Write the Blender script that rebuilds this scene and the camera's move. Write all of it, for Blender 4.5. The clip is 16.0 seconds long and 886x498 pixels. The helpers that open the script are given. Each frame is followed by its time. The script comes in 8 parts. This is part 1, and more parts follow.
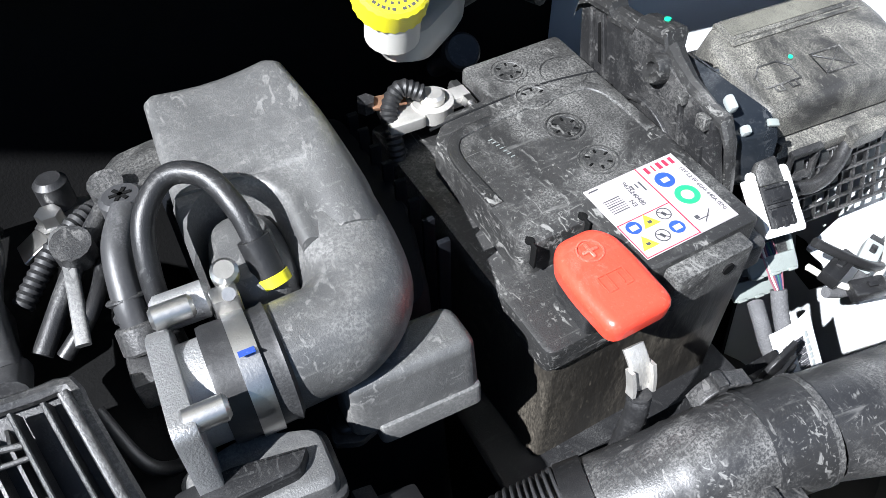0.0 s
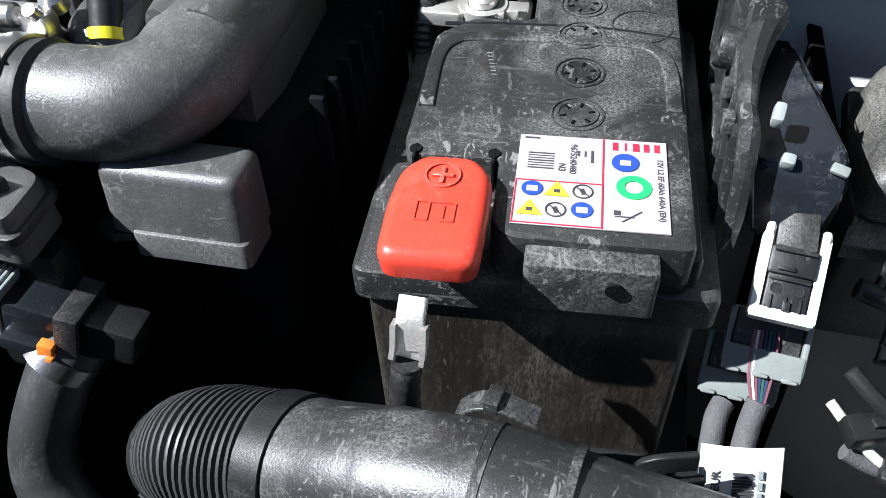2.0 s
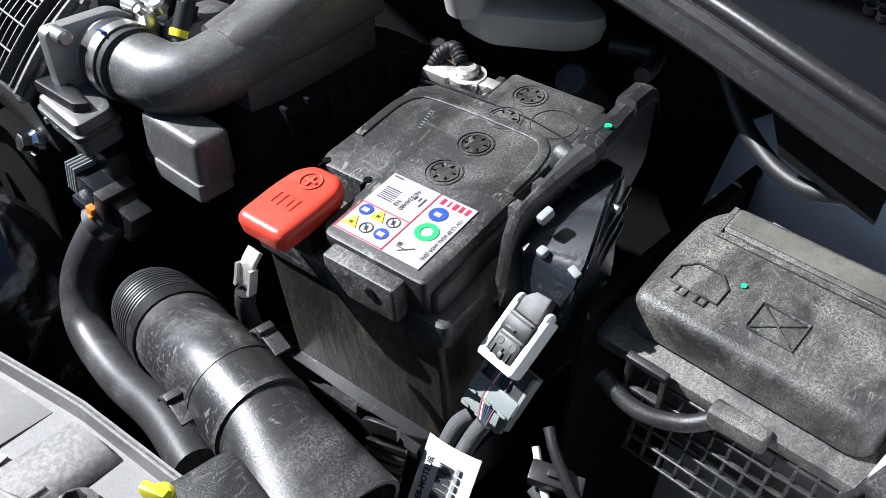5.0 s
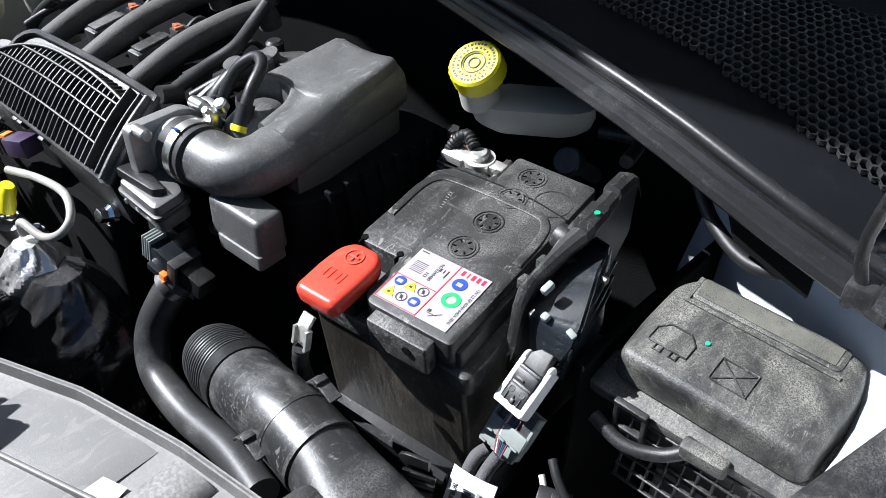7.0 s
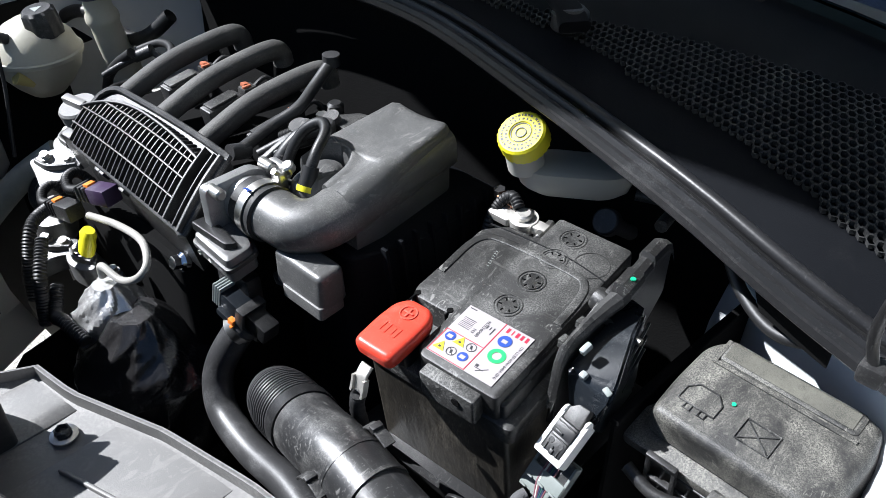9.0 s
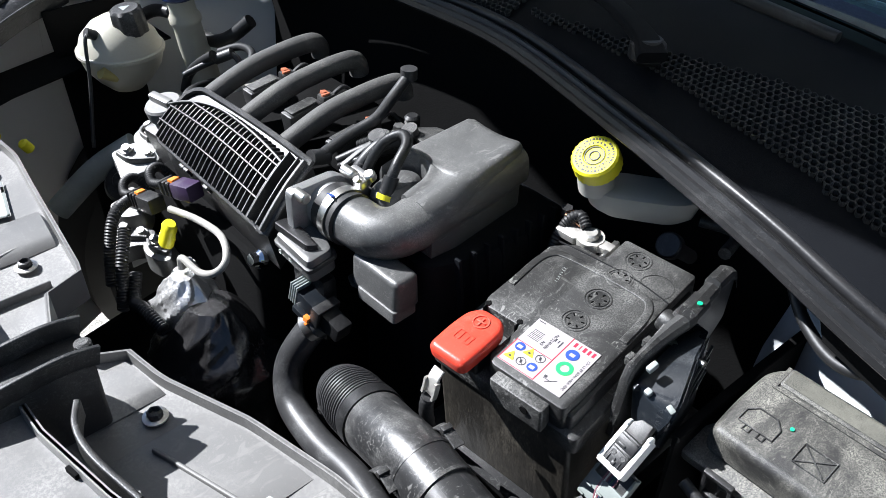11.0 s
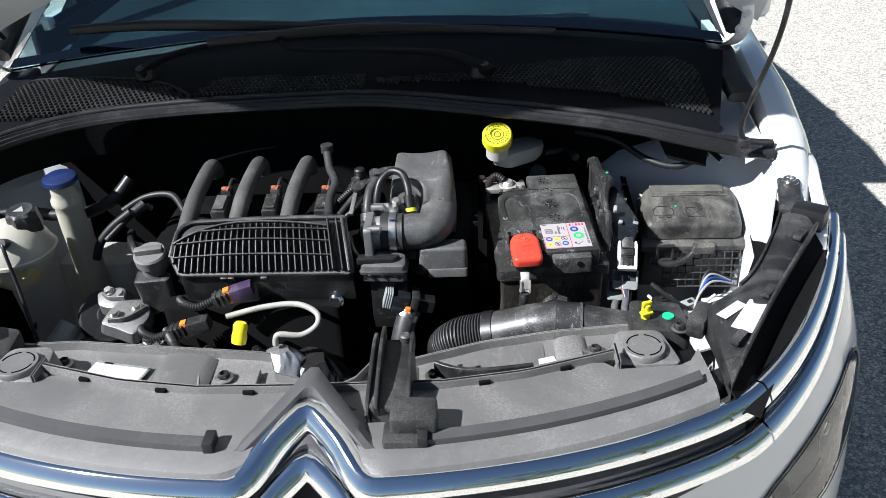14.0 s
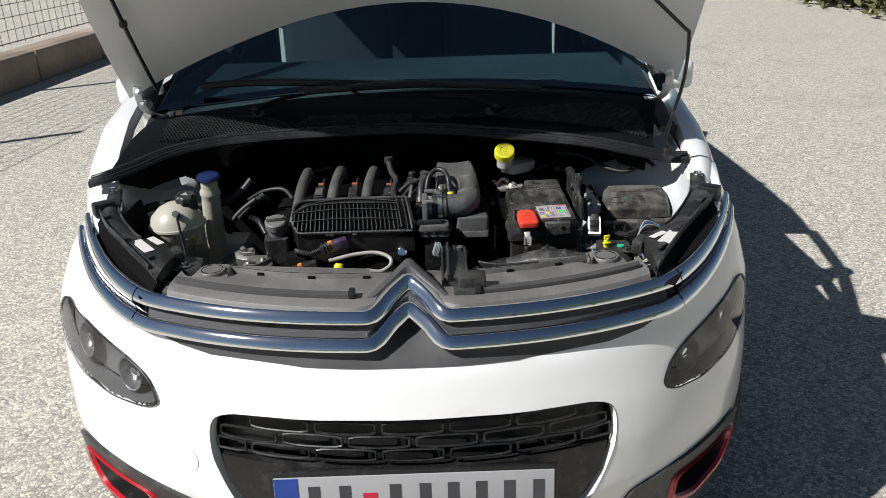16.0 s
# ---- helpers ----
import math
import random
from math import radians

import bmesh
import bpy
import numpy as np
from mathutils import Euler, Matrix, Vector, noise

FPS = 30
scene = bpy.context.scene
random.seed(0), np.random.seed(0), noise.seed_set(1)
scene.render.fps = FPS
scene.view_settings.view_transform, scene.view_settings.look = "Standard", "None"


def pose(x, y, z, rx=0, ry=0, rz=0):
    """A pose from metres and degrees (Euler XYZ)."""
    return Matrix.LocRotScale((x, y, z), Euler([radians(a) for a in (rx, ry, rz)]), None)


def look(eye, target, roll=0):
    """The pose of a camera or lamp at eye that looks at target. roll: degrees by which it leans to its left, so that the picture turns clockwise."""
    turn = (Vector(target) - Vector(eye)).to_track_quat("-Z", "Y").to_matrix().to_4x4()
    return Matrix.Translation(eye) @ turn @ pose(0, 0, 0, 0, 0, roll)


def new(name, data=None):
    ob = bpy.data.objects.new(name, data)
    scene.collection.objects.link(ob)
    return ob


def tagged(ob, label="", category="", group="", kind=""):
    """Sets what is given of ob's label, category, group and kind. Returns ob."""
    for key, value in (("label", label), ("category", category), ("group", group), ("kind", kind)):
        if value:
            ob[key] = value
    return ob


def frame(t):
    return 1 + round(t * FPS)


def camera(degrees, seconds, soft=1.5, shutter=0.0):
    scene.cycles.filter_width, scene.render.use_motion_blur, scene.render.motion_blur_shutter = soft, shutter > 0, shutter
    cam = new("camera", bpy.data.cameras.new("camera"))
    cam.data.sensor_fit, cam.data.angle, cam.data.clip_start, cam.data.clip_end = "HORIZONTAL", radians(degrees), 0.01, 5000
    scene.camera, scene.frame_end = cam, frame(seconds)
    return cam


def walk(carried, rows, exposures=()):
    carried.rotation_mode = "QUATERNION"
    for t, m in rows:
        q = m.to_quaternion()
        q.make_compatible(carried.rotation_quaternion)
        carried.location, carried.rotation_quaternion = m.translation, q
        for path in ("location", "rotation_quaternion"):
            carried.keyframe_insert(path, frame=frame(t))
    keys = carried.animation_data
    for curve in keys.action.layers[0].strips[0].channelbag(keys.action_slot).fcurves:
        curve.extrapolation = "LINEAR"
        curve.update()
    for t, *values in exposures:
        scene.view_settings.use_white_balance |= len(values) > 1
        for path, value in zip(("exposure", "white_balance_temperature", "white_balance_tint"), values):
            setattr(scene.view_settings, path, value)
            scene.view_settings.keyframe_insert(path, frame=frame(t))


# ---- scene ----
cam = camera(57.0, 16.0, soft=0.5)
PATH = [
    (0, (0.062, 0.322, 1.182), (0.603, 1.666, -0.197), -5.3),
    (0.5, (0.156, 0.294, 1.183), (0.561, 1.68, -0.201), -6.6),
    (1, (0.269, 0.329, 1.132), (0.494, 1.77, -0.238), -5.2),
    (1.5, (0.321, 0.321, 1.101), (0.263, 1.812, -0.23), -3.7),
    (2, (0.349, 0.298, 1.06), (-0.016, 1.794, -0.217), -1.2),
    (2.5, (0.403, 0.285, 1.073), (-0.216, 1.699, -0.199), 0.8),
    (3, (0.455, 0.314, 1.069), (-0.353, 1.638, -0.192), 2.1),
    (3.5, (0.521, 0.323, 1.074), (-0.423, 1.557, -0.186), 2.1),
    (4, (0.58, 0.329, 1.091), (-0.419, 1.515, -0.171), 1.7),
    (4.2, (0.604, 0.341, 1.108), (-0.41, 1.505, -0.162), 1.2),
    (6.3, (0.669, 0.276, 1.24), (-0.346, 1.431, -0.038), 0.9),
    (6.5, (0.67, 0.276, 1.252), (-0.343, 1.425, -0.033), 0.8),
    (7, (0.685, 0.253, 1.278), (-0.342, 1.435, 0.034), 0.7),
    (7.5, (0.704, 0.246, 1.308), (-0.358, 1.427, 0.093), -0.1),
    (8, (0.712, 0.247, 1.334), (-0.377, 1.404, 0.12), -0.7),
    (8.5, (0.702, 0.24, 1.342), (-0.394, 1.387, 0.124), -0.4),
    (10.8, (0.676, 0.171, 1.379), (-0.451, 1.299, 0.171), 2.9),
    (11, (0.674, 0.168, 1.379), (-0.472, 1.276, 0.17), 2.3),
    (11.5, (0.665, 0.052, 1.413), (-0.482, 1.197, 0.242), 2.9),
    (12, (0.651, -0.086, 1.434), (-0.498, 1.135, 0.345), 2.8),
    (12.5, (0.57, -0.162, 1.451), (-0.479, 1.197, 0.426), 1.3),
    (13, (0.445, -0.225, 1.463), (-0.349, 1.29, 0.425), 0.3),
    (13.5, (0.299, -0.352, 1.48), (-0.169, 1.298, 0.45), -1.2),
    (14, (0.191, -0.528, 1.489), (0.117, 1.198, 0.48), -2.9),
    (14.5, (0.145, -0.684, 1.457), (0.155, 1.033, 0.43), -1.6),
    (15, (0.13, -0.916, 1.462), (0.142, 0.821, 0.471), -1.6),
    (15.5, (0.107, -1.089, 1.489), (0.116, 0.694, 0.581), -1.6),
    (16, (0.06, -1.238, 1.523), (0.07, 0.607, 0.75), -1.8),
]
walk(cam, [(t, look(eye, target, roll)) for t, eye, target, roll in PATH], [(t, e, k, 10) for t, e, k in ((0, 1.68, 6050), (0.5, 1.54, 6050), (1.0, 1.46, 6050), (2.5, 1.20, 6050), (9.0, 1.22, 6080), (11.0, 1.40, 6100), (12.0, 1.36, 6100), (13.0, 1.17, 6120), (14.0, 1.0, 6150), (15.0, 0.65, 6250), (16.0, 0.22, 6500))])

# ---- light ----
EL, AZX, AZY = 44.0, -0.89, -0.45
sun_dir = Vector((AZX, AZY, 0)).normalized() * math.cos(radians(EL)) + Vector((0, 0, math.sin(radians(EL))))
world = bpy.data.worlds.new("sky")
scene.world = world
world.use_nodes = True
wn = world.node_tree.nodes
sky = wn.new("ShaderNodeTexSky")
sky.sky_type = "NISHITA"
sky.sun_disc = False
sky.sun_elevation = radians(EL)
sky.air_density, sky.dust_density, sky.ozone_density = 1.0, 0.3, 2.0
sky.sun_rotation = math.atan2(sun_dir.x, sun_dir.y)
wn["Background"].inputs["Strength"].default_value = 0.033
world.node_tree.links.new(sky.outputs["Color"], wn["Background"].inputs["Color"])
sun_data = bpy.data.lights.new("sun", "SUN")
sun_data.energy, sun_data.angle, sun_data.color = 5.3, radians(0.6), (1.0, 0.985, 0.975)
sun = new("sun", sun_data)
sun.matrix_world = look((0, 0, 10), tuple(Vector((0, 0, 10)) - sun_dir))


# ---- materials ----
def mat(name, color, rough=0.5, metal=0.0, dirt=None, dirt_amount=0.0, grain=60.0, bump=0.15, vary=0.25, coat=0.0,
        transmission=0.0, ior=1.45, speck=0.0, bump_scale=None, sub=0.0, streak=None, marks=0.3):
    """A surface with fine grain, wide stains, dust of another colour and relief."""
    m = bpy.data.materials.new(name)
    m.use_nodes = True
    nt = m.node_tree
    n, l = nt.nodes, nt.links
    b = n["Principled BSDF"]
    tc = n.new("ShaderNodeTexCoord")
    mp = n.new("ShaderNodeMapping")
    l.new(tc.outputs["Object"], mp.inputs["Vector"])
    if streak:
        mp.inputs["Scale"].default_value = streak
    info = n.new("ShaderNodeObjectInfo")
    shift = n.new("ShaderNodeVectorMath")
    shift.operation = "ADD"
    sc = n.new("ShaderNodeMath")
    sc.operation = "MULTIPLY"
    sc.inputs[1].default_value = 7.0
    l.new(info.outputs["Random"], sc.inputs[0])
    l.new(mp.outputs["Vector"], shift.inputs[0])
    l.new(sc.outputs[0], shift.inputs[1])
    vec = shift.outputs[0]

    def nz(scale, detail=6.0, roughness=0.6, distort=0.0):
        t = n.new("ShaderNodeTexNoise")
        t.inputs["Scale"].default_value = scale
        t.inputs["Detail"].default_value = detail
        t.inputs["Roughness"].default_value = roughness
        t.inputs["Distortion"].default_value = distort
        l.new(vec, t.inputs["Vector"])
        return t.outputs["Fac"]

    def ramp(fac, a, c):
        r = n.new("ShaderNodeMapRange")
        r.inputs["From Min"].default_value, r.inputs["From Max"].default_value = a, c
        l.new(fac, r.inputs["Value"])
        return r.outputs["Result"]

    def mix(fac, a, c, kind="MIX"):
        x = n.new("ShaderNodeMix")
        x.data_type, x.blend_type = "RGBA", kind
        for sock, v in ((x.inputs[0], fac), (x.inputs[6], a), (x.inputs[7], c)):
            if isinstance(v, (int, float)):
                sock.default_value = v
            elif isinstance(v, tuple):
                sock.default_value = (*v, 1)
            else:
                l.new(v, sock)
        return x.outputs[2]

    dark = tuple(c * (1 - vary) for c in color)
    light = tuple(min(1, c * (1 + vary)) for c in color)
    fine, wide = nz(grain, 8, 0.7), nz(grain / 9, 5, 0.6, 0.4)
    col = mix(ramp(wide, 0.3, 0.7), dark, light)
    col = mix(ramp(fine, 0.35, 0.7), col, mix(0.5, col, dark))
    rgh = ramp(wide, 0.25, 0.75)
    rr = n.new("ShaderNodeMapRange")
    rr.inputs["To Min"].default_value, rr.inputs["To Max"].default_value = max(0.02, rough * 0.85), min(1, rough * 1.15)
    l.new(rgh, rr.inputs["Value"])
    rough_out = rr.outputs["Result"]
    if dirt:
        def op(kind, x, y, z=0.08):
            q = n.new("ShaderNodeMath")
            q.operation = kind
            q.inputs[2].default_value = z
            for k, v in enumerate((x, y)):
                if isinstance(v, (int, float)):
                    q.inputs[k].default_value = v
                else:
                    l.new(v, q.inputs[k])
            return q.outputs[0]

        def drawn(scale, stretch, turn, detail, distort):
            """Noise drawn out along one direction."""
            mp2 = n.new("ShaderNodeMapping")
            mp2.inputs["Scale"].default_value, mp2.inputs["Rotation"].default_value = stretch, turn
            l.new(vec, mp2.inputs["Vector"])
            t = n.new("ShaderNodeTexNoise")
            t.inputs["Scale"].default_value, t.inputs["Detail"].default_value, t.inputs["Distortion"].default_value = scale, detail, distort
            l.new(mp2.outputs["Vector"], t.inputs["Vector"])
            return t.outputs["Fac"]
        cloud = nz(grain / 4, 10, 0.74, 0.6)
        wiped = drawn(grain * 0.5, (1.0, 0.25, 0.6), (0.2, 0.1, 0.4), 6.0, 0.5)
        film = ramp(op("ADD", op("MULTIPLY", cloud, 0.72), op("MULTIPLY", wiped, 0.28)), 0.58 - 0.22 * dirt_amount, 0.84 - 0.22 * dirt_amount)
        grit = ramp(nz(grain * 15, 3, 0.75), 0.42, 0.60)
        soft = op("MULTIPLY", film, op("MULTIPLY_ADD", grit, 0.78, 0.08))
        patch = ramp(nz(grain / 2.2, 6, 0.65, 0.8), 0.52 - 0.06 * marks, 0.60 - 0.03 * marks)
        smear = ramp(drawn(grain * 3.6, (1.0, 0.40, 1.0), (0.3, 0.2, 0.7), 8.0, 1.6), 0.58, 0.64)
        line = ramp(drawn(grain * 5.0, (0.09, 1.0, 1.0), (0.1, 0.4, 0.9), 5.0, 0.8), 0.62, 0.72)
        fleck = ramp(nz(grain * 9, 2, 0.5, 0.8), 0.63, 0.67)
        smears = op("MULTIPLY", op("MULTIPLY", smear, patch), 0.62 * marks)
        lines = op("MULTIPLY", op("MULTIPLY", op("MAXIMUM", line, fleck), op("MULTIPLY_ADD", patch, 0.6, 0.4)), 0.42 * marks)
        cover = op("MAXIMUM", soft, op("MAXIMUM", smears, lines))
        col = mix(cover, col, dirt)
        ad = n.new("ShaderNodeMath")
        ad.operation = "MULTIPLY_ADD"
        ad.use_clamp = True
        l.new(cover, ad.inputs[0])
        ad.inputs[1].default_value = 0.16
        l.new(rough_out, ad.inputs[2])
        rough_out = ad.outputs[0]
    if speck:
        sp = ramp(nz(grain * 4, 2, 0.5), 0.62, 0.68)
        col = mix(sp, col, tuple(min(1, c * (1 + speck)) for c in color))
    l.new(col, b.inputs["Base Color"])
    l.new(rough_out, b.inputs["Roughness"])
    b.inputs["Metallic"].default_value = metal
    b.inputs["IOR"].default_value = ior
    b.inputs["Transmission Weight"].default_value = transmission
    b.inputs["Coat Weight"].default_value = coat
    b.inputs["Coat Roughness"].default_value = 0.04
    if sub:
        b.inputs["Subsurface Weight"].default_value = sub
        b.inputs["Subsurface Radius"].default_value = (0.02, 0.02, 0.015)
    if bump:
        bp = n.new("ShaderNodeBump")
        bp.inputs["Strength"].default_value = bump
        bp.inputs["Distance"].default_value = 0.001
        l.new(nz(bump_scale or grain * 6, 4, 0.6), bp.inputs["Height"])
        l.new(bp.outputs["Normal"], b.inputs["Normal"])
    return m


DUST = (0.27, 0.27, 0.275)
M_PLAST = mat("black_plastic", (0.015, 0.015, 0.0155), 0.42, dirt=(0.22, 0.215, 0.205), dirt_amount=0.5, grain=45, bump=0.3, bump_scale=900, ior=1.5, marks=0.5)
M_DUSTY = mat("dusty_plastic", (0.018, 0.0178, 0.0175), 0.44, dirt=(0.36, 0.355, 0.335), dirt_amount=0.5, grain=42, bump=0.3, bump_scale=800, ior=1.5, marks=0.62)
M_DUCT = mat("moulded_duct", (0.066, 0.066, 0.065), 0.42, dirt=(0.30, 0.295, 0.28), dirt_amount=0.5, grain=36, bump=0.28, bump_scale=1000, ior=1.65, marks=0.5)
M_CLEAN = mat("clean_black_plastic", (0.011, 0.011, 0.0115), 0.38, dirt=(0.18, 0.18, 0.175), dirt_amount=0.2, grain=50, bump=0.2, bump_scale=1000, marks=0.3)
M_GREYP = mat("slam_plastic", (0.122, 0.119, 0.115), 0.50, dirt=(0.31, 0.30, 0.28), dirt_amount=0.58, grain=20, bump=0.12, bump_scale=900, ior=1.75, marks=0.3)
M_RUBBER = mat("rubber", (0.013, 0.013, 0.0135), 0.50, dirt=(0.12, 0.12, 0.12), dirt_amount=0.25, grain=50, bump=0.2, marks=0.2)
M_SEAL = mat("glossy_rubber", (0.014, 0.014, 0.015), 0.38, dirt=(0.10, 0.10, 0.10), dirt_amount=0.25, grain=50, bump=0.15, ior=1.38)
M_HOSE = mat("grey_rubber_hose", (0.032, 0.032, 0.033), 0.42, dirt=(0.22, 0.22, 0.22), dirt_amount=0.25, grain=50, bump=0.15, marks=0.2)
M_RUN = mat("matt_runner", (0.050, 0.049, 0.047), 0.62, dirt=(0.20, 0.195, 0.18), dirt_amount=0.6, grain=50, bump=0.5, bump_scale=500, marks=0.1)
# Near-black that stands for deep shade in the bay and in small recesses.
M_DEEPBLACK = mat("deep_shade_black", (0.006, 0.006, 0.006), 0.95, grain=60, bump=0.5, ior=1.15)
M_STEEL = mat("zinc_steel", (0.55, 0.54, 0.52), 0.34, metal=1.0, dirt=(0.3, 0.27, 0.22), dirt_amount=0.25, grain=80, bump=0.15)
M_LEAD = mat("lead_clamp", (0.62, 0.60, 0.56), 0.45, metal=0.8, dirt=(0.7, 0.68, 0.62), dirt_amount=0.5, grain=90, bump=0.3)
M_ALU = mat("cast_aluminium", (0.26, 0.26, 0.255), 0.5, metal=0.8, dirt=(0.04, 0.035, 0.03), dirt_amount=0.75, grain=70, bump=0.6, bump_scale=500)
M_FOIL = mat("heat_foil", (0.86, 0.85, 0.83), 0.33, metal=0.88, dirt=(0.02, 0.02, 0.02), dirt_amount=0.45, grain=60, bump=1.0, bump_scale=160)
M_CAST = mat("bright_casting", (0.42, 0.42, 0.42), 0.40, metal=0.75, dirt=(0.08, 0.075, 0.07), dirt_amount=0.4, grain=60, bump=0.5, bump_scale=700, marks=0.4)
M_BAG = mat("glossy_black_wrap", (0.016, 0.0155, 0.016), 0.20, dirt=(0.2, 0.19, 0.17), dirt_amount=0.15, grain=50, bump=1.0, bump_scale=95, streak=(1.0, 1.0, 0.30), ior=1.7, marks=0.1)
M_WORN = mat("worn_paper", (0.11, 0.107, 0.088), 0.7, dirt=(0.025, 0.025, 0.024), dirt_amount=1.0, grain=90, bump=0.4, bump_scale=600)
M_CASE = mat("wrinkled_plastic", (0.026, 0.0235, 0.020), 0.38, dirt=(0.22, 0.195, 0.155), dirt_amount=0.45, grain=45, bump=1.0, bump_scale=70, streak=(1.0, 1.0, 0.30), marks=0.8)
M_BLUEGREY = mat("slate_plug", (0.011, 0.0135, 0.017), 0.28, dirt=(0.16, 0.165, 0.17), dirt_amount=0.25, grain=60, bump=0.1, marks=0.3)
M_FRIT = mat("black_glass_band", (0.004, 0.006, 0.016), 0.04, vary=0.05, bump=0, ior=2.0)
# Seat cloth darkened to stand for the dim cabin.
M_SEAT = mat("dark_seat_cloth", (0.012, 0.014, 0.017), 0.9, vary=0.2, bump=0.3)
# Matt plastic darkened to near-black, which puts shade into its colour.
M_COWL = mat("shade_dark_plastic", (0.0055, 0.0062, 0.0078), 0.66, dirt=(0.03, 0.03, 0.03), dirt_amount=0.15, grain=30, bump=0.2, bump_scale=900, ior=1.16, marks=0.1)
M_MESH = mat("inlet_mesh_plastic", (0.023, 0.0235, 0.024), 0.5, dirt=(0.12, 0.12, 0.115), dirt_amount=0.35, grain=40, bump=0.2, bump_scale=900, ior=1.25, marks=0.1)
M_RES = mat("milky_tank", (0.42, 0.41, 0.375), 0.4, vary=0.1, grain=20, bump=0.1)
M_CHROME = mat("chrome", (0.94, 0.95, 0.96), 0.05, metal=1.0, vary=0.03, bump=0.0)
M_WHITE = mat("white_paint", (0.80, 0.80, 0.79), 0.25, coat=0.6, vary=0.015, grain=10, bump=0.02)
# The body's white with the bay's bluish shade put into the colour.
M_SHADEWHITE = mat("shaded_white_paint", (0.60, 0.62, 0.635), 0.35, dirt=(0.38, 0.36, 0.32), dirt_amount=0.3, grain=12, vary=0.06, bump=0.03, marks=0.15)
M_RED = mat("red_plastic", (0.66, 0.055, 0.030), 0.36, dirt=(0.75, 0.35, 0.28), dirt_amount=0.25, grain=60, vary=0.12, bump=0.2, sub=0.1)
M_NOSE = mat("matt_grey_nose", (0.060, 0.059, 0.060), 0.50, dirt=(0.14, 0.14, 0.14), dirt_amount=0.3, grain=18, bump=0.12, bump_scale=900, marks=0.06)
M_REDTRIM = mat("red_trim", (0.45, 0.01, 0.015), 0.25, coat=0.5, vary=0.1, bump=0.05)
M_LABEL = mat("white_label", (0.78, 0.78, 0.77), 0.45, dirt=(0.45, 0.43, 0.4), dirt_amount=0.15, grain=60, vary=0.03, bump=0.05)
M_TUBE = mat("dusty_gloss_pipe", (0.022, 0.022, 0.0225), 0.35, dirt=(0.34, 0.335, 0.32), dirt_amount=0.48, grain=42, bump=0.2, bump_scale=900, ior=1.55, marks=0.58)
M_STICKER = mat("pale_film_label", (0.36, 0.332, 0.34), 0.42, dirt=(0.24, 0.22, 0.21), dirt_amount=0.25, grain=60, vary=0.05, bump=0.08, marks=0.15)
M_PAPER = mat("dusty_paper", (0.60, 0.59, 0.57), 0.55, dirt=(0.40, 0.385, 0.35), dirt_amount=0.4, grain=40, vary=0.05, bump=0.05, marks=0.2)
M_INK = mat("black_ink", (0.05, 0.05, 0.055), 0.5, vary=0.1, bump=0)
M_INKRED = mat("red_ink", (0.55, 0.02, 0.05), 0.5, vary=0.1, bump=0)
M_INKBLUE = mat("blue_ink", (0.02, 0.06, 0.30), 0.5, vary=0.1, bump=0)
M_INKGREEN = mat("green_ink", (0.03, 0.65, 0.12), 0.5, vary=0.05, bump=0)
M_INKYEL = mat("yellow_ink", (0.75, 0.65, 0.03), 0.5, vary=0.05, bump=0)
M_YELLOW = mat("yellow_cap", (0.72, 0.66, 0.02), 0.4, vary=0.1, grain=60, bump=0.1, sub=0.15)
M_ORANGE = mat("orange_clip", (0.80, 0.22, 0.03), 0.45, vary=0.1, bump=0.1)
M_RUST = mat("faded_red_latch", (0.40, 0.12, 0.06), 0.5, dirt=(0.10, 0.08, 0.06), dirt_amount=0.5, vary=0.2, bump=0.1)
M_AMBER = mat("stained_spout", (0.42, 0.36, 0.14), 0.4, vary=0.15, bump=0.1)
M_PURPLE = mat("purple_plug", (0.05, 0.03, 0.07), 0.4, dirt=DUST, dirt_amount=0.3, bump=0.2)
M_GREEN = mat("green_dot", (0.02, 0.45, 0.22), 0.4, vary=0.1, bump=0)
M_BLUECAP = mat("blue_cap", (0.008, 0.018, 0.075), 0.3, vary=0.15, bump=0.1)
M_TANK = mat("translucent_tank", (0.44, 0.425, 0.36), 0.4, dirt=(0.36, 0.33, 0.24), dirt_amount=0.35, grain=20, vary=0.08, bump=0.1, sub=0.3, marks=0.2)
M_WPLUG = mat("white_plug", (0.75, 0.75, 0.73), 0.4, dirt=(0.4, 0.38, 0.34), dirt_amount=0.35, grain=70, vary=0.05, bump=0.1)
M_GPLUG = mat("grey_plug", (0.30, 0.33, 0.325), 0.45, dirt=(0.16, 0.15, 0.135), dirt_amount=0.4, grain=70, bump=0.1)
M_PIPE = mat("aged_white_hose", (0.36, 0.35, 0.32), 0.4, dirt=(0.10, 0.10, 0.09), dirt_amount=0.65, grain=70, bump=0.15)
M_WIREW = mat("light_wire", (0.6, 0.58, 0.52), 0.5, vary=0.15, bump=0.05)
M_TAPE = mat("loom_tape", (0.085, 0.085, 0.088), 0.8, dirt=DUST, dirt_amount=0.4, grain=70, bump=0.8, bump_scale=700)
M_TRAY = mat("grey_tray_plastic", (0.19, 0.212, 0.20), 0.5, dirt=(0.10, 0.10, 0.09), dirt_amount=0.4, grain=70, bump=0.1)
M_WIREP = mat("pink_wire", (0.20, 0.08, 0.10), 0.5, vary=0.2, bump=0.05)
M_WIREB = mat("dark_blue_wire", (0.03, 0.04, 0.09), 0.5, vary=0.2, bump=0.05)
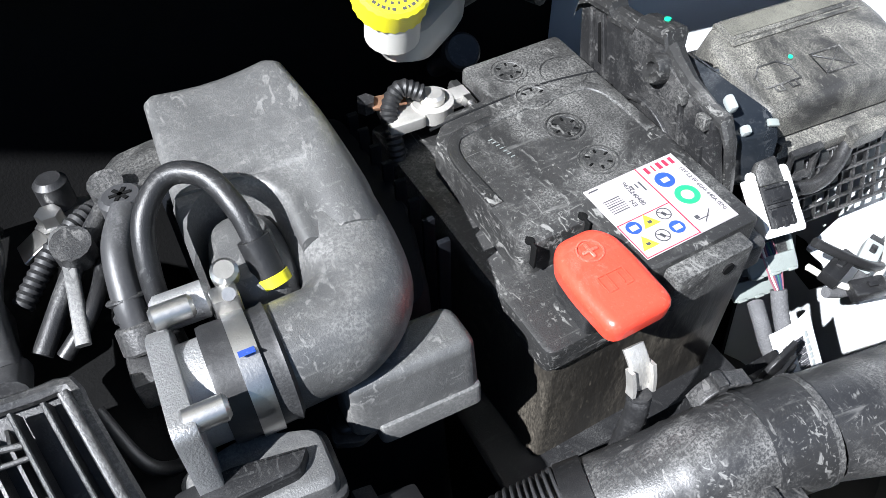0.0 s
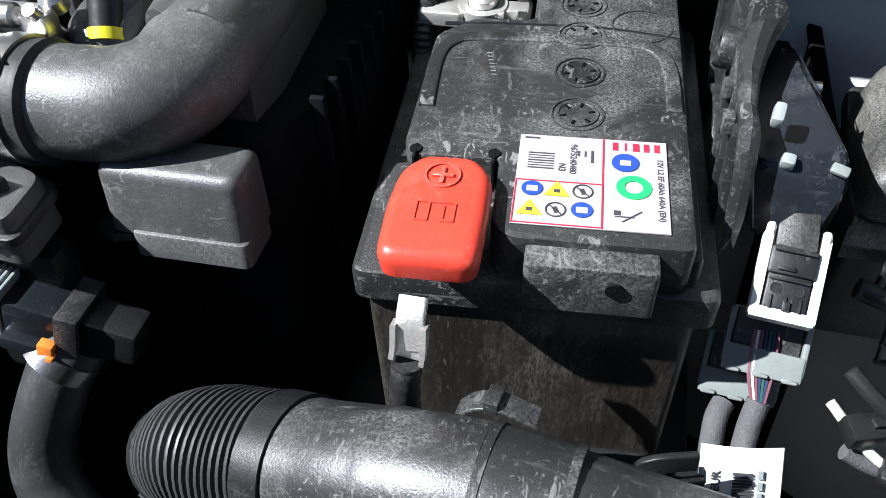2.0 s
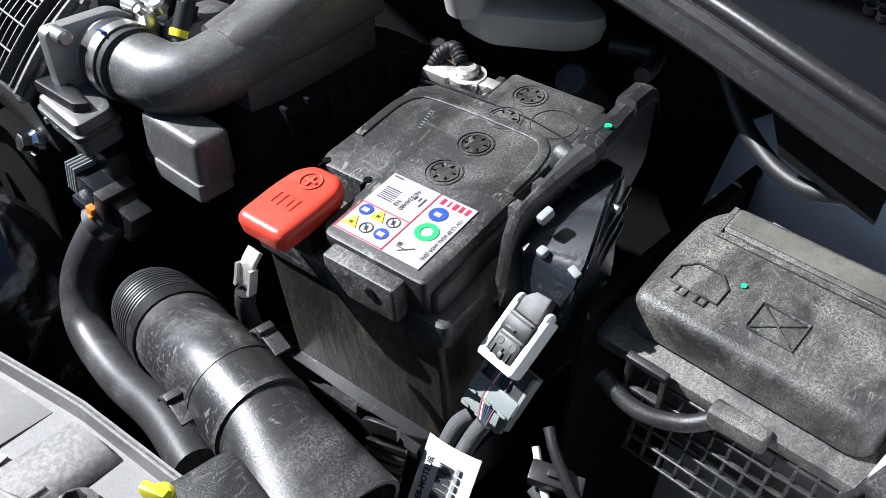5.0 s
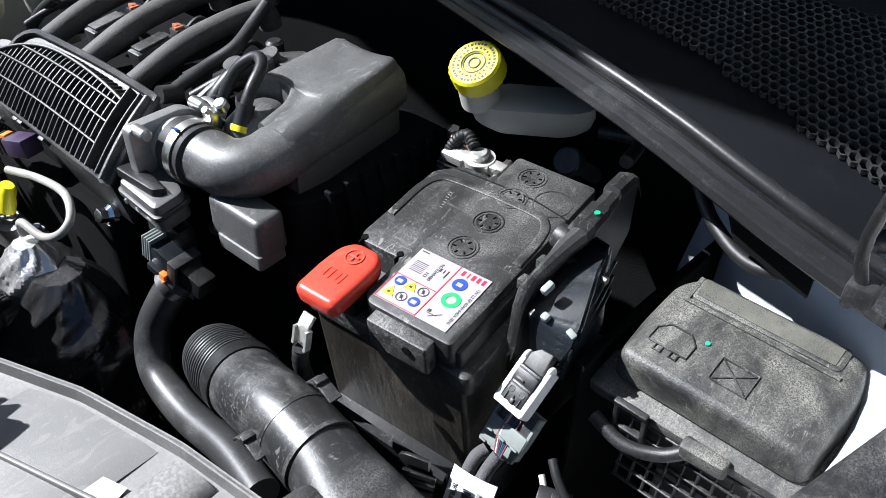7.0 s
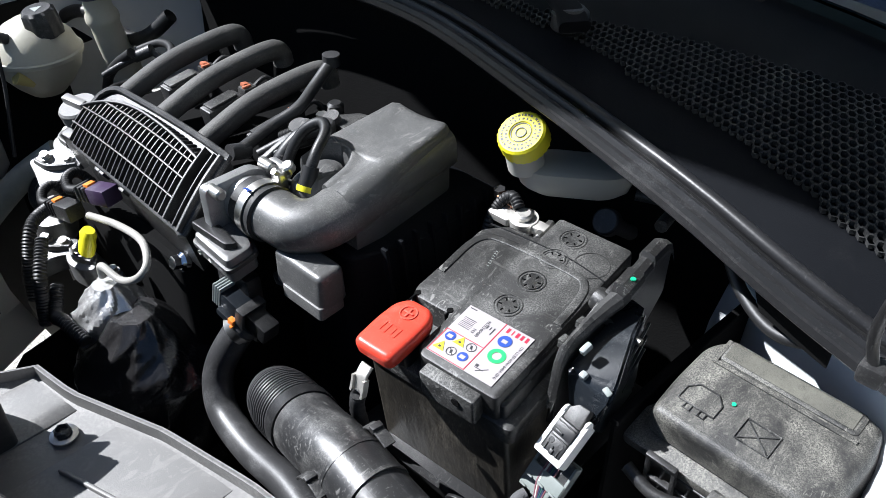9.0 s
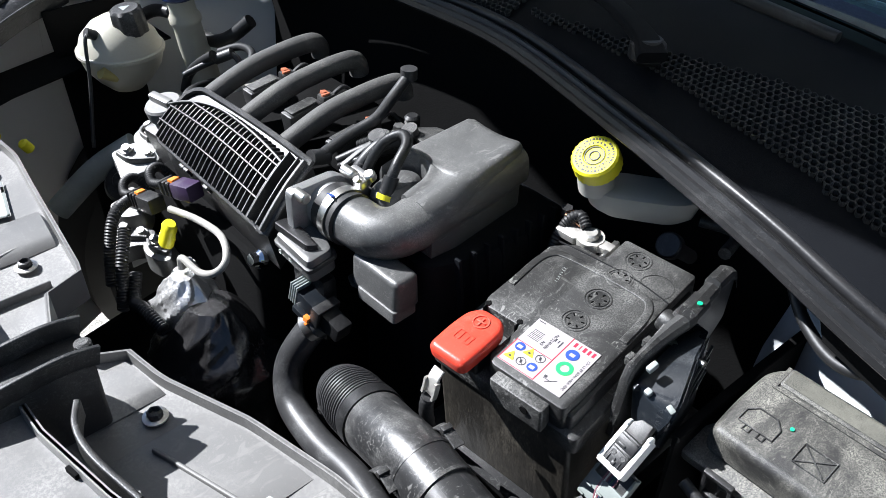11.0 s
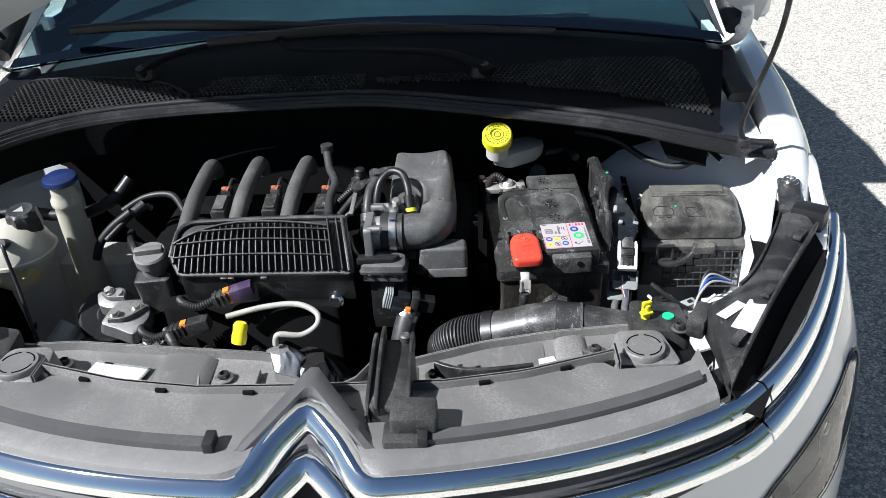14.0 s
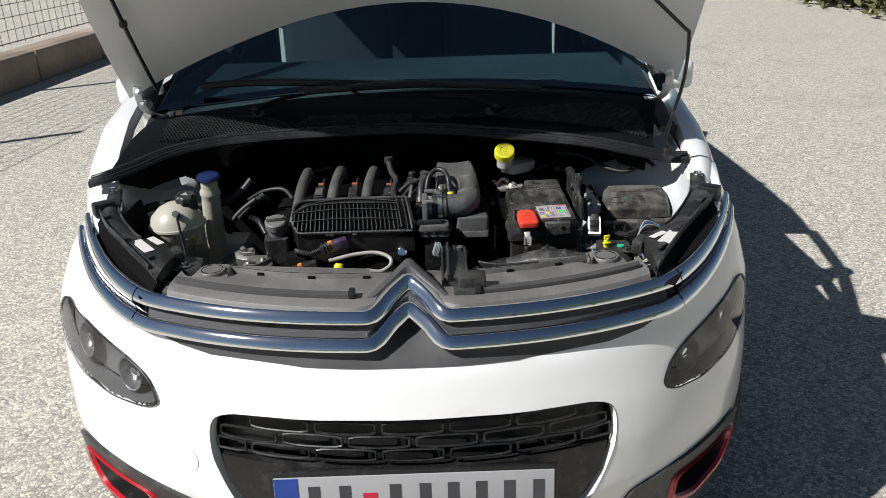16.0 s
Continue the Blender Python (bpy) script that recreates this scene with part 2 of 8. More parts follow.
M_LID = mat("weathered_lid", (0.022, 0.0217, 0.021), 0.46, dirt=(0.42, 0.405, 0.35), dirt_amount=0.72, grain=60, bump=0.4, bump_scale=700, ior=1.5, marks=0.45)
M_WIREG = mat("green_wire", (0.03, 0.10, 0.08), 0.5, vary=0.15, bump=0.05)
M_COPPER = mat("copper_strap", (0.75, 0.42, 0.26), 0.4, metal=0.9, vary=0.15, bump=0.1)


def ground_mat():
    """Worn asphalt: pale stones in grey binder, wide stains and thin cracks."""
    m = bpy.data.materials.new("worn_asphalt")
    m.use_nodes = True
    n, l = m.node_tree.nodes, m.node_tree.links
    b = n["Principled BSDF"]
    tc = n.new("ShaderNodeTexCoord")

    def tex(kind, **vals):
        t = n.new(kind)
        l.new(tc.outputs["Object"], t.inputs["Vector"])
        for k, v in vals.items():
            t.inputs[k.replace("_", " ")].default_value = v
        return t

    def ramp(sock, a, c, lo=0.0, hi=1.0):
        r = n.new("ShaderNodeMapRange")
        for k, v in (("From Min", a), ("From Max", c), ("To Min", lo), ("To Max", hi)):
            r.inputs[k].default_value = v
        l.new(sock, r.inputs["Value"])
        return r.outputs["Result"]

    def mix(fac, x, y):
        q = n.new("ShaderNodeMix")
        q.data_type = "RGBA"
        l.new(fac, q.inputs[0])
        for s, v in ((q.inputs[6], x), (q.inputs[7], y)):
            if isinstance(v, tuple):
                s.default_value = (*v, 1)
            else:
                l.new(v, s)
        return q.outputs[2]
    stone = tex("ShaderNodeTexVoronoi", Scale=95.0, Randomness=1.0)
    gap = tex("ShaderNodeTexVoronoi", Scale=95.0, Randomness=1.0)
    gap.feature = "DISTANCE_TO_EDGE"
    tint = n.new("ShaderNodeSeparateColor")
    l.new(stone.outputs["Color"], tint.inputs[0])
    wide = tex("ShaderNodeTexNoise", Scale=0.9, Detail=7.0, Roughness=0.65)
    mid = tex("ShaderNodeTexNoise", Scale=14.0, Detail=8.0, Roughness=0.75)
    fine = tex("ShaderNodeTexNoise", Scale=260.0, Detail=3.0, Roughness=0.6)
    col = mix(ramp(tint.outputs[0], 0.1, 0.95), (0.27, 0.257, 0.222), (0.80, 0.75, 0.64))
    col = mix(ramp(gap.outputs["Distance"], 0.10, 0.02), col, (0.11, 0.107, 0.10))
    col = mix(ramp(fine.outputs["Fac"], 0.50, 0.72, 0.0, 0.55), col, (0.72, 0.67, 0.57))
    col = mix(ramp(mid.outputs["Fac"], 0.42, 0.68, 0.0, 0.40), col, (0.52, 0.49, 0.42))
    col = mix(ramp(wide.outputs["Fac"], 0.54, 0.72, 0.0, 0.45), col, (0.24, 0.235, 0.22))
    l.new(col, b.inputs["Base Color"])
    b.inputs["Roughness"].default_value = 0.92
    bp = n.new("ShaderNodeBump")
    bp.inputs["Strength"].default_value, bp.inputs["Distance"].default_value = 0.7, 0.004
    l.new(gap.outputs["Distance"], bp.inputs["Height"])
    l.new(bp.outputs["Normal"], b.inputs["Normal"])
    return m


M_GROUND = ground_mat()
M_WALL = mat("kerb_wall", (0.30, 0.24, 0.19), 0.9, dirt=(0.14, 0.11, 0.09), dirt_amount=0.6, grain=12, bump=1.0, bump_scale=60)
M_FENCE = mat("white_post", (0.75, 0.75, 0.74), 0.5, vary=0.05, bump=0.05)
M_WIRE = mat("fence_wire", (0.16, 0.15, 0.13), 0.6, vary=0.1, bump=0.0)
M_LEAF = mat("dry_bush", (0.10, 0.10, 0.035), 0.7, vary=0.5, grain=8, bump=0.2)
M_LEAFG = mat("green_leaf", (0.07, 0.11, 0.025), 0.6, vary=0.4, grain=6, bump=0.2)
M_BARK = mat("bark", (0.10, 0.075, 0.05), 0.9, vary=0.3, grain=30, bump=0.8)
M_PLATE = mat("plate_white", (0.36, 0.36, 0.37), 0.35, vary=0.06, bump=0.05)
M_DASH = mat("dashboard", (0.008, 0.015, 0.018), 0.8, vary=0.2, bump=0.3, ior=1.2)
M_TYRE = mat("tyre", (0.02, 0.02, 0.02), 0.8, vary=0.2, bump=0.4)
M_LAMPIN = mat("lamp_bowl", (0.16, 0.16, 0.165), 0.3, metal=0.6, vary=0.12, grain=6, bump=0)


def glass(name, color, rough=0.02, trans=1.0, ior=1.45):
    m = bpy.data.materials.new(name)
    m.use_nodes = True
    b = m.node_tree.nodes["Principled BSDF"]
    b.inputs["Base Color"].default_value = (*color, 1)
    b.inputs["Roughness"].default_value = rough
    b.inputs["Transmission Weight"].default_value = trans
    b.inputs["IOR"].default_value = ior
    return m


M_GLASS = glass("windscreen_glass", (0.46, 0.68, 0.73), ior=1.5)
# Near-black glass that keeps light out of the cabin.
M_DARKGLASS = glass("cabin_darkening_glass", (0.03, 0.04, 0.05))
M_LENS = glass("lamp_lens", (0.90, 0.92, 0.93))

# ---- building ----
WORLD_OF = {}


def thing(name, label, category, at=(0, 0, 0), group="", kind="", m=None):
    ob = new(name)
    ob.empty_display_size = 0.02
    m = m or pose(*at)
    ob.matrix_basis = m
    WORLD_OF[ob] = m
    return tagged(ob, label, category, group, kind)


def finish(bm, angle=38):
    bmesh.ops.remove_doubles(bm, verts=bm.verts, dist=1e-5)
    bmesh.ops.recalc_face_normals(bm, faces=bm.faces)
    lim = radians(angle)
    for f in bm.faces:
        f.smooth = True
    for e in bm.edges:
        if len(e.link_faces) != 2 or e.calc_face_angle(0) > lim:
            e.smooth = False


def part(name, bm, material, parent, label="", angle=38, local=False):
    """Links a bmesh, drawn in the world's metres (or the thing's own, if local), as one mesh under a thing or a part."""
    top = parent
    while top.parent:
        top = top.parent
    finish(bm, angle)
    if not local:
        bm.transform(WORLD_OF[top].inverted())
    me = bpy.data.meshes.new(name)
    bm.to_mesh(me)
    bm.free()
    me.materials.append(material)
    ob = new(name, me)
    ob.parent = parent
    return tagged(ob, label)


def single(name, bm, material, label, category, at=(0, 0, 0), group="", kind="", m=None, angle=38):
    """A thing of one mesh."""
    finish(bm, angle)
    m = m or pose(*at)
    bm.transform(m.inverted())
    me = bpy.data.meshes.new(name)
    bm.to_mesh(me)
    bm.free()
    me.materials.append(material)
    ob = new(name, me)
    ob.matrix_basis = m
    WORLD_OF[ob] = m
    return tagged(ob, label, category, group, kind)


def join(bm, tmp, m=None):
    if m is not None:
        tmp.transform(m)
    me = bpy.data.meshes.new("tmp")
    tmp.to_mesh(me)
    tmp.free()
    bm.from_mesh(me)
    bpy.data.meshes.remove(me)
    return bm


def B():
    return bmesh.new()


def box(bm, size, m=None, bev=0.002, seg=2, taper=1.0):
    t = B()
    bmesh.ops.create_cube(t, size=1.0)
    for v in t.verts:
        k = taper if v.co.z > 0 else 1.0
        v.co = Vector((v.co.x * size[0] * k, v.co.y * size[1] * k, v.co.z * size[2]))
    if bev:
        bmesh.ops.bevel(t, geom=list(t.edges), offset=bev, segments=seg, affect="EDGES", profile=0.6)
    return join(bm, t, m)


def cyl(bm, r, h, m=None, seg=24, r2=None, bev=0.0):
    prof = [(r, -h / 2), (r if r2 is None else r2, h / 2)]
    if bev:
        q = r if r2 is None else r2
        prof = [(r - bev, -h / 2), (r, -h / 2 + bev), (q, h / 2 - bev), (q - bev, h / 2)]
    return revolve(bm, [(0, -h / 2)] + prof + [(0, h / 2)], m, seg)


def revolve(bm, prof, m=None, seg=32, wave=None):
    t = B()
    rings = []
    for r, z in prof:
        if r < 1e-6:
            rings.append([t.verts.new((0, 0, z))])
        else:
            ring = []
            for i in range(seg):
                a = math.tau * i / seg
                k = r * (wave(a, z) if wave else 1)
                ring.append(t.verts.new((k * math.cos(a), k * math.sin(a), z)))
            rings.append(ring)
    for a, b in zip(rings, rings[1:]):
        if len(a) == 1 and len(b) == 1:
            continue
        for i in range(seg):
            j = (i + 1) % seg
            if len(a) == 1:
                t.faces.new((a[0], b[i], b[j]))
            elif len(b) == 1:
                t.faces.new((a[i], a[j], b[0]))
            else:
                t.faces.new((a[i], a[j], b[j], b[i]))
    return join(bm, t, m)


def loft(bm, rings, caps=True, closed=False):
    t = B()
    vs = [[t.verts.new(p) for p in ring] for ring in rings]
    n = len(vs[0])
    pairs = list(zip(vs, vs[1:])) + ([(vs[-1], vs[0])] if closed else [])
    for a, b in pairs:
        for i in range(n):
            j = (i + 1) % n
            t.faces.new((a[i], a[j], b[j], b[i]))
    if caps and not closed:
        t.faces.new(vs[0][::-1])
        t.faces.new(vs[-1])
    return join(bm, t)


def spline(pts, per=8):
    """A smooth line through points."""
    p = [Vector(q) for q in pts]
    if len(p) < 3:
        return [p[0].lerp(p[1], i / per) for i in range(per + 1)]
    out = []
    for i in range(len(p) - 1):
        a, b, c, d = p[max(i - 1, 0)], p[i], p[i + 1], p[min(i + 2, len(p) - 1)]
        for k in range(per):
            u = k / per
            out.append(0.5 * ((2 * b) + (c - a) * u + (2 * a - 5 * b + 4 * c - d) * u * u + (3 * b - 3 * c + d - a) * u ** 3))
    out.append(p[-1])
    return out


def tube(bm, pts, r, seg=14, per=8, rad=None, smooth=True, section=None, up=None, closed=False):
    """A tube along points. rad(u): radius factor along it. section: (a, b) points of a cross-section in place of a circle."""
    line = spline(pts, per) if smooth else [Vector(q) for q in pts]
    n = len(line)
    tangents = [(line[min(i + 1, n - 1)] - line[max(i - 1, 0)]).normalized() for i in range(n)]
    ref = Vector(up) if up else (Vector((0, 0, 1)) if abs(tangents[0].z) < 0.9 else Vector((1, 0, 0)))
    rings = []
    for i, (p, t) in enumerate(zip(line, tangents)):
        side = t.cross(ref).normalized()
        upv = side.cross(t).normalized()
        if not up:
            ref = upv
        k = (rad(i / (n - 1)) if rad else 1.0)
        if section:
            rings.append([p + side * a * k + upv * b * k for a, b in section])
        else:
            rings.append([p + (side * math.cos(math.tau * j / seg) + upv * math.sin(math.tau * j / seg)) * r * k for j in range(seg)])
    return loft(bm, rings, caps=not closed, closed=closed)


def rsec(w, h, r, k=4):
    """A rounded rectangle as a cross-section."""
    out = []
    for cx, cy, a0 in ((w / 2 - r, h / 2 - r, 0), (-w / 2 + r, h / 2 - r, 90), (-w / 2 + r, -h / 2 + r, 180), (w / 2 - r, -h / 2 + r, 270)):
        for i in range(k + 1):
            a = radians(a0 + 90 * i / k)
            out.append((cx + r * math.cos(a), cy + r * math.sin(a)))
    return out


def rounded(poly, r, k=4):
    """A polygon with its corners rounded."""
    out, n = [], len(poly)
    for i in range(n):
        p, a, b = Vector(poly[i]), Vector(poly[i - 1]), Vector(poly[(i + 1) % n])
        da, db = (a - p), (b - p)
        q = min(r, da.length * 0.45, db.length * 0.45)
        s, e = p + da.normalized() * q, p + db.normalized() * q
        for j in range(k + 1):
            u = j / k
            out.append((1 - u) ** 2 * s + 2 * u * (1 - u) * p + u * u * e)
    return [(v.x, v.y) for v in out]


def prism(bm, poly, z0, z1, m=None, bev=0.0, taper=0.0, seg=2):
    """A slab with the given outline; its upper rim is rounded by bev, its foot widened by taper."""
    c = Vector((sum(p[0] for p in poly) / len(poly), sum(p[1] for p in poly) / len(poly)))

    def ring(inset, z):
        out, n = [], len(poly)
        for i in range(n):
            p, a, b = Vector(poly[i]), Vector(poly[i - 1]), Vector(poly[(i + 1) % n])
            d = (b - a)
            nrm = Vector((d.y, -d.x))
            if nrm.length > 1e-9:
                nrm.normalize()
            out.append(Vector((p.x - nrm.x * inset, p.y - nrm.y * inset, z)))
        return out
    area = sum(poly[i - 1][0] * poly[i][1] - poly[i][0] * poly[i - 1][1] for i in range(len(poly)))
    if area < 0:
        poly = poly[::-1]
    rings = [ring(-taper, z0)]
    if bev:
        for i in range(seg + 1):
            a = radians(90 * i / seg)
            rings.append(ring(bev * (1 - math.cos(a)), z1 - bev + bev * math.sin(a)))
    else:
        rings.append(ring(0, z1))
    t = B()
    loft(t, rings)
    return join(bm, t, m)


def sheet(bm, rows, thick=0.0, away=(0, 0, -1)):
    """A skin through rows of points, given a thickness away from it."""
    t = B()

    def skin(off):
        vs = [[t.verts.new(Vector(p) + off) for p in row] for row in rows]
        for a, b in zip(vs, vs[1:]):
            for i in range(len(a) - 1):
                t.faces.new((a[i], a[i + 1], b[i + 1], b[i]))
        return vs
    a = skin(Vector((0, 0, 0)))
    if thick:
        b = skin(Vector(away) * thick)
        rim = lambda v: v[0] + [r[-1] for r in v[1:]] + v[-1][-2::-1] + [r[0] for r in v[-2:0:-1]]
        ra, rb = rim(a), rim(b)
        for i in range(len(ra)):
            j = (i + 1) % len(ra)
            t.faces.new((ra[i], ra[j], rb[j], rb[i]))
    return join(bm, t)


def letters(text, size, m, bold=0.0, depth=0.0002, align="CENTER"):
    cu = bpy.data.curves.new("txt", "FONT")
    cu.body, cu.size, cu.align_x, cu.align_y, cu.extrude, cu.offset = text, size, align, "CENTER", depth, bold
    ob = bpy.data.objects.new("txt", cu)
    me = bpy.data.meshes.new_from_object(ob)
    bm = B()
    bm.from_mesh(me)
    bm.transform(m)
    bpy.data.objects.remove(ob)
    bpy.data.meshes.remove(me)
    bpy.data.curves.remove(cu)
    return bm


T = lambda x, y, z: Matrix.Translation((x, y, z))
RX = lambda a: Matrix.Rotation(radians(a), 4, "X")
RY = lambda a: Matrix.Rotation(radians(a), 4, "Y")
RZ = lambda a: Matrix.Rotation(radians(a), 4, "Z")


def aim(a, b):
    """A frame at the middle of a and b whose z runs from a to b."""
    a, b = Vector(a), Vector(b)
    return Matrix.Translation((a + b) / 2) @ (b - a).to_track_quat("Z", "Y").to_matrix().to_4x4()

# ---- the ground and what stands far off ----
bm = B()
rows = []
for j in range(61):
    yy = -60 + 160 * j / 60
    rows.append([(-90 + 180 * i / 60, yy, 0.0) for i in range(61)])
sheet(bm, rows)
ground = single("ground", bm, M_GROUND, "light worn concrete yard in hard sunlight", "ground", kind="structure")

FX = lambda y: -4.50 + 0.12 * (y - 4.05)


def kerb_wall():
    bm = B()
    for k in range(14):
        y0 = 2.0 + 1.3 * k
        box(bm, (0.34, 1.29, 0.33), T(FX(y0 + 0.65) + 0.02, y0 + 0.65, 0.145) @ RZ(-6.8), 0.018)
    single("low_wall", bm, M_WALL, "low brown concrete kerb wall along the yard", "wall", kind="structure")
    fence = thing("wire_fence", "welded wire mesh fence with white posts on the low wall", "fence", (FX(6.0), 6.0, 0.31))
    for k in range(7):
        y = 4.05 + 2.4 * k
        bm = B()
        cyl(bm, 0.035, 1.68, T(FX(y) - 0.03, y, 1.15), 12)
        part("post", bm, M_FENCE, fence)
        bm = B()
        cyl(bm, 0.05, 0.012, T(FX(y) - 0.03, y, 0.316), 12)
        part("foot_plate", bm, M_FENCE, fence)
    for k in range(14):
        z = 0.40 + k * 0.12
        bm = B()
        tube(bm, [(FX(2.2), 2.2, z), (FX(19.8), 19.8, z)], 0.0055 if k in (0, 4, 13) else 0.0035, 4, 1)
        part("wire", bm, M_WIRE, fence)
    for k in range(130):
        y = 2.3 + k * 0.13
        bm = B()
        tube(bm, [(FX(y), y, 0.38), (FX(y), y, 1.98)], 0.0033, 4, 1)
        part("wire", bm, M_WIRE, fence)


kerb_wall()


def bush(x, y, r, h, material, label, n=1400):
    rnd = random.Random(int(x * 31 + y * 17))
    bm = B()
    for i in range(n):
        a, q = rnd.uniform(0, math.tau), rnd.random() ** 0.5
        zz = h * rnd.random() ** 0.8 * (1 - 0.55 * q * q)
        c = Vector((x + math.cos(a) * q * r * rnd.uniform(0.75, 1.1), y + math.sin(a) * q * r * 0.8, zz))
        d = Vector((rnd.gauss(0, 1), rnd.gauss(0, 1), rnd.gauss(0.4, 1))).normalized()
        s = d.orthogonal().normalized()
        L, W = rnd.uniform(0.10, 0.22), rnd.uniform(0.03, 0.06)
        vs = [bm.verts.new(c + d * u + s * w) for u, w in ((0, 0), (L * 0.5, W), (L, 0), (L * 0.5, -W))]
        bm.faces.new(vs)
    return single("bush", bm, material, label, "bush", (x, y, 0), "bushes along the yard", "stuff")


for k in range(9):
    bush(5.6 + 2.1 * k + 0.3 * (k % 2), 13.6 + 0.35 * k + 0.5 * ((k * 7) % 3), 1.5, 1.3 + 0.3 * (k % 3), M_LEAF, "dry yellow-green scrub at the edge of the yard")
for x, y, r_, h_ in ((6.75, 12.6, 1.3, 1.2), (6.85, 11.2, 1.2, 1.0), (7.0, 9.8, 1.2, 1.2), (7.25, 8.4, 1.3, 1.1), (7.4, 7.0, 1.2, 1.2)):
    bush(x, y, r_, h_, M_LEAF, "dry yellow-green scrub at the edge of the yard", 1800)
for k in range(9):
    bush(-10 + 2.7 * k, -15 - 0.8 * (k % 3), 2.2, 2.6 + 0.5 * (k % 3), M_LEAFG, "green hedge bush beyond the yard", 1800)


def tree(x, y, h, seed):
    rnd = random.Random(seed)
    t = thing("tree", "leafy green tree beside the yard", "tree", (x, y, 0), "trees by the yard")
    bm = B()
    tube(bm, [(x, y, 0), (x + 0.1, y, h * 0.3), (x - 0.1, y + 0.1, h * 0.6)], 0.16, 10, 6, rad=lambda u: 1 - 0.6 * u)
    tips = []
    for k in range(9):
        a = k * 2.4
        e = Vector((x + math.cos(a) * h * 0.28, y + math.sin(a) * h * 0.28, h * rnd.uniform(0.5, 0.9)))
        tube(bm, [(x, y, h * (0.3 + 0.03 * k)), tuple(Vector((x, y, h * 0.5)).lerp(e, 0.5)), tuple(e)], 0.06, 6, 4, rad=lambda u: 1 - 0.8 * u)
        tips.append(e)
    part("trunk", bm, M_BARK, t)
    bm = B()
    for i in range(2600):
        c = rnd.choice(tips) + Vector((rnd.gauss(0, 1), rnd.gauss(0, 1), rnd.gauss(0, 0.8))) * h * 0.11
        d = Vector((rnd.gauss(0, 1), rnd.gauss(0, 1), rnd.gauss(0, 1))).normalized()
        s = d.orthogonal().normalized()
        L, W = rnd.uniform(0.12, 0.24), rnd.uniform(0.05, 0.09)
        bm.faces.new([bm.verts.new(c + d * u + s * w) for u, w in ((0, 0), (L * 0.5, W), (L, 0), (L * 0.5, -W))])
    part("crown", bm, M_LEAFG, t)


tree(9.5, -9.0, 6.5, 5)
tree(13.0, -5.0, 6.0, 6)
tree(6.0, -14.0, 7.0, 8)

# ---- the car's shell ----
car = thing("car", "white hatchback with its bonnet propped open", "car", (0, 1.6, 0))
A_, N_, D_ = 0.845, 2.15, 0.75


def sk(x):
    return x - (0.12 if x < 0 else 0.03) * max(0.0, abs(x) - 0.45)


def nose(z):
    return float(np.interp(z, [0.15, 0.3, 0.45, 0.55, 0.62, 0.72, 0.82, 0.9, 1.0], [0.09, 0.03, 0.0, 0.006, 0.02, 0.05, 0.095, 0.14, 0.2]))


def s_of(x):
    """The share of the way round the nose at which its half-width is x."""
    u = min(abs(x) / A_, 1.0)
    return math.copysign(math.asin(u ** (N_ / 2)) / (math.pi / 2), x)


def skin(s, z, out=0.0):
    """A point on the nose."""
    def at(s):
        th = min(abs(s), 1.0) * math.pi / 2
        x = math.copysign(A_ * max(math.sin(th), 1e-9) ** (2 / N_), s)
        y = D_ * (1 - max(math.cos(th), 0) ** (2 / N_))
        if abs(s) > 1:
            y += (abs(s) - 1) * 1.2
        return x, y
    x, y = at(s)
    if out:
        (x0, y0), (x1, y1) = at(s - 0.01), at(s + 0.01)
        t = Vector((x1 - x0, y1 - y0)).normalized()
        x, y = x + t.y * out, y - t.x * out
    k = min(1.0, max(0.0, (abs(x) - 0.45) / 0.35))
    dx = float(np.interp(z, [0.70, 0.78, 0.88, 0.95], [0, 0.015, 0.050, 0.060])) * k * k * (3 - 2 * k) * (1.65 if x < 0 else 1.0)
    return Vector((sk(x) - math.copysign(dx, x), nose(z) + y, z))


def px(x, z, out=0.0):
    return skin(s_of(x), z, out)


def inside(p, poly):
    c, n = False, len(poly)
    for i in range(n):
        a, b = poly[i - 1], poly[i]
        if (a[1] > p[1]) != (b[1] > p[1]) and p[0] < (b[0] - a[0]) * (p[1] - a[1]) / (b[1] - a[1]) + a[0]:
            c = not c
    return c


from mathutils import geometry


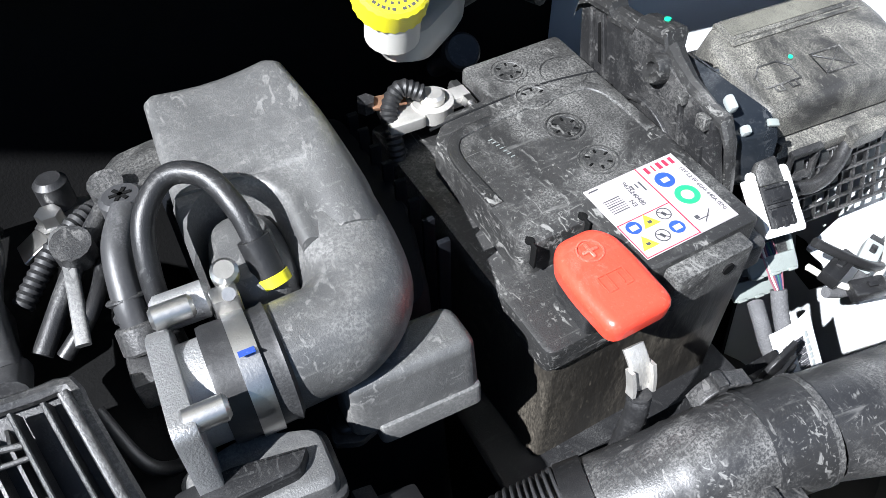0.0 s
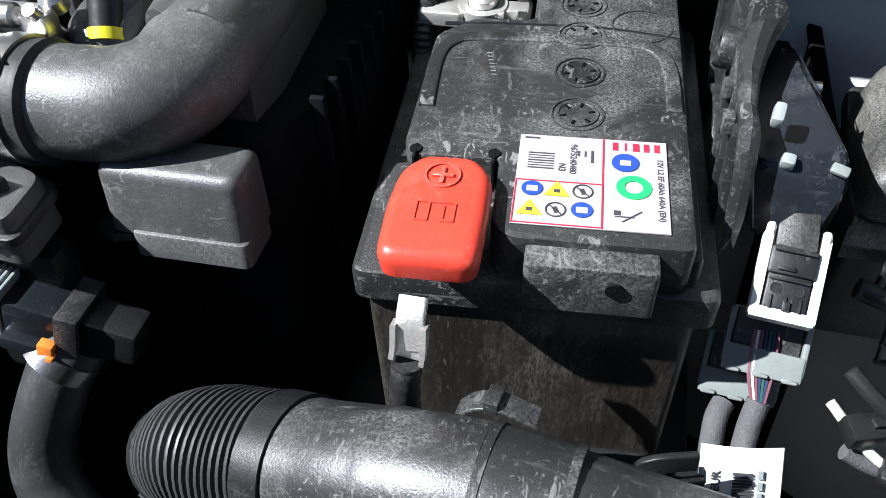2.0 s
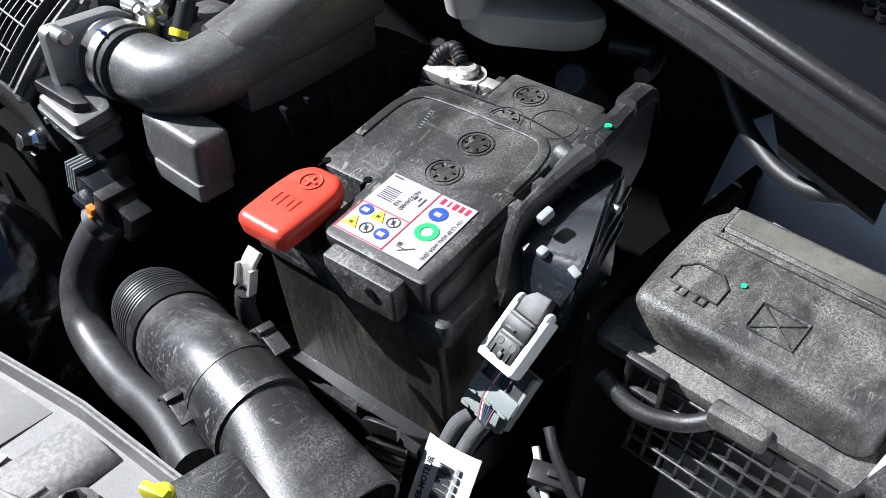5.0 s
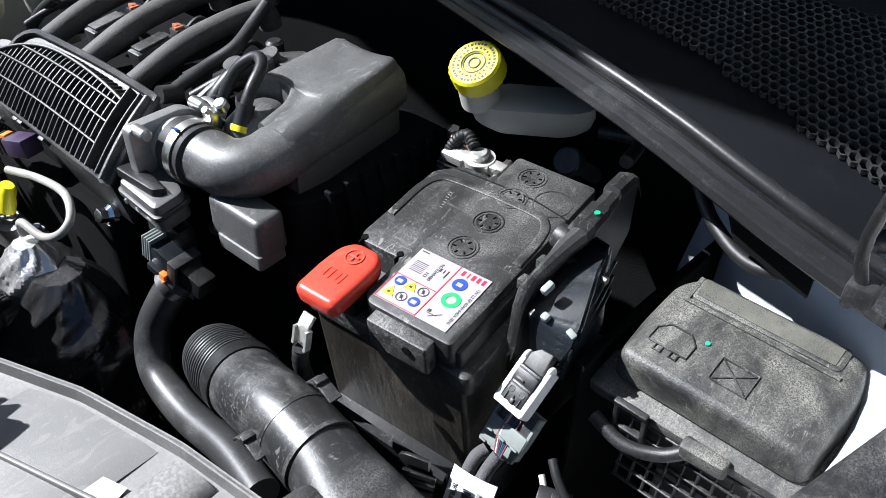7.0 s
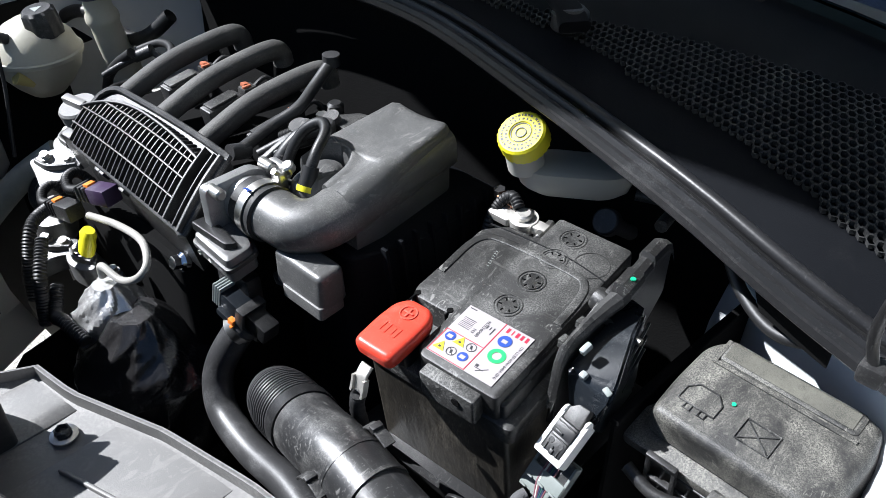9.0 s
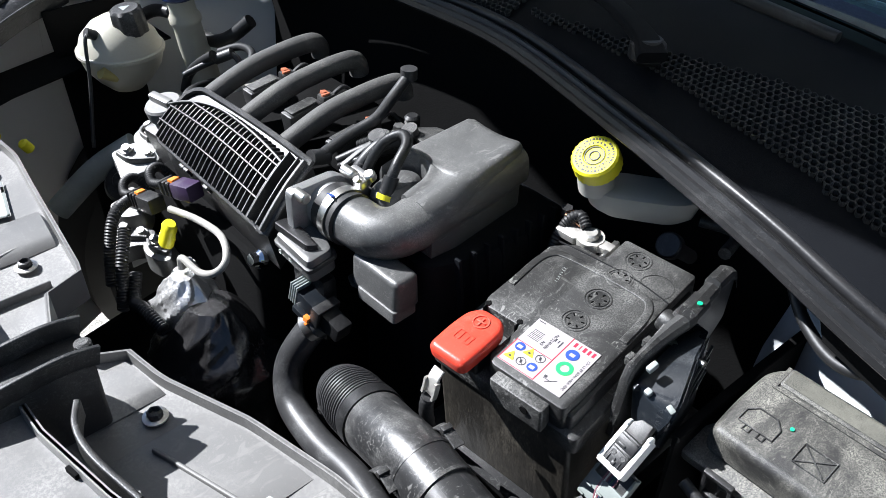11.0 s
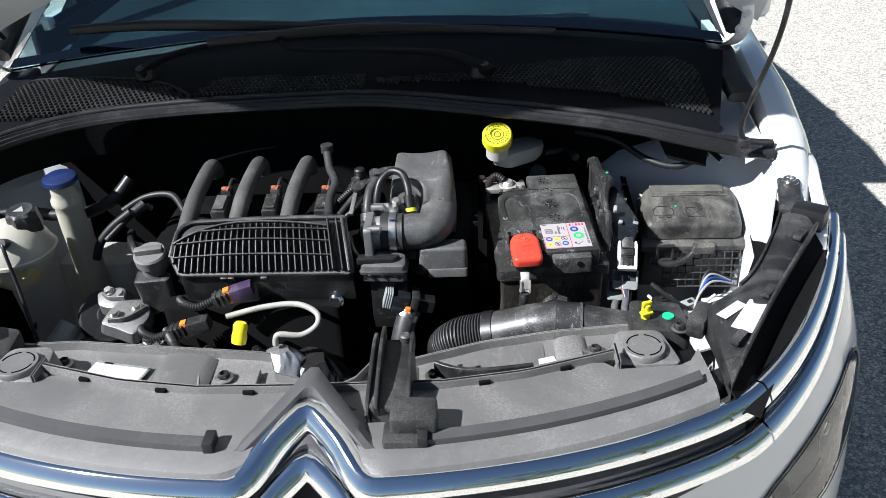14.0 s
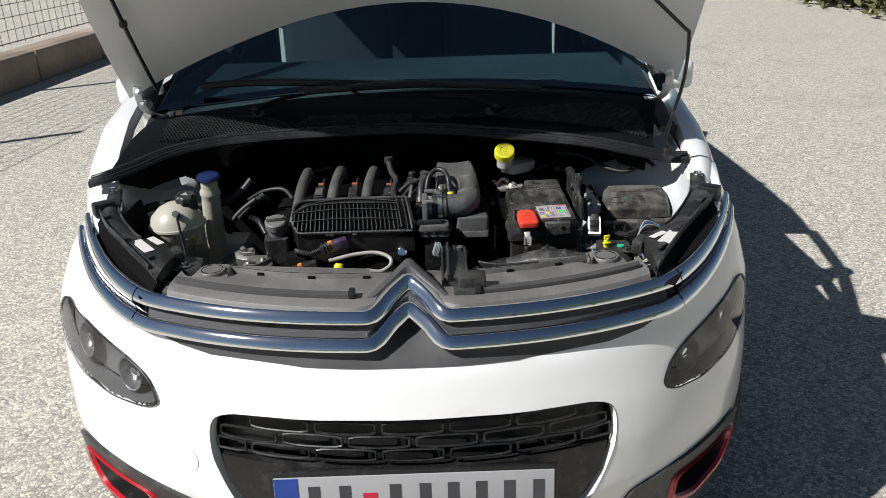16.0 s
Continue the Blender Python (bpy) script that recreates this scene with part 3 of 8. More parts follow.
def panel(bm, outline, holes=(), out=0.0, step=(0.014, 0.02), thick=0.004):
    """A piece of the nose with a given outline and holes, both in (share, height), with turned-in rims."""
    pts, edges = [], []

    def ring(poly):
        k = len(pts)
        pts.extend(Vector(p) for p in poly)
        edges.extend((k + i, k + (i + 1) % len(poly)) for i in range(len(poly)))
    ring(outline)
    for h in holes:
        ring(h)
    xs, zs = [p[0] for p in outline], [p[1] for p in outline]
    u = min(xs)
    while u < max(xs):
        z = min(zs)
        while z < max(zs):
            if inside((u, z), outline) and not any(inside((u, z), h) for h in holes):
                pts.append(Vector((u, z)))
            z += step[1]
        u += step[0]
    vs, es, fs, *_ = geometry.delaunay_2d_cdt(pts, edges, [], 0, 1e-6)
    t = B()
    front = [t.verts.new(skin(v.x, v.y, out)) for v in vs]
    for f in fs:
        c = sum((vs[i] for i in f), Vector((0, 0))) / len(f)
        if inside(c, outline) and not any(inside(c, h) for h in holes):
            t.faces.new([front[i] for i in f])
    for poly in (outline, *holes):
        a = [t.verts.new(skin(p[0], p[1], out)) for p in poly]
        b = [t.verts.new(skin(p[0], p[1], out - thick)) for p in poly]
        for i in range(len(poly)):
            j = (i + 1) % len(poly)
            t.faces.new((a[i], a[j], b[j], b[i]))
    loose = [v for v in t.verts if not v.link_faces]
    bmesh.ops.delete(t, geom=loose, context="VERTS")
    return join(bm, t)


def sz(pts, side=1):
    return [(s_of(x) * side, z) for x, z in pts]


GRILLE = [(-0.395, 0.60), (-0.385, 0.632), (-0.345, 0.646), (-0.2, 0.65), (0.0, 0.652), (0.2, 0.65), (0.345, 0.646), (0.385, 0.632),
          (0.395, 0.60), (0.392, 0.55), (0.37, 0.49), (0.34, 0.435), (0.30, 0.40), (-0.30, 0.40), (-0.34, 0.435), (-0.37, 0.49), (-0.392, 0.55)]
LAMP = [(0.495, 0.632), (0.53, 0.617), (0.60, 0.612), (0.68, 0.622), (0.745, 0.645), (0.775, 0.68), (0.770, 0.725), (0.745, 0.742), (0.69, 0.735),
        (0.62, 0.722), (0.56, 0.705), (0.515, 0.678)]
FOG = [(0.43, 0.425), (0.50, 0.44), (0.58, 0.452), (0.66, 0.455), (0.72, 0.45), (0.765, 0.40), (0.76, 0.30), (0.70, 0.24), (0.40, 0.24), (0.36, 0.30)]
TOP = [(0.0, 0.748), (0.2, 0.748), (0.38, 0.752), (0.45, 0.759), (0.52, 0.775), (0.575, 0.792), (0.64, 0.818), (0.70, 0.842), (0.76, 0.868), (0.80, 0.886), (0.83, 0.905)]
rr = lambda poly, r: rounded(poly, r, 3)
hole_g = rr(sz(GRILLE), 0.02)
hole_l = [rr(sz(LAMP, k), 0.02) for k in (1, -1)]
hole_f = [rr(sz(FOG, k), 0.02) for k in (1, -1)]
outline = [(-1.45, 0.945), (-1.2, 0.93)] + [(-s_of(x), z) for x, z in TOP[::-1]] + [(s_of(x), z) for x, z in TOP[1:]] + [(1.2, 0.93), (1.45, 0.945)]
outline += [(1.45, 0.30), (1.0, 0.22), (0.5, 0.2), (-0.5, 0.2), (-1.0, 0.22), (-1.45, 0.30)]
bm = B()
panel(bm, outline, [hole_g, *hole_l, *hole_f], 0.0, thick=0.02)
bumper = part("bumper", bm, M_WHITE, car, "glossy white front bumper skin")

# nose panel behind the chrome; its black stands for the shade in the gap
bm = B()
band = [(-s_of(0.53), 0.795), (-s_of(0.49), 0.765), (-s_of(0.4), 0.74), (0, 0.735), (s_of(0.4), 0.74), (s_of(0.49), 0.765), (s_of(0.53), 0.795), (s_of(0.525), 0.842), (s_of(0.4), 0.846), (s_of(0.12), 0.850),
        (s_of(0.06), 0.853), (0, 0.855), (-s_of(0.06), 0.853), (-s_of(0.12), 0.850), (-s_of(0.4), 0.846), (-s_of(0.53), 0.842)]
panel(bm, band, [], -0.014, thick=0.02)


def recess(bm, depth=0.078):
    """Pushes the nose in behind the chevrons."""
    for v in bm.verts:
        k = max(0.0, 1 - abs(v.co.x) / 0.125)
        w = min(1.0, max(0.0, (v.co.z - 0.762) / 0.035))
        v.co.y += depth * k * w


recess(bm)
part("nose_panel", bm, M_CLEAN, car, "nose panel behind the chrome bars, coloured black for its shade")
bm = B()
lip = [(s_of(x), z - 0.003) for x, z in ((-0.53, 0.779), (-0.45, 0.759), (-0.38, 0.752), (-0.2, 0.748), (0, 0.748), (0.2, 0.748), (0.38, 0.752), (0.45, 0.759), (0.53, 0.779))]
lip += [(s_of(x), z) for x, z in ((0.53, 0.790), (0.3, 0.788), (0.09, 0.788), (0.055, 0.800), (0.0, 0.806), (-0.055, 0.800), (-0.09, 0.788), (-0.3, 0.788), (-0.53, 0.790))]
panel(bm, lip, [], 0.002, thick=0.01)
recess(bm, 0.070)
part("nose_lip", bm, M_NOSE, car, "dark grey plastic lip under the chrome bars")


SEC = [(0.0125, -0.0130), (0.0160, -0.0122), (0.0160, -0.0106)]
for deg in (13, 22, 30, 36, 42, 50):
    SEC.append((SEC[-1][0] - 0.0042 * math.sin(radians(deg)), SEC[-1][1] + 0.0042 * math.cos(radians(deg))))
SEC += [(-0.006, 0.0092), (-0.012, 0.007), (-0.013, -0.009)]


def bar_z(x, z, z_end):
    """Height of a chrome bar: level in the middle, rising round the corner."""
    u = max(0.0, abs(x) - 0.50) / 0.29
    return z - 0.006 * min(1.0, abs(x) / 0.52) ** 2 + (z_end - z) * u ** 1.2


def chrome_bar(z, peak, depth, z_end):
    def at(x):
        k = max(0.0, 1 - abs(x) / 0.077)
        k = k * k * (3 - 2 * k) if k < 0.5 else k
        p = px(x, bar_z(x, z, z_end), 0.012)
        p.z += peak * min(k, 0.93)
        p.y += depth * min(k, 0.93)
        return p
    bm = B()
    tube(bm, [at(x) for x in np.linspace(-0.530, 0.530, 125)], 1, smooth=False, section=SEC, up=(0, 0.05, 1))
    part("chrome_bar", bm, M_CHROME, car, "chrome bar with a chevron peak", angle=60)
    for side in (1, -1):
        line = [at(side * x) for x in np.linspace(0.5325, 0.795, 24)]
        if side < 0:
            line = line[::-1]
        bm = B()
        tube(bm, line, 1, smooth=False, section=SEC, up=(0, 0.05, 1), rad=lambda u: 1 - 0.55 * (u if side > 0 else 1 - u))
        part("chrome_end", bm, M_CHROME, car, "chrome end of the bar over the daytime lamp", angle=60)


chrome_bar(0.838, 0.040, 0.085, 0.882)
chrome_bar(0.793, 0.046, 0.066, 0.856)
# dark chevron cores: a smooth cap over the upper peak, a bevel above the lower bar
bm = B()
rows = []
for x in np.linspace(-0.105, 0.105, 43):
    k = max(0.0, 1 - abs(x) / 0.077)
    k = min(k, .93)
    p = px(x, 0.838, 0.0) + Vector((0, 0.085 * k + 0.002, 0.040 * k))
    e = max(0.0, 1 - abs(x) / 0.105)
    rows.append([p + Vector((0, 0.002, -0.014)), p + Vector((0, 0.001, 0.006)), p + Vector((0, 0.006, 0.015)), p + Vector((0, 0.016 + 0.004 * e, 0.019)), p + Vector((0, 0.028 + 0.014 * e, 0.016)), p + Vector((0, 0.034 + 0.02 * e, -0.004 * e - 0.002))])
sheet(bm, rows, 0.003, (0, 0.3, -1))
part("chevron_cap", bm, M_NOSE, car, "smooth dark grey cap behind the upper chevron")
bm = B()
rows = []
for x in np.linspace(-0.51, 0.51, 121):
    k = min(max(0.0, 1 - abs(x) / 0.077), .93)
    p = px(x, 0.793 - 0.006 * (x / 0.52) ** 2, 0.004) + Vector((0, 0.066 * k, 0.046 * k))
    rows.append([p + Vector((0, 0.004, 0.006)), p + Vector((0, 0.002, 0.016)), p + Vector((0, 0.016, 0.022))])
sheet(bm, rows, 0.003, (0, 0.6, -0.4))
part("bar_bevel", bm, M_NOSE, car, "dark grey bevel above the lower chrome bar")


def day_light(side):
    """The slim lamp at the end of the bars."""
    n = 13
    up, lo = [], []
    for i in range(n):
        x = 0.535 + (0.790 - 0.535) * i / (n - 1)
        up.append(skin(side * s_of(x), bar_z(x, 0.838, 0.882), 0.004))
        lo.append(skin(side * s_of(x), bar_z(x, 0.793, 0.856), 0.006))
    bm = B()
    sheet(bm, [up, [a.lerp(b, 0.5) + (a - Vector((0, 1.2, a.z))).normalized() * 0.012 for a, b in zip(up, lo)], lo], 0.004, (0, 1, 0))
    lamp = part("day_lamp", bm, M_LENS, car, "slim clear daytime lamp lens")
    lamp.visible_shadow = False
    bm = B()
    sheet(bm, [[p + Vector((-side * 0.02, 0.025, 0.0)) for p in up], [p + Vector((-side * 0.02, 0.025, 0)) for p in lo]], 0.004, (0, 1, 0))
    part("lamp_back", bm, M_CLEAN, lamp, "dark lamp housing")
    for k in range(5):
        bm = B()
        a = up[2 + 2 * k].lerp(lo[2 + 2 * k], 0.5) + Vector((-side * 0.012, 0.014, 0))
        box(bm, (0.030 - 0.003 * k, 0.008, 0.018 - 0.002 * k), T(*a) @ RZ(side * (30 + 7 * k)), 0.003)
        part("reflector", bm, M_LAMPIN, lamp)


day_light(1)
day_light(-1)


def head_lamp(side):
    hole = hole_l[0 if side > 0 else 1]
    bm = B()
    panel(bm, hole, [], 0.003, thick=0.012)
    lens = part("headlamp", bm, M_LENS, car, "clear almond-shaped headlamp lens")
    lens.visible_shadow = False
    cs, cz_ = sum(p[0] for p in hole) / len(hole), sum(p[1] for p in hole) / len(hole)
    shr = lambda k: [(cs + (s - cs) * k, cz_ + (z - cz_) * k) for s, z in hole]
    bm = B()
    panel(bm, shr(0.80), [], -0.058, thick=0.003)
    loft(bm, [[skin(s, z, -0.004) for s, z in shr(0.975)], [skin(s, z, -0.022) for s, z in shr(0.95)], [skin(s, z, -0.030) for s, z in shr(0.90)], [skin(s, z, -0.055) for s, z in shr(0.82)]], caps=False)
    part("lamp_bowl", bm, M_LAMPIN, lens, "grey headlamp bowl")
    bm = B()
    loft(bm, [[skin(s, z, 0.0045) for s, z in shr(1.012)], [skin(s, z, 0.0055) for s, z in shr(1.0)], [skin(s, z, 0.0045) for s, z in shr(0.975)]], caps=False)
    part("gasket", bm, M_RUBBER, lens, "thin dark seam round the lens")
    for x, z, r in ((0.57, 0.662, 0.034), (0.68, 0.686, 0.036)):
        bm = B()
        c = skin(side * s_of(x), z, -0.03)
        nrm = (skin(side * s_of(x), z, 0.03) - c).normalized()
        m = T(*c) @ nrm.to_track_quat("Z", "Y").to_matrix().to_4x4()
        revolve(bm, [(0.006, -0.02), (r * 0.6, -0.014), (r * 0.9, 0.0), (r, 0.014), (r + 0.003, 0.016), (r + 0.003, 0.010)], m, 24)
        part("reflector", bm, M_LAMPIN, lens)
        bm = B()
        revolve(bm, [(0, 0.004), (0.010, 0.002), (0.014, -0.006)], m, 16)
        part("bulb", bm, M_CHROME, lens)


head_lamp(1)
head_lamp(-1)


def lower_grille():
    bm = B()
    ring = [skin(s, z, 0.001) for s, z in hole_g]
    ring1 = [skin(s, z, 0.004) + Vector((0, 0.004, 0)) for s, z in hole_g]
    ring2 = [skin(s, z, -0.035) for s, z in hole_g]
    loft(bm, [ring, ring1, ring2], caps=False)
    panel(bm, hole_g, [], -0.045, thick=0.003)
    g = part("grille", bm, M_CLEAN, car, "black lower grille with rounded links")
    for row, z in enumerate((0.630, 0.604, 0.578)):
        for k in range(-4, 5):
            x = (k + (0.5 if row % 2 else 0)) * 0.128
            w = 0.057
            if abs(x) > 0.385 - (0.02 if row == 0 else 0):
                continue
            bm = B()
            pts = []
            for a in range(20):
                t = math.tau * a / 20
                dx = max(-1, min(1, 1.35 * math.cos(t))) * w
                dz = max(-1, min(1, 1.12 * math.sin(t))) * 0.0110
                pts.append(px(max(-0.385, min(0.385, x + dx)), z + dz, -0.012))
            tube(bm, pts, 0.0028, 6, smooth=False, closed=True)
            part("link", bm, M_CLEAN, g)
    bm = B()
    sheet(bm, [[px(x, z, o) for x in np.linspace(-0.372 * k, 0.372 * k, 25)] for z, o, k in ((0.556, -0.03, 1.02), (0.553, -0.010, 1.02), (0.50, -0.004, .98), (0.41, 0.0, .80))], 0.005, (0, 1, 0))
    part("plate_holder", bm, M_CLEAN, g, "flat black panel behind the number plate")
    pl = B()
    box(pl, (0.535, 0.010, 0.124), T(0.0, -0.012, 0.512) @ RX(-4), 0.004)
    frame_p = part("plate_frame", pl, M_CLEAN, g, "black number plate frame")
    pl = B()
    box(pl, (0.518, 0.004, 0.106), T(0.0, -0.018, 0.512) @ RX(-4), 0.0015)
    plate = part("number_plate", pl, M_PLATE, frame_p, "white number plate with dark bars and a blue end strip")
    base = T(0.0, -0.0205, 0.512) @ RX(-4)
    pl = B()
    box(pl, (0.044, 0.001, 0.104), base @ T(-0.236, 0, 0), 0)
    part("blue_strip", pl, M_INKBLUE, frame_p)
    for x in (-0.185, -0.128, -0.035, 0.02, 0.072, 0.124, 0.176, 0.23):
        pl = B()
        box(pl, (0.021, 0.001, 0.068), base @ T(x, 0, 0), 0.0)
        part("bar", pl, M_INK, frame_p)
    pl = B()
    box(pl, (0.026, 0.001, 0.034), base @ T(-0.082, 0, 0), 0)
    part("crest_patch", pl, M_INKRED, frame_p)


lower_grille()


def fog_corner(side):
    hole = hole_f[0 if side > 0 else 1]
    bm = B()
    inner = rr(sz([(0.535, 0.408), (0.60, 0.415), (0.68, 0.418), (0.725, 0.405), (0.735, 0.36), (0.70, 0.31), (0.60, 0.30), (0.53, 0.33)], side), 0.02)
    panel(bm, hole, [inner], 0.008, thick=0.03)
    c = part("corner_cladding", bm, M_PLAST, car, "dark grey bumper corner cladding")
    bm = B()
    cz = (sum(p[0] for p in inner) / len(inner), sum(p[1] for p in inner) / len(inner))
    shr = lambda k: [(cz[0] + (p[0] - cz[0]) * k, cz[1] + (p[1] - cz[1]) * k) for p in inner]
    loft(bm, [[skin(s, z, 0.004) for s, z in shr(1.04)], [skin(s, z, 0.014) for s, z in shr(1.0)], [skin(s, z, 0.012) for s, z in shr(0.90)],
              [skin(s, z, 0.004) for s, z in shr(0.86)]], caps=False)
    part("red_surround", bm, M_REDTRIM, c, "glossy red fog lamp surround")
    bm = B()
    loft(bm, [[skin(s, z, 0.004) for s, z in shr(0.86)], [skin(s, z, -0.05) for s, z in shr(0.7)]], caps=False)
    panel(bm, shr(0.72), [], -0.05, thick=0.003)
    part("fog_back", bm, M_CLEAN, c, "dark recess of the fog lamp")


fog_corner(1)
fog_corner(-1)
bm = B()
tow = [(s_of(-0.455 + 0.028 * math.cos(math.tau * k / 24)), 0.53 + 0.028 * math.sin(math.tau * k / 24)) for k in range(24)]
panel(bm, tow, [], 0.0012, thick=0.001, step=(0.02, 0.02))
part("tow_cover", bm, M_WHITE, car)


def fender(side):
    """The wing above the bumper, with its inner gutter."""
    bm = B()
    rows = []
    for y in np.linspace(0.585, 1.5, 28):
        xi = float(np.interp(y, [0.585, 0.645, 0.70, 0.80, 1.0, 1.5], [0.704, 0.690, 0.698, 0.715, 0.745, 0.80]))
        xo = float(np.interp(y, [0.585, 0.645, 0.70, 0.80, 1.0, 1.5], [0.722, 0.736, 0.752, 0.780, 0.812, 0.845]))
        z = float(np.interp(y, [0.585, 0.645, 0.70, 0.80, 1.0, 1.5], [0.888, 0.900, 0.918, 0.935, 0.955, 1.005] if side > 0 else [0.888, 0.902, 0.926, 0.962, 1.004, 1.06]))
        row = [(xi - 0.006, z - 0.022), (xi - 0.002, z - 0.008), (xi + 0.004, z), (xi + (xo - xi) * 0.5, z + 0.003), (xo - 0.008, z - 0.006), (xo + 0.006, z - 0.022), (xo + 0.022, z - 0.06),
               (xo + 0.034, z - 0.12)]
        rows.append([Vector((sk(side * x), y, zz)) for x, zz in row])
    sheet(bm, rows, 0.004, (0, 0, -1))
    part("wing", bm, M_WHITE, car, "white front wing edge beside the engine bay")


fender(1)
fender(-1)


def cabin():
    for side in (1, -1):
        X = lambda x: sk(side * x)
        bm = B()
        rows = [[(X(0.86), y, z) for y in (1.45, 2.2, 3.0, 3.9)] for z in (0.28, 0.6, 0.98)]
        sheet(bm, [[Vector(p) for p in r] for r in rows], 0.03, (-side, 0, 0))
        part("door_panel", bm, M_WHITE, car)
        # Added dark sheet inside the door, so the cabin stays dim.
        bm = B()
        sheet(bm, [[Vector((X(0.82), y, z)) for y in (1.45, 2.2, 3.0, 3.85)] for z in (0.28, 0.6, 0.99)], 0.004, (side, 0, 0))
        part("door_trim", bm, M_SEAT, car, "dark sheet added inside the door to keep the cabin dark")
    bm = B()
    sheet(bm, [[Vector((sk(x * (0.62 if y > 1.9 else 0.58)), y, 1.47 - 0.04 * x * x - 0.05 * max(0, (y - 2.9)))) for x in np.linspace(-1, 1, 9)] for y in (1.78, 2.1, 2.6, 3.2, 3.85)], 0.03)
    part("roof", bm, M_WHITE, car)
    for side in (1, -1):
        X = lambda x: sk(side * x)
        bm = B()
        tube(bm, [(X(0.735), 1.10, 1.03), (X(0.68), 1.42, 1.24), (X(0.575), 1.80, 1.43)], 0.024, 10, 6)
        part("pillar", bm, M_CLEAN, car, "black windscreen pillar")
        for y0, y1, r in ((2.45, 2.55, 0.06), (3.5, 3.7, 0.09)):
            bm = B()
            tube(bm, [(X(0.80), y0, 0.96), (X(0.57), y1, 1.42)], r, 8, 3)
            part("pillar", bm, M_CLEAN, car, "black door pillar")
        for y0, y1, g in ((1.5, 2.42, M_GLASS if side > 0 else M_DARKGLASS), (2.48, 3.6, M_DARKGLASS)):
            bm = B()
            sheet(bm, [[Vector((X(0.80), y, 0.98)) for y in (y0, y1)], [Vector((X(0.585), max(y, 1.85), 1.42)) for y in (y0, y1)]], 0.004, (1, 0, 0))
            part("side_window", bm, g, car).visible_shadow = False
        bm = B()
        box(bm, (0.12, 0.08, 0.10), T(X(0.885), 1.52, 0.985), 0.03, 3)
        box(bm, (0.08, 0.04, 0.03), T(X(0.84), 1.51, 0.985), 0.01)
        part("mirror", bm, M_WHITE, car)
        for y in (0.83, 3.37):
            bm = B()
            cyl(bm, 0.305, 0.19, T(X(0.745), y, 0.305) @ RY(90), 40, bev=0.03)
            w = part("wheel", bm, M_TYRE, car)
            bm = B()
            cyl(bm, 0.20, 0.02, T(X(0.845), y, 0.305) @ RY(90), 32, bev=0.006)
            part("rim", bm, M_STEEL, w)
    bm = B()
    box(bm, (1.5, 3.0, 0.02), T(0, 2.4, 0.25), 0)
    part("underbody", bm, M_DEEPBLACK, car)
    bm = B()
    box(bm, (1.45, 0.03, 0.7), T(0, 3.9, 0.62), 0)
    part("tailgate", bm, M_WHITE, car)
    # Unseen full-height sheet that closes the rear against light.
    bm = B()
    sheet(bm, [[Vector((sk(x), 3.86, z)) for x in (-0.8, 0, 0.8)] for z in (0.3, 0.95)] + [[Vector((sk(x * 0.72), 3.84, 1.41)) for x in (-0.8, 0, 0.8)]], 0.004, (0, 1, 0))
    part("rear_bulkhead", bm, M_DARKGLASS, car)
    bm = B()
    box(bm, (1.3, 0.16, 0.75), T(0, 3.25, 0.85) @ RX(-14), 0.06, 3)
    part("rear_seat", bm, M_SEAT, car)
    # windscreen
    rows = []
    for v in np.linspace(0, 1, 9):
        rows.append([Vector((sk((0.69 - 0.13 * v) * x), 1.06 - 0.10 * x * x * (1 - 0.3 * v) + 0.08 + 0.66 * v, 1.045 + 0.40 * v - 0.03 * x * x)) for x in np.linspace(-1, 1, 17)])
    bm = B()
    sheet(bm, rows, 0.005, (0, 0.5, -0.8))
    ws = part("windscreen", bm, M_GLASS, car, "blue-tinted windscreen glass reflecting trees")
    ws.visible_shadow = False
    bm = B()
    sheet(bm, [[r + Vector((0, -0.004, 0.004)) for r in row] for row in ([p.lerp(q, k) for p, q in zip(rows[0], rows[1])] for k in (0, 0.09, 0.17, 0.25))], 0.001, (0, 0, -1))
    part("screen_band", bm, M_FRIT, ws, "black painted edge of the windscreen")
    bm = B()
    sheet(bm, [[Vector((x * 0.68, y, z)) for x in np.linspace(-1, 1, 9)] for y, z in ((1.10, 0.98), (1.35, 1.02), (1.7, 1.03), (1.95, 0.98), (2.0, 0.7))], 0.01)
    part("dashboard", bm, M_DASH, car, "dark grey dashboard behind the glass")
    for x in (-0.36, 0.36):
        bm = B()
        box(bm, (0.48, 0.14, 0.6), T(x, 2.5, 0.85) @ RX(-14), 0.05, 3)
        s = part("seat", bm, M_SEAT, car)
        bm = B()
        box(bm, (0.26, 0.09, 0.18), T(x, 2.56, 1.24) @ RX(-10), 0.04, 3)
        part("headrest", bm, M_SEAT, s)
    bm = B()
    tube(bm, [(sk(x), 1.225 - 0.03 * x * x, 1.032) for x in np.linspace(-0.30, 0.45, 9)], 0.004, 6, 3)
    part("vent_strip", bm, M_GPLUG, car, "thin pale strip along the dashboard")
    bm = B()
    sheet(bm, [[Vector((sk(x * 0.55), y, 1.395 - 0.04 * x * x)) for x in np.linspace(-1, 1, 9)] for y in (1.82, 2.4, 3.0, 3.8)], 0.006)
    part("headlining", bm, M_DEEPBLACK, car, "dark roof lining")


cabin()


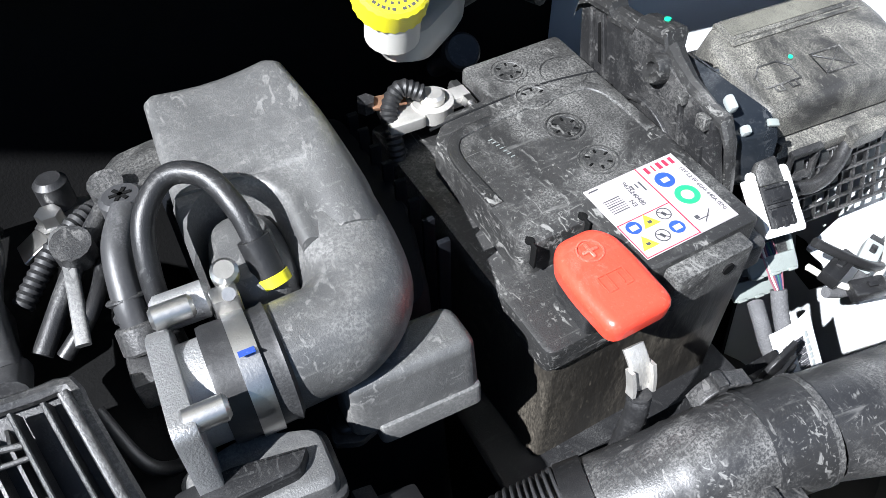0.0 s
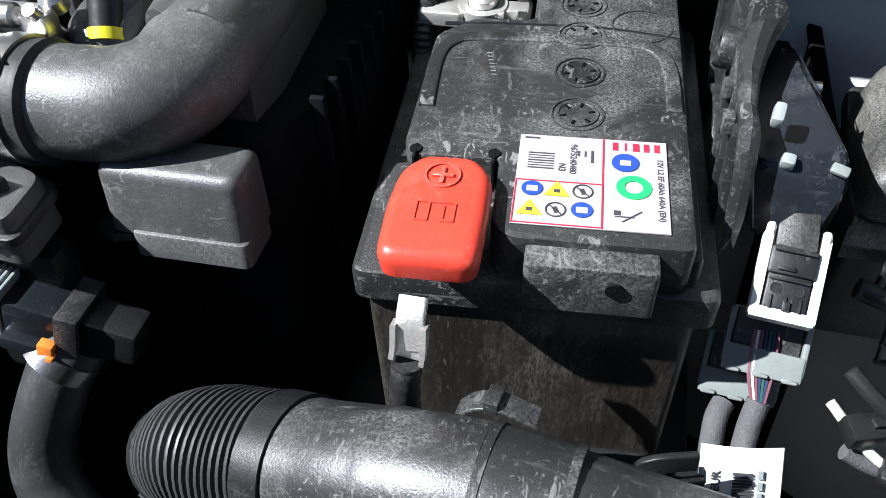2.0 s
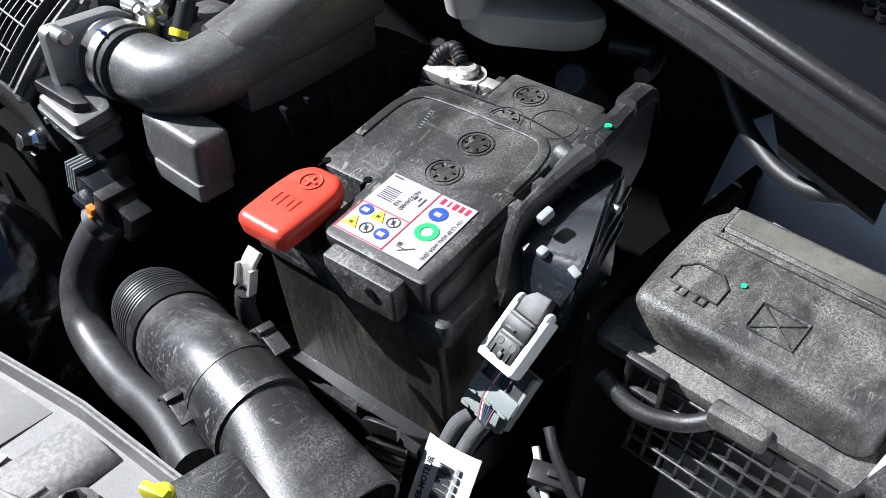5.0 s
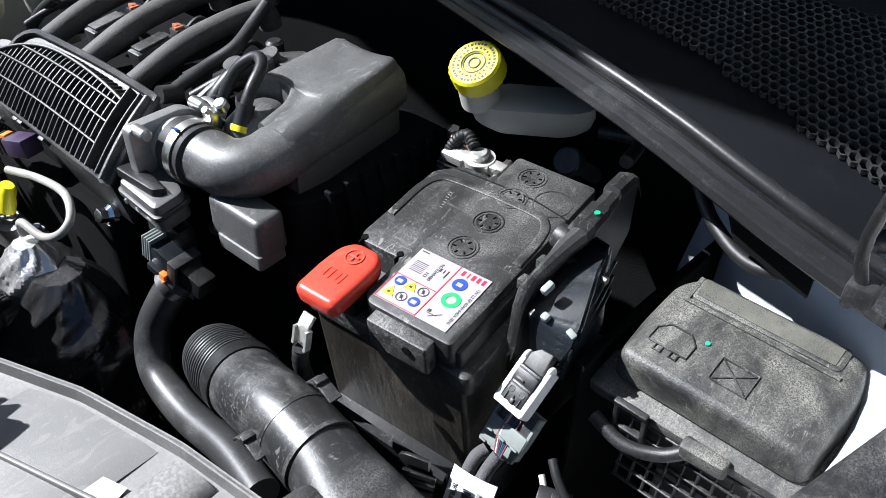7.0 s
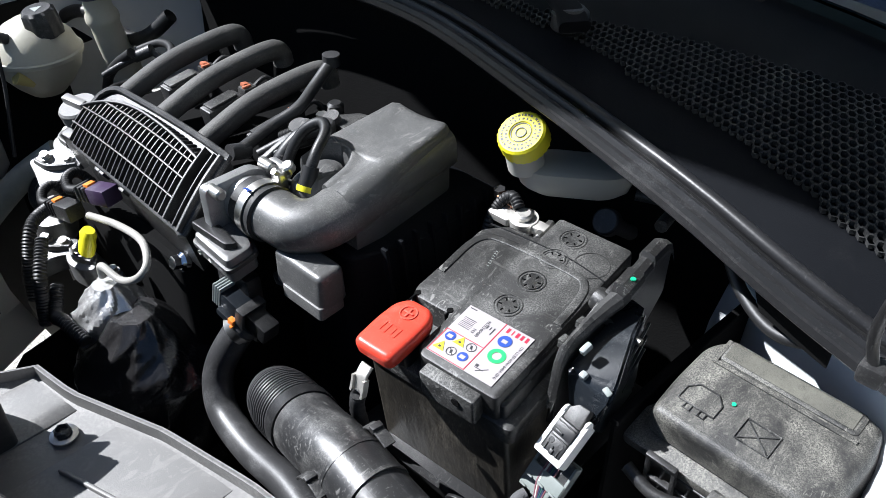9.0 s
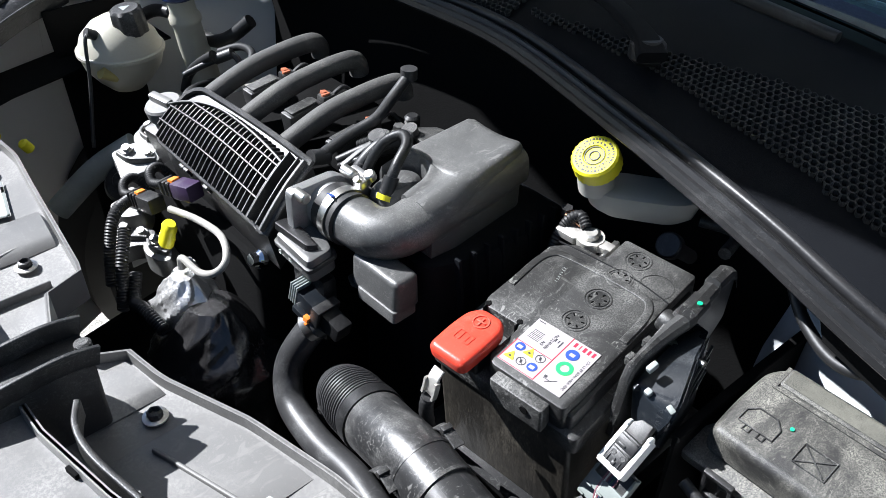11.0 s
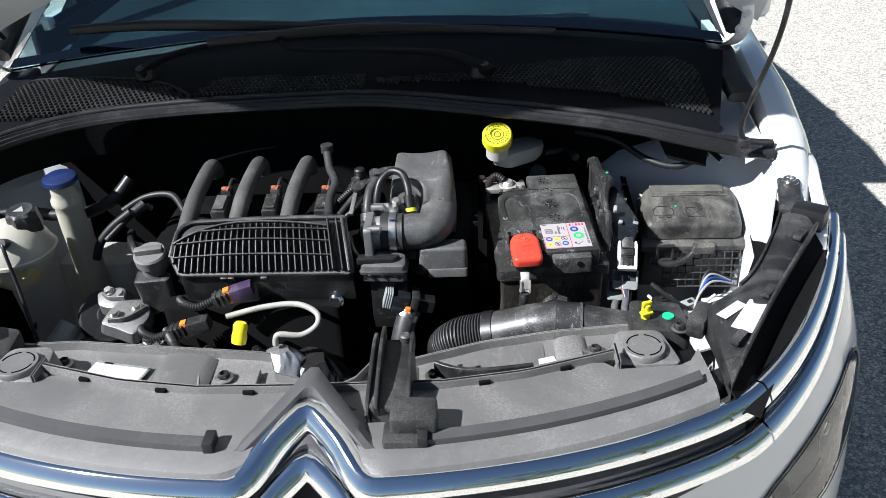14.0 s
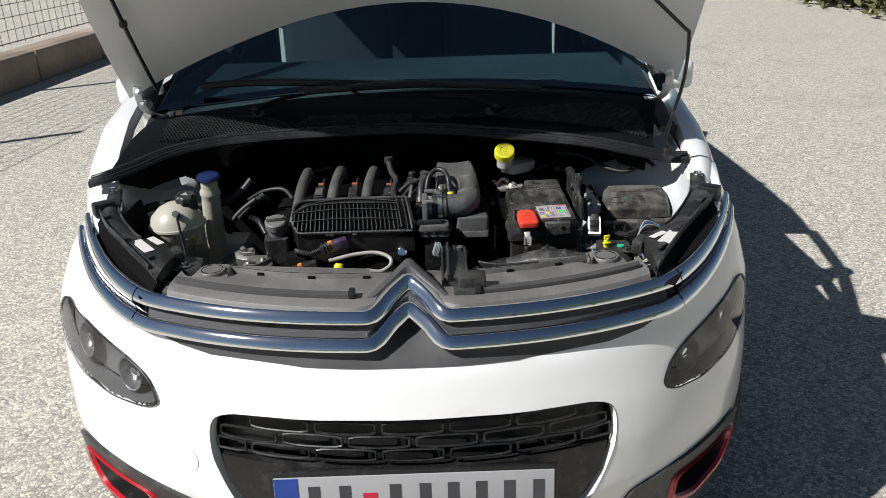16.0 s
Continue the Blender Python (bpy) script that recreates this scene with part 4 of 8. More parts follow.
def bonnet():
    hinge_y, hinge_z, ang, L = 1.02, 1.03, radians(50), 1.03
    bm = B()
    rows = []
    for v in np.linspace(0, 1, 15):
        row = []
        for x in np.linspace(-1, 1, 25):
            w = 0.745 - 0.05 * v ** 2
            crown = 0.17 * (1 - x * x) * (1 - 0.45 * v)
            back = 0.06 * (1 - x * x) * (1 - v)
            tip = -0.10 * x * x * v
            d = L * v + tip
            y = hinge_y - d * math.cos(ang) + crown * math.sin(ang) * 0.55 + back
            z = hinge_z + 0.03 + d * math.sin(ang) + crown * math.cos(ang) * 2.0 * (1 - 0.6 * v)
            row.append(Vector((sk(w * x), y, z)))
        rows.append(row)
    sheet(bm, rows, 0.025, (0, 0.8, 0.6))
    h = part("bonnet", bm, M_WHITE, car, "open white bonnet seen from beneath")
    off = Vector((0, -0.012, -0.008))
    for i0, i1, j0, j1 in ((2, 12, 2, 11), (2, 12, 13, 22)):
        bm = B()
        sheet(bm, [[p + off for p in r[j0:j1 + 1]] for r in rows[i0:i1 + 1]], 0.008, (0, 0.8, 0.6))
        part("stiffener", bm, M_WHITE, h, "pressed stiffening panel under the bonnet")
    for side in (1, -1):
        X = lambda x: sk(side * x)
        bm = B()
        tube(bm, [(X(0.715), 1.13, 0.985), (X(0.716), 1.07, 1.005), (X(0.716), 1.02, 1.035), (X(0.714), 0.99, 1.07), (X(0.708), 0.975, 1.10)], 1, section=rsec(0.006, 0.028, 0.003), up=(1, 0, 0), rad=lambda u: 1 - 0.25 * u)
        hg = part("hinge", bm, M_WHITE, car, "white painted bonnet hinge arm")
        for dy, z in ((0.985, 1.085), (1.01, 1.05)):
            bm = B()
            revolve(bm, [(0.009, 0), (0.009, 0.003), (0.006, 0.005), (0.006, 0.009), (0, 0.009)], T(X(0.708), dy - 0.006, z) @ RX(60), 12)
            part("hinge_bolt", bm, M_SHADEWHITE, hg)
        bm = B()
        tube(bm, [(X(0.72), 1.16, 0.97), (X(0.70), 1.07, 0.985), (X(0.69), 0.98, 0.975), (X(0.695), 0.90, 0.955)], 1, section=rsec(0.05, 0.02, 0.008), up=(0, 0, 1))
        part("hinge_seat", bm, M_RUBBER, car, "black gutter under the hinge")
    bm = B()
    tube(bm, [rows[i][1] + Vector((0.008, -0.020, -0.012)) for i in range(0, 9)], 0.0055, 10, 4)
    for i in (4, 8):
        revolve(bm, [(0, 0.012), (0.009, 0.008), (0.011, 0), (0.009, -0.008), (0, -0.012)], T(*(rows[i][1] + Vector((0.008, -0.020, -0.012)))), 14)
    part("washer_tube", bm, M_CLEAN, h, "thin black tube along the bonnet's edge")


bonnet()

# ---- the engine bay's shell ----
bay = thing("engine_bay", "white engine bay shell with a dark firewall", "engine bay", (0, 0.7, 0.3), kind="structure")
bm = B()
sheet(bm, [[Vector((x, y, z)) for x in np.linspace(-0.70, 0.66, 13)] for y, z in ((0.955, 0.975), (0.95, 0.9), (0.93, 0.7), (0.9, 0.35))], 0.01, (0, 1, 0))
part("firewall", bm, M_DEEPBLACK, bay, "black felt firewall lining")
# Tray and radiator take the near-black too, so the bay's depth stays dark.
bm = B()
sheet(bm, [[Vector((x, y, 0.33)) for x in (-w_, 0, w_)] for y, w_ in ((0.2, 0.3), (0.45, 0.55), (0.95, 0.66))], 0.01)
part("undertray", bm, M_DEEPBLACK, bay, "undertray coloured near-black for the bay's shade")
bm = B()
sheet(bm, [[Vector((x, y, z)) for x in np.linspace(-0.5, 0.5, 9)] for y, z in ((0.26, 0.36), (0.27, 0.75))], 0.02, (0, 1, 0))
part("radiator", bm, M_DEEPBLACK, bay, "radiator behind the front panel, coloured near-black for shade")


def inner_wing(side, edge):
    """Painted inner wing with its strut tower in the dim white for shade, and a top flange in the lit white."""
    ex = lambda y: float(np.interp(y, [e[0] for e in edge], [e[1] for e in edge]))
    bm = B()
    rows = []
    for y in [0.60, 0.63, 0.65] + list(np.linspace(0.67, 1.0, 15)):
        tower = 1.06 * math.exp(-((y - 0.945) / 0.11) ** 2) if side > 0 else 0.6 * math.exp(-((y - 0.97) / 0.11) ** 2)
        x1 = ex(y)
        z = float(np.interp(y, [0.63, 0.65, 0.70, 1.0], [0.74, 0.890, 0.898, 0.93]))
        prof = [(x1, z), (x1 - 0.004, z - 0.012), (x1 - 0.008 - 0.09 * tower, z - 0.05), (x1 - 0.012 - 0.13 * tower, z - 0.062), (x1 - 0.02 - 0.20 * tower, z - 0.075 - 0.01 * tower),
                (x1 - 0.025 - 0.225 * tower, z - 0.11), (x1 - 0.03 - 0.235 * tower, z - 0.20), (x1 - 0.05 - 0.24 * tower, 0.35)]
        rows.append([Vector((side * px_, y, pz)) for px_, pz in prof])
    sheet(bm, rows, 0.003, (side, 0, 0))
    w = part("inner_wing", bm, M_SHADEWHITE, bay, "white painted inner wing and strut tower in a dim, shaded tone")
    bm = B()
    rows = []
    for y in np.linspace(0.65, 0.80, 9):
        x1 = ex(y)
        wd = float(np.interp(y, [0.65, 0.70, 0.80], [0.014, 0.036, 0.066]))
        z = float(np.interp(y, [0.46, 0.70, 1.0], [0.872, 0.898, 0.93]))
        rows.append([Vector((side * (x1 - 0.002), y, z - 0.004)), Vector((side * (x1 + 0.002), y, z + 0.002)), Vector((side * (x1 + wd * 0.6), y, z + 0.004)), Vector((side * (x1 + wd), y, z))])
    sheet(bm, rows, 0.003)
    part("flange", bm, M_WHITE, w, "white flange along the inner wing in the paint's lit tone")
    for y in (0.70, 0.76):
        bm = B()
        revolve(bm, [(0.010, 0), (0.010, 0.003), (0.006, 0.004), (0.006, 0.009), (0, 0.009)], T(side * (ex(y) + 0.022), y, 0.893 + (y - 0.6) * 0.12), 12)
        part("flange_bolt", bm, M_PLAST, w)
    # Near-black sheet standing for the shade in this gap.
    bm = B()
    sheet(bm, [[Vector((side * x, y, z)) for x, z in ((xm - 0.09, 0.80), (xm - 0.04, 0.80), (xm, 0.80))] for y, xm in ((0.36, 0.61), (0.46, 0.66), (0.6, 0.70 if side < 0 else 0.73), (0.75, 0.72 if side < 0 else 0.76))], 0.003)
    part("arch_liner", bm, M_DEEPBLACK, bay, "near-black sheet for the shaded gap between the inner wing and the lamp")


inner_wing(1, [(0.455, 0.650), (0.65, 0.674), (0.70, 0.682), (0.80, 0.70), (1.0, 0.71)])
inner_wing(-1, [(0.50, 0.700), (0.65, 0.705), (0.70, 0.715), (0.80, 0.735), (1.0, 0.75)])

# Another near-black sheet, in place of shade behind the carrier.
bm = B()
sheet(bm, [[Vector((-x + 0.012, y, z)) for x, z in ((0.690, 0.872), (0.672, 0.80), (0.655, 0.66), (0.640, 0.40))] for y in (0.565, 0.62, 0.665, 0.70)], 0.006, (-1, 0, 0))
part("lamp_lining", bm, M_DEEPBLACK, bay, "near-black sheet for the shaded gap behind the lamp carrier")
bm = B()
sheet(bm, [[Vector((x, y + 0.25 * (x - 0.55), 0.652 + 0.10 * (x - 0.55) + 0.008 * math.sin(40 * y))) for x in np.linspace(0.552, 0.668, 7)] for y in np.linspace(0.545, 0.672, 8)], 0.004)
part("wing_ledge", bm, M_SHADEWHITE, bay, "white pressed ledge below the fuse box")

# ---- cowl, seal and wipers ----
SEAL = [(-0.775, 0.660, 0.937), (-0.735, 0.665, 0.948), (-0.69, 0.72, 0.955), (-0.63, 0.80, 0.965), (-0.52, 0.866, 0.972), (-0.36, 0.892, 0.978), (-0.16, 0.898, 0.982), (0.03, 0.893, 0.983),
        (0.24, 0.842, 0.976), (0.38, 0.803, 0.969), (0.46, 0.781, 0.962), (0.52, 0.765, 0.953), (0.57, 0.756, 0.943), (0.61, 0.752, 0.934), (0.65, 0.747, 0.927), (0.695, 0.735, 0.927)]
seal = thing("bonnet_seal", "ribbed black rubber seal along the cowl edge", "seal", (0, 0.92, 0.97))
bm = B()
tube(bm, SEAL, 1, per=6, section=[(-0.020, -0.008), (-0.021, 0.000), (-0.016, 0.005), (-0.009, 0.005), (-0.004, 0.001), (-0.004, -0.010)], up=(0, 0, 1))
part("seal_lip", bm, M_RUBBER, seal, "rear lip of the rubber seal")
bm = B()
tube(bm, SEAL, 1, per=6, section=[(0.002, -0.008), (0.002, 0.003), (0.005, 0.006), (0.009, 0.0065), (0.0115, 0.0015), (0.0135, 0.0035), (0.0175, 0.0028), (0.0195, -0.002), (0.0220, -0.003), (0.0235, -0.009), (0.020, -0.013)], up=(0, 0, 1))
part("seal_front", bm, M_SEAL, seal, "glossy ridged front of the rubber seal")
bm = B()
tube(bm, [Vector(p) + Vector((0, 0.010, 0.004)) for p in SEAL], 0.0065, 12, 6)
part("seal_bulb", bm, M_SEAL, seal, "round bulb of the rubber seal")
line = spline(SEAL[1:-2], 6)
_x = np.linspace(line[0].x, line[-1].x, 84)
line = [Vector((float(x), float(np.interp(x, [q.x for q in line], [q.y for q in line])), float(np.interp(x, [q.x for q in line], [q.z for q in line])))) for x in _x]
bm = B()
rows = []
n = len(line)


def screen_base(x):
    q = x / 0.69
    return Vector((x, 1.14 - 0.10 * q * q, 1.04 - 0.03 * q * q))


def cowl_pt(i, v):
    a = line[i]
    u = i / (n - 1)
    b = screen_base(sk(-0.70 + 1.40 * u) * 0.99)
    p = (a + Vector((0, 0.01, 0.0))).lerp(b, v)
    p.z += 0.012 * math.sin(math.pi * v) - 0.022 * max(0, v - 0.55)
    return p


rows = [[cowl_pt(i, v) for i in range(n)] for v in (0, 0.12, 0.3, 0.5, 0.7, 0.85, 1.0)]
sheet(bm, rows, 0.004)
cowl = single("cowl_panel", bm, M_COWL, "black plastic cowl panel under the windscreen, darkened for the bonnet's shade", "cowl panel", (0, 1.0, 0.97))


for x0, x1, drop in ((-0.725, -0.42, 0.070), (0.50, 0.605, 0.045)):
    top = [p for p in line if x0 <= p.x <= x1]
    k_ = len(top) - 1
    bm = B()
    sheet(bm, [[p + Vector((0, 0.006, -0.008 - d * drop * min(1.0, 0.35 + 4 * min(i, k_ - i if x0 < 0 else i) / k_))) for i, p in enumerate(top)] for d in (0, 0.5, 1.0)], 0.003, (0, 1, 0))
    part("cowl_skirt", bm, M_DEEPBLACK, cowl, "black edge of the cowl below the seal")


def on_cowl(x, y):
    """The cowl's surface above a place in the plan."""
    v = 0.4
    for _ in range(6):
        i = min(range(n), key=lambda k: abs(cowl_pt(k, v).x - x))
        a, b = cowl_pt(i, 0.0), cowl_pt(i, 1.0)
        v = min(1.0, max(0.0, (y - a.y) / (b.y - a.y)))
    return cowl_pt(i, v)


def honeycomb(low, high):
    """Air-inlet mesh of small hexagons let into the cowl, between two lines of the plan."""
    bm = B()
    r = 0.0050
    w = r * math.sqrt(3)
    lx, ly = [p[0] for p in low], [p[1] for p in low]
    hx, hy = [p[0] for p in high], [p[1] for p in high]
    x0, x1 = max(lx[0], hx[0]), min(lx[-1], hx[-1])
    grid = {}

    def height(x, y):
        kx, ky = round(x / 0.02), round(y / 0.02)
        def g(a, b):
            if (a, b) not in grid:
                grid[a, b] = on_cowl(a * 0.02, b * 0.02).z
            return grid[a, b]
        ax, ay = math.floor(x / 0.02), math.floor(y / 0.02)
        fx, fy = x / 0.02 - ax, y / 0.02 - ay
        return (g(ax, ay) * (1 - fx) + g(ax + 1, ay) * fx) * (1 - fy) + (g(ax, ay + 1) * (1 - fx) + g(ax + 1, ay + 1) * fx) * fy
    lean = (ly[-1] - ly[0]) / (lx[-1] - lx[0])
    for j in range(-55, 80):
        for i in range(-6, int((x1 - x0) / w) + 6):
            cx = x0 + (i + 0.5 * (j % 2)) * w
            cy = ly[0] + lean * (cx - x0) + j * r * 1.5
            if not (x0 < cx < x1 and np.interp(cx, lx, ly) < cy < np.interp(cx, hx, hy)):
                continue
            vo, vi, vd = [], [], []
            z = height(cx, cy)
            for k in range(6):
                a = radians(60 * k + 30)
                ox, oy = r * math.cos(a), r * math.sin(a)
                sx, sz = lean * ox, 0.0
                zz = height(cx + ox, cy + oy + sx)
                vo.append(bm.verts.new((cx + ox, cy + oy + sx, zz + 0.006)))
                vi.append(bm.verts.new((cx + ox * 0.80, cy + (oy + sx) * 0.80, z + (zz - z) * 0.8 + 0.006)))
                vd.append(bm.verts.new((cx + ox * 0.80, cy + (oy + sx) * 0.80, z + (zz - z) * 0.8 + 0.0012)))
            for k in range(6):
                q = (k + 1) % 6
                bm.faces.new((vo[k], vo[q], vi[q], vi[k]))
                bm.faces.new((vi[k], vi[q], vd[q], vd[k]))
    o = part("inlet_mesh", bm, M_MESH, cowl, "honeycomb air inlet mesh")
    o["kind"] = "stuff"
    return o


def mesh_rim(pts):
    bm = B()
    tube(bm, [(x, y, on_cowl(x, y).z + 0.004) for x, y in pts], 0.0028, 8, 4)
    part("mesh_rim", bm, M_MESH, cowl, "raised rim of the inlet mesh")


honeycomb([(-0.66, 0.835), (-0.557, 0.874), (-0.45, 0.895), (-0.335, 0.908)], [(-0.66, 0.950), (-0.637, 0.976), (-0.50, 0.968), (-0.397, 0.953), (-0.335, 0.918)])
mesh_rim([(-0.655, 0.965), (-0.630, 0.983), (-0.50, 0.974), (-0.397, 0.959), (-0.335, 0.925), (-0.328, 0.912)])
honeycomb([(-0.32, 0.912), (-0.15, 0.916), (0.0, 0.914)], [(-0.32, 0.925), (-0.28, 0.962), (-0.15, 0.958), (0.0, 0.952)])
honeycomb([(0.02, 0.932), (0.12, 0.930), (0.225, 0.914), (0.453, 0.856), (0.605, 0.808)], [(0.02, 0.940), (0.172, 0.940), (0.347, 0.961), (0.469, 0.971), (0.58, 0.976), (0.605, 0.95)])


def wiper(pivot, arm, blade, label):
    w = thing("wiper", label, "wiper", pivot, "windscreen wipers")
    bm = B()
    cyl(bm, 0.020, 0.028, T(*pivot), 24, bev=0.006)
    part("pivot_cap", bm, M_CLEAN, w)
    bm = B()
    tube(bm, arm, 1, per=8, section=rsec(0.034, 0.014, 0.005), up=(0, 0, 1), rad=lambda u: 1 - 0.62 * min(1, u * 1.3))
    part("arm", bm, M_COWL, w)
    bm = B()
    tube(bm, blade, 1, per=8, section=rsec(0.018, 0.020, 0.006), up=(0, 0, 1), rad=lambda u: 1.15 - 0.5 * abs(u - 0.45) - 0.25 * u)
    part("blade", bm, M_RUBBER, w)


wiper((0.213, 0.912, 1.020), [(0.232, 0.895, 1.022), (0.205, 0.913, 1.032), (0.165, 0.922, 1.046), (0.120, 0.930, 1.052), (0.0, 0.936, 1.058), (-0.127, 0.945, 1.062), (-0.16, 0.985, 1.072)],
      [(-0.292, 0.966, 1.075), (-0.14, 1.003, 1.074), (0.008, 1.038, 1.070), (0.117, 1.052, 1.062), (0.361, 1.037, 1.050)], "black windscreen wiper lying along the cowl")
wiper((-0.42, 0.97, 1.020), [(-0.43, 0.955, 1.022), (-0.41, 0.972, 1.034), (-0.36, 0.99, 1.050), (-0.28, 1.01, 1.060), (-0.16, 1.04, 1.070)],
      [(-0.60, 1.09, 1.075), (-0.45, 1.085, 1.080), (-0.28, 1.07, 1.078), (-0.10, 1.06, 1.072), (0.02, 1.065, 1.068)], "black windscreen wiper resting on the glass")

# ---- front panel ----
slam = thing("front_panel", "dusty dark grey plastic panel over the radiator", "front panel", (0, 0.28, 0.80))
yf = lambda x: (px(x, 0.862, 0.0).y - 0.008)
yrim = lambda x: float(np.interp(abs(x), [0, 0.15, 0.25, 0.36, 0.42, 0.5], [0.232, 0.234, 0.25, 0.285, 0.315, 0.36]))
yrear = lambda x: float(np.interp(x, [-0.5, -0.44, -0.375, -0.30, -0.10, -0.088, -0.078, -0.02, 0.028, 0.036, 0.10, 0.20, 0.30, 0.40, 0.5], [0.40, 0.392, 0.396, 0.386, 0.362, 0.358, 0.318, 0.298, 0.305, 0.346, 0.355, 0.39, 0.41, 0.42, 0.42]))
ztray = lambda x: float(np.interp(x, [-0.5, -0.05, 0.05, 0.5], [0.803, 0.800, 0.788, 0.790]))
xs = np.linspace(-0.47, 0.47, 63)
bm = B()
bump_in = lambda x: 0.062 * max(0, 1 - abs(x) / 0.085)
ytray = lambda x: float(np.interp(abs(x), [0, 0.15, 0.25, 0.345, 0.362, 0.45, 0.47], [0.232, 0.234, 0.25, 0.279, 0.262, 0.268, 0.30]))
sheet(bm, [[Vector((x, yf(x) + bump_in(x) - 0.022, 0.843)) for x in xs], [Vector((x, yf(x) + bump_in(x) - 0.016, 0.853)) for x in xs]] + [[Vector((x, yf(x) + bump_in(x) + (ytray(x) - yf(x) - bump_in(x)) * v, 0.858 - 0.008 * v)) for x in xs] for v in (0, 0.25, 0.5, 0.75, 1.0)], 0.004)
part("front_tray", bm, M_GREYP, slam, "flat dusty tray behind the chrome")
xr = np.linspace(-0.362, 0.362, 49)
bm = B()
sheet(bm, [[Vector((x, yrim(x) + d, z)) for x in xr] for d, z in ((-0.002, 0.848), (-0.001, 0.860), (0.003, 0.860), (0.004, 0.784))], 0.0015, (0, 1, 0))
rim_o = part("rim", bm, M_GREYP, slam, "raised rib along the panel")
for x in (-0.30, -0.195, -0.085, 0.20, 0.30):
    bm = B()
    box(bm, (0.014, 0.006, 0.006), T(x, yrim(x) - 0.002, 0.8525) @ RZ(-8 if x < 0 else 10), 0.001)
    part("notch", bm, M_DEEPBLACK, rim_o, "small dark slot")
for side_ in (1, -1):
    bm = B()
    sheet(bm, [[Vector((side_ * (0.362 + d), y, z)) for y in (0.262, 0.285, 0.30)] for d, z in ((0.0, 0.852), (0.001, 0.861), (0.004, 0.861), (0.005, 0.79))], 0.001, (side_, 0, 0))
    part("end_rib", bm, M_GREYP, slam)
bm = B()
sheet(bm, [[Vector((x, yrim(x) + 0.003 + (yrear(x) - yrim(x) - 0.003) * v, ztray(x) - 0.002 * math.sin(3.14 * v))) for x in xs] for v in (0, 0.33, 0.66, 0.985, 1.0)], 0.004)
part("rear_tray", bm, M_GREYP, slam, "sunken tray with dust and bolts")
bm = B()
sheet(bm, [[Vector((x, yrear(x) + d, ztray(x) + z)) for x in xs] for d, z in ((-0.003, 0.0), (-0.002, 0.012), (0.001, 0.012), (0.002, -0.03))], 0.0015, (0, 1, 0))
part("rear_rib", bm, M_GREYP, slam)
for x0, x1 in ((-0.46, -0.105), (0.13, 0.455)):
    bm = B()
    sheet(bm, [[Vector((x, yf(x) + 0.012 + d, z)) for x in np.linspace(x0, x1, 20)] for d, z in ((0.0, 0.858), (0.001, 0.8645), (0.016, 0.8655), (0.017, 0.857))], 0.001, (0, 0, -1))
    part("rubber_strip", bm, M_NOSE, slam, "dark grey raised strip behind the chrome bar")
    xe_ = x1 if x0 < 0 else x0
    bm = B()
    box(bm, (0.012, 0.024, 0.014), T(xe_, yf(xe_) + 0.021, 0.864), 0.002)
    part("strip_end", bm, M_RUBBER, slam)
for x0, x1, hgt in ((-0.245, -0.165, 0.010), (0.045, 0.112, 0.008), (0.30, 0.345, 0.008), (0.155, 0.285, 0.004)):
    bm = B()
    sheet(bm, [[Vector((x, yrim(x) + 0.010 + (yrear(x) - yrim(x) - 0.018) * v, ztray(x) + hgt * math.sin(math.pi * min(1, max(0, (x - x0) / (x1 - x0)))) ** 0.4)) for x in np.linspace(x0, x1, 11)] for v in (0, 0.5, 1.0)], 0.002)
    part("pressed_step", bm, M_GREYP, slam, "raised pressed area in the tray")
for x0, y0, x1, y1 in ((-0.19, 0.365, -0.165, 0.255), (0.17, 0.31, 0.36, 0.365), (-0.1, 0.33, -0.1, 0.245), (0.335, 0.37, 0.335, 0.30)):
    bm = B()
    tube(bm, [(x0, y0, ztray(x0) + 0.002), (x1, y1, ztray(x1) + 0.002)], 1, per=6, section=rsec(0.004, 0.012, 0.0015), up=(0, 0, 1))
    part("rib", bm, M_GREYP, slam)


def bolt(x, y, z, r=0.009, label="dark hexagon bolt with a washer in the front panel", material=None):
    b = thing("bolt", label, "bolt", (x, y, z), "panel bolts")
    bm = B()
    revolve(bm, [(0, 0), (r * 1.35, 0), (r * 1.35, 0.0015), (r * 0.9, 0.0025)], T(x, y, z), 20)
    part("washer", bm, M_STEEL, b)
    bm = B()
    revolve(bm, [(r * 0.82, 0.002), (r * 0.82, 0.008), (r * 0.6, 0.009), (r * 0.5, 0.005), (0, 0.005)], T(x, y, z), 6)
    part("bolt_head", bm, material or M_PLAST, b)


bolt(-0.146, 0.321, 0.803)
bolt(0.133, 0.330, 0.790)
bolt(-0.379, 0.358, 0.804)
bolt(0.355, 0.375, 0.791)
bolt(0.463, 0.362, 0.835)
bolt(-0.478, 0.352, 0.838)


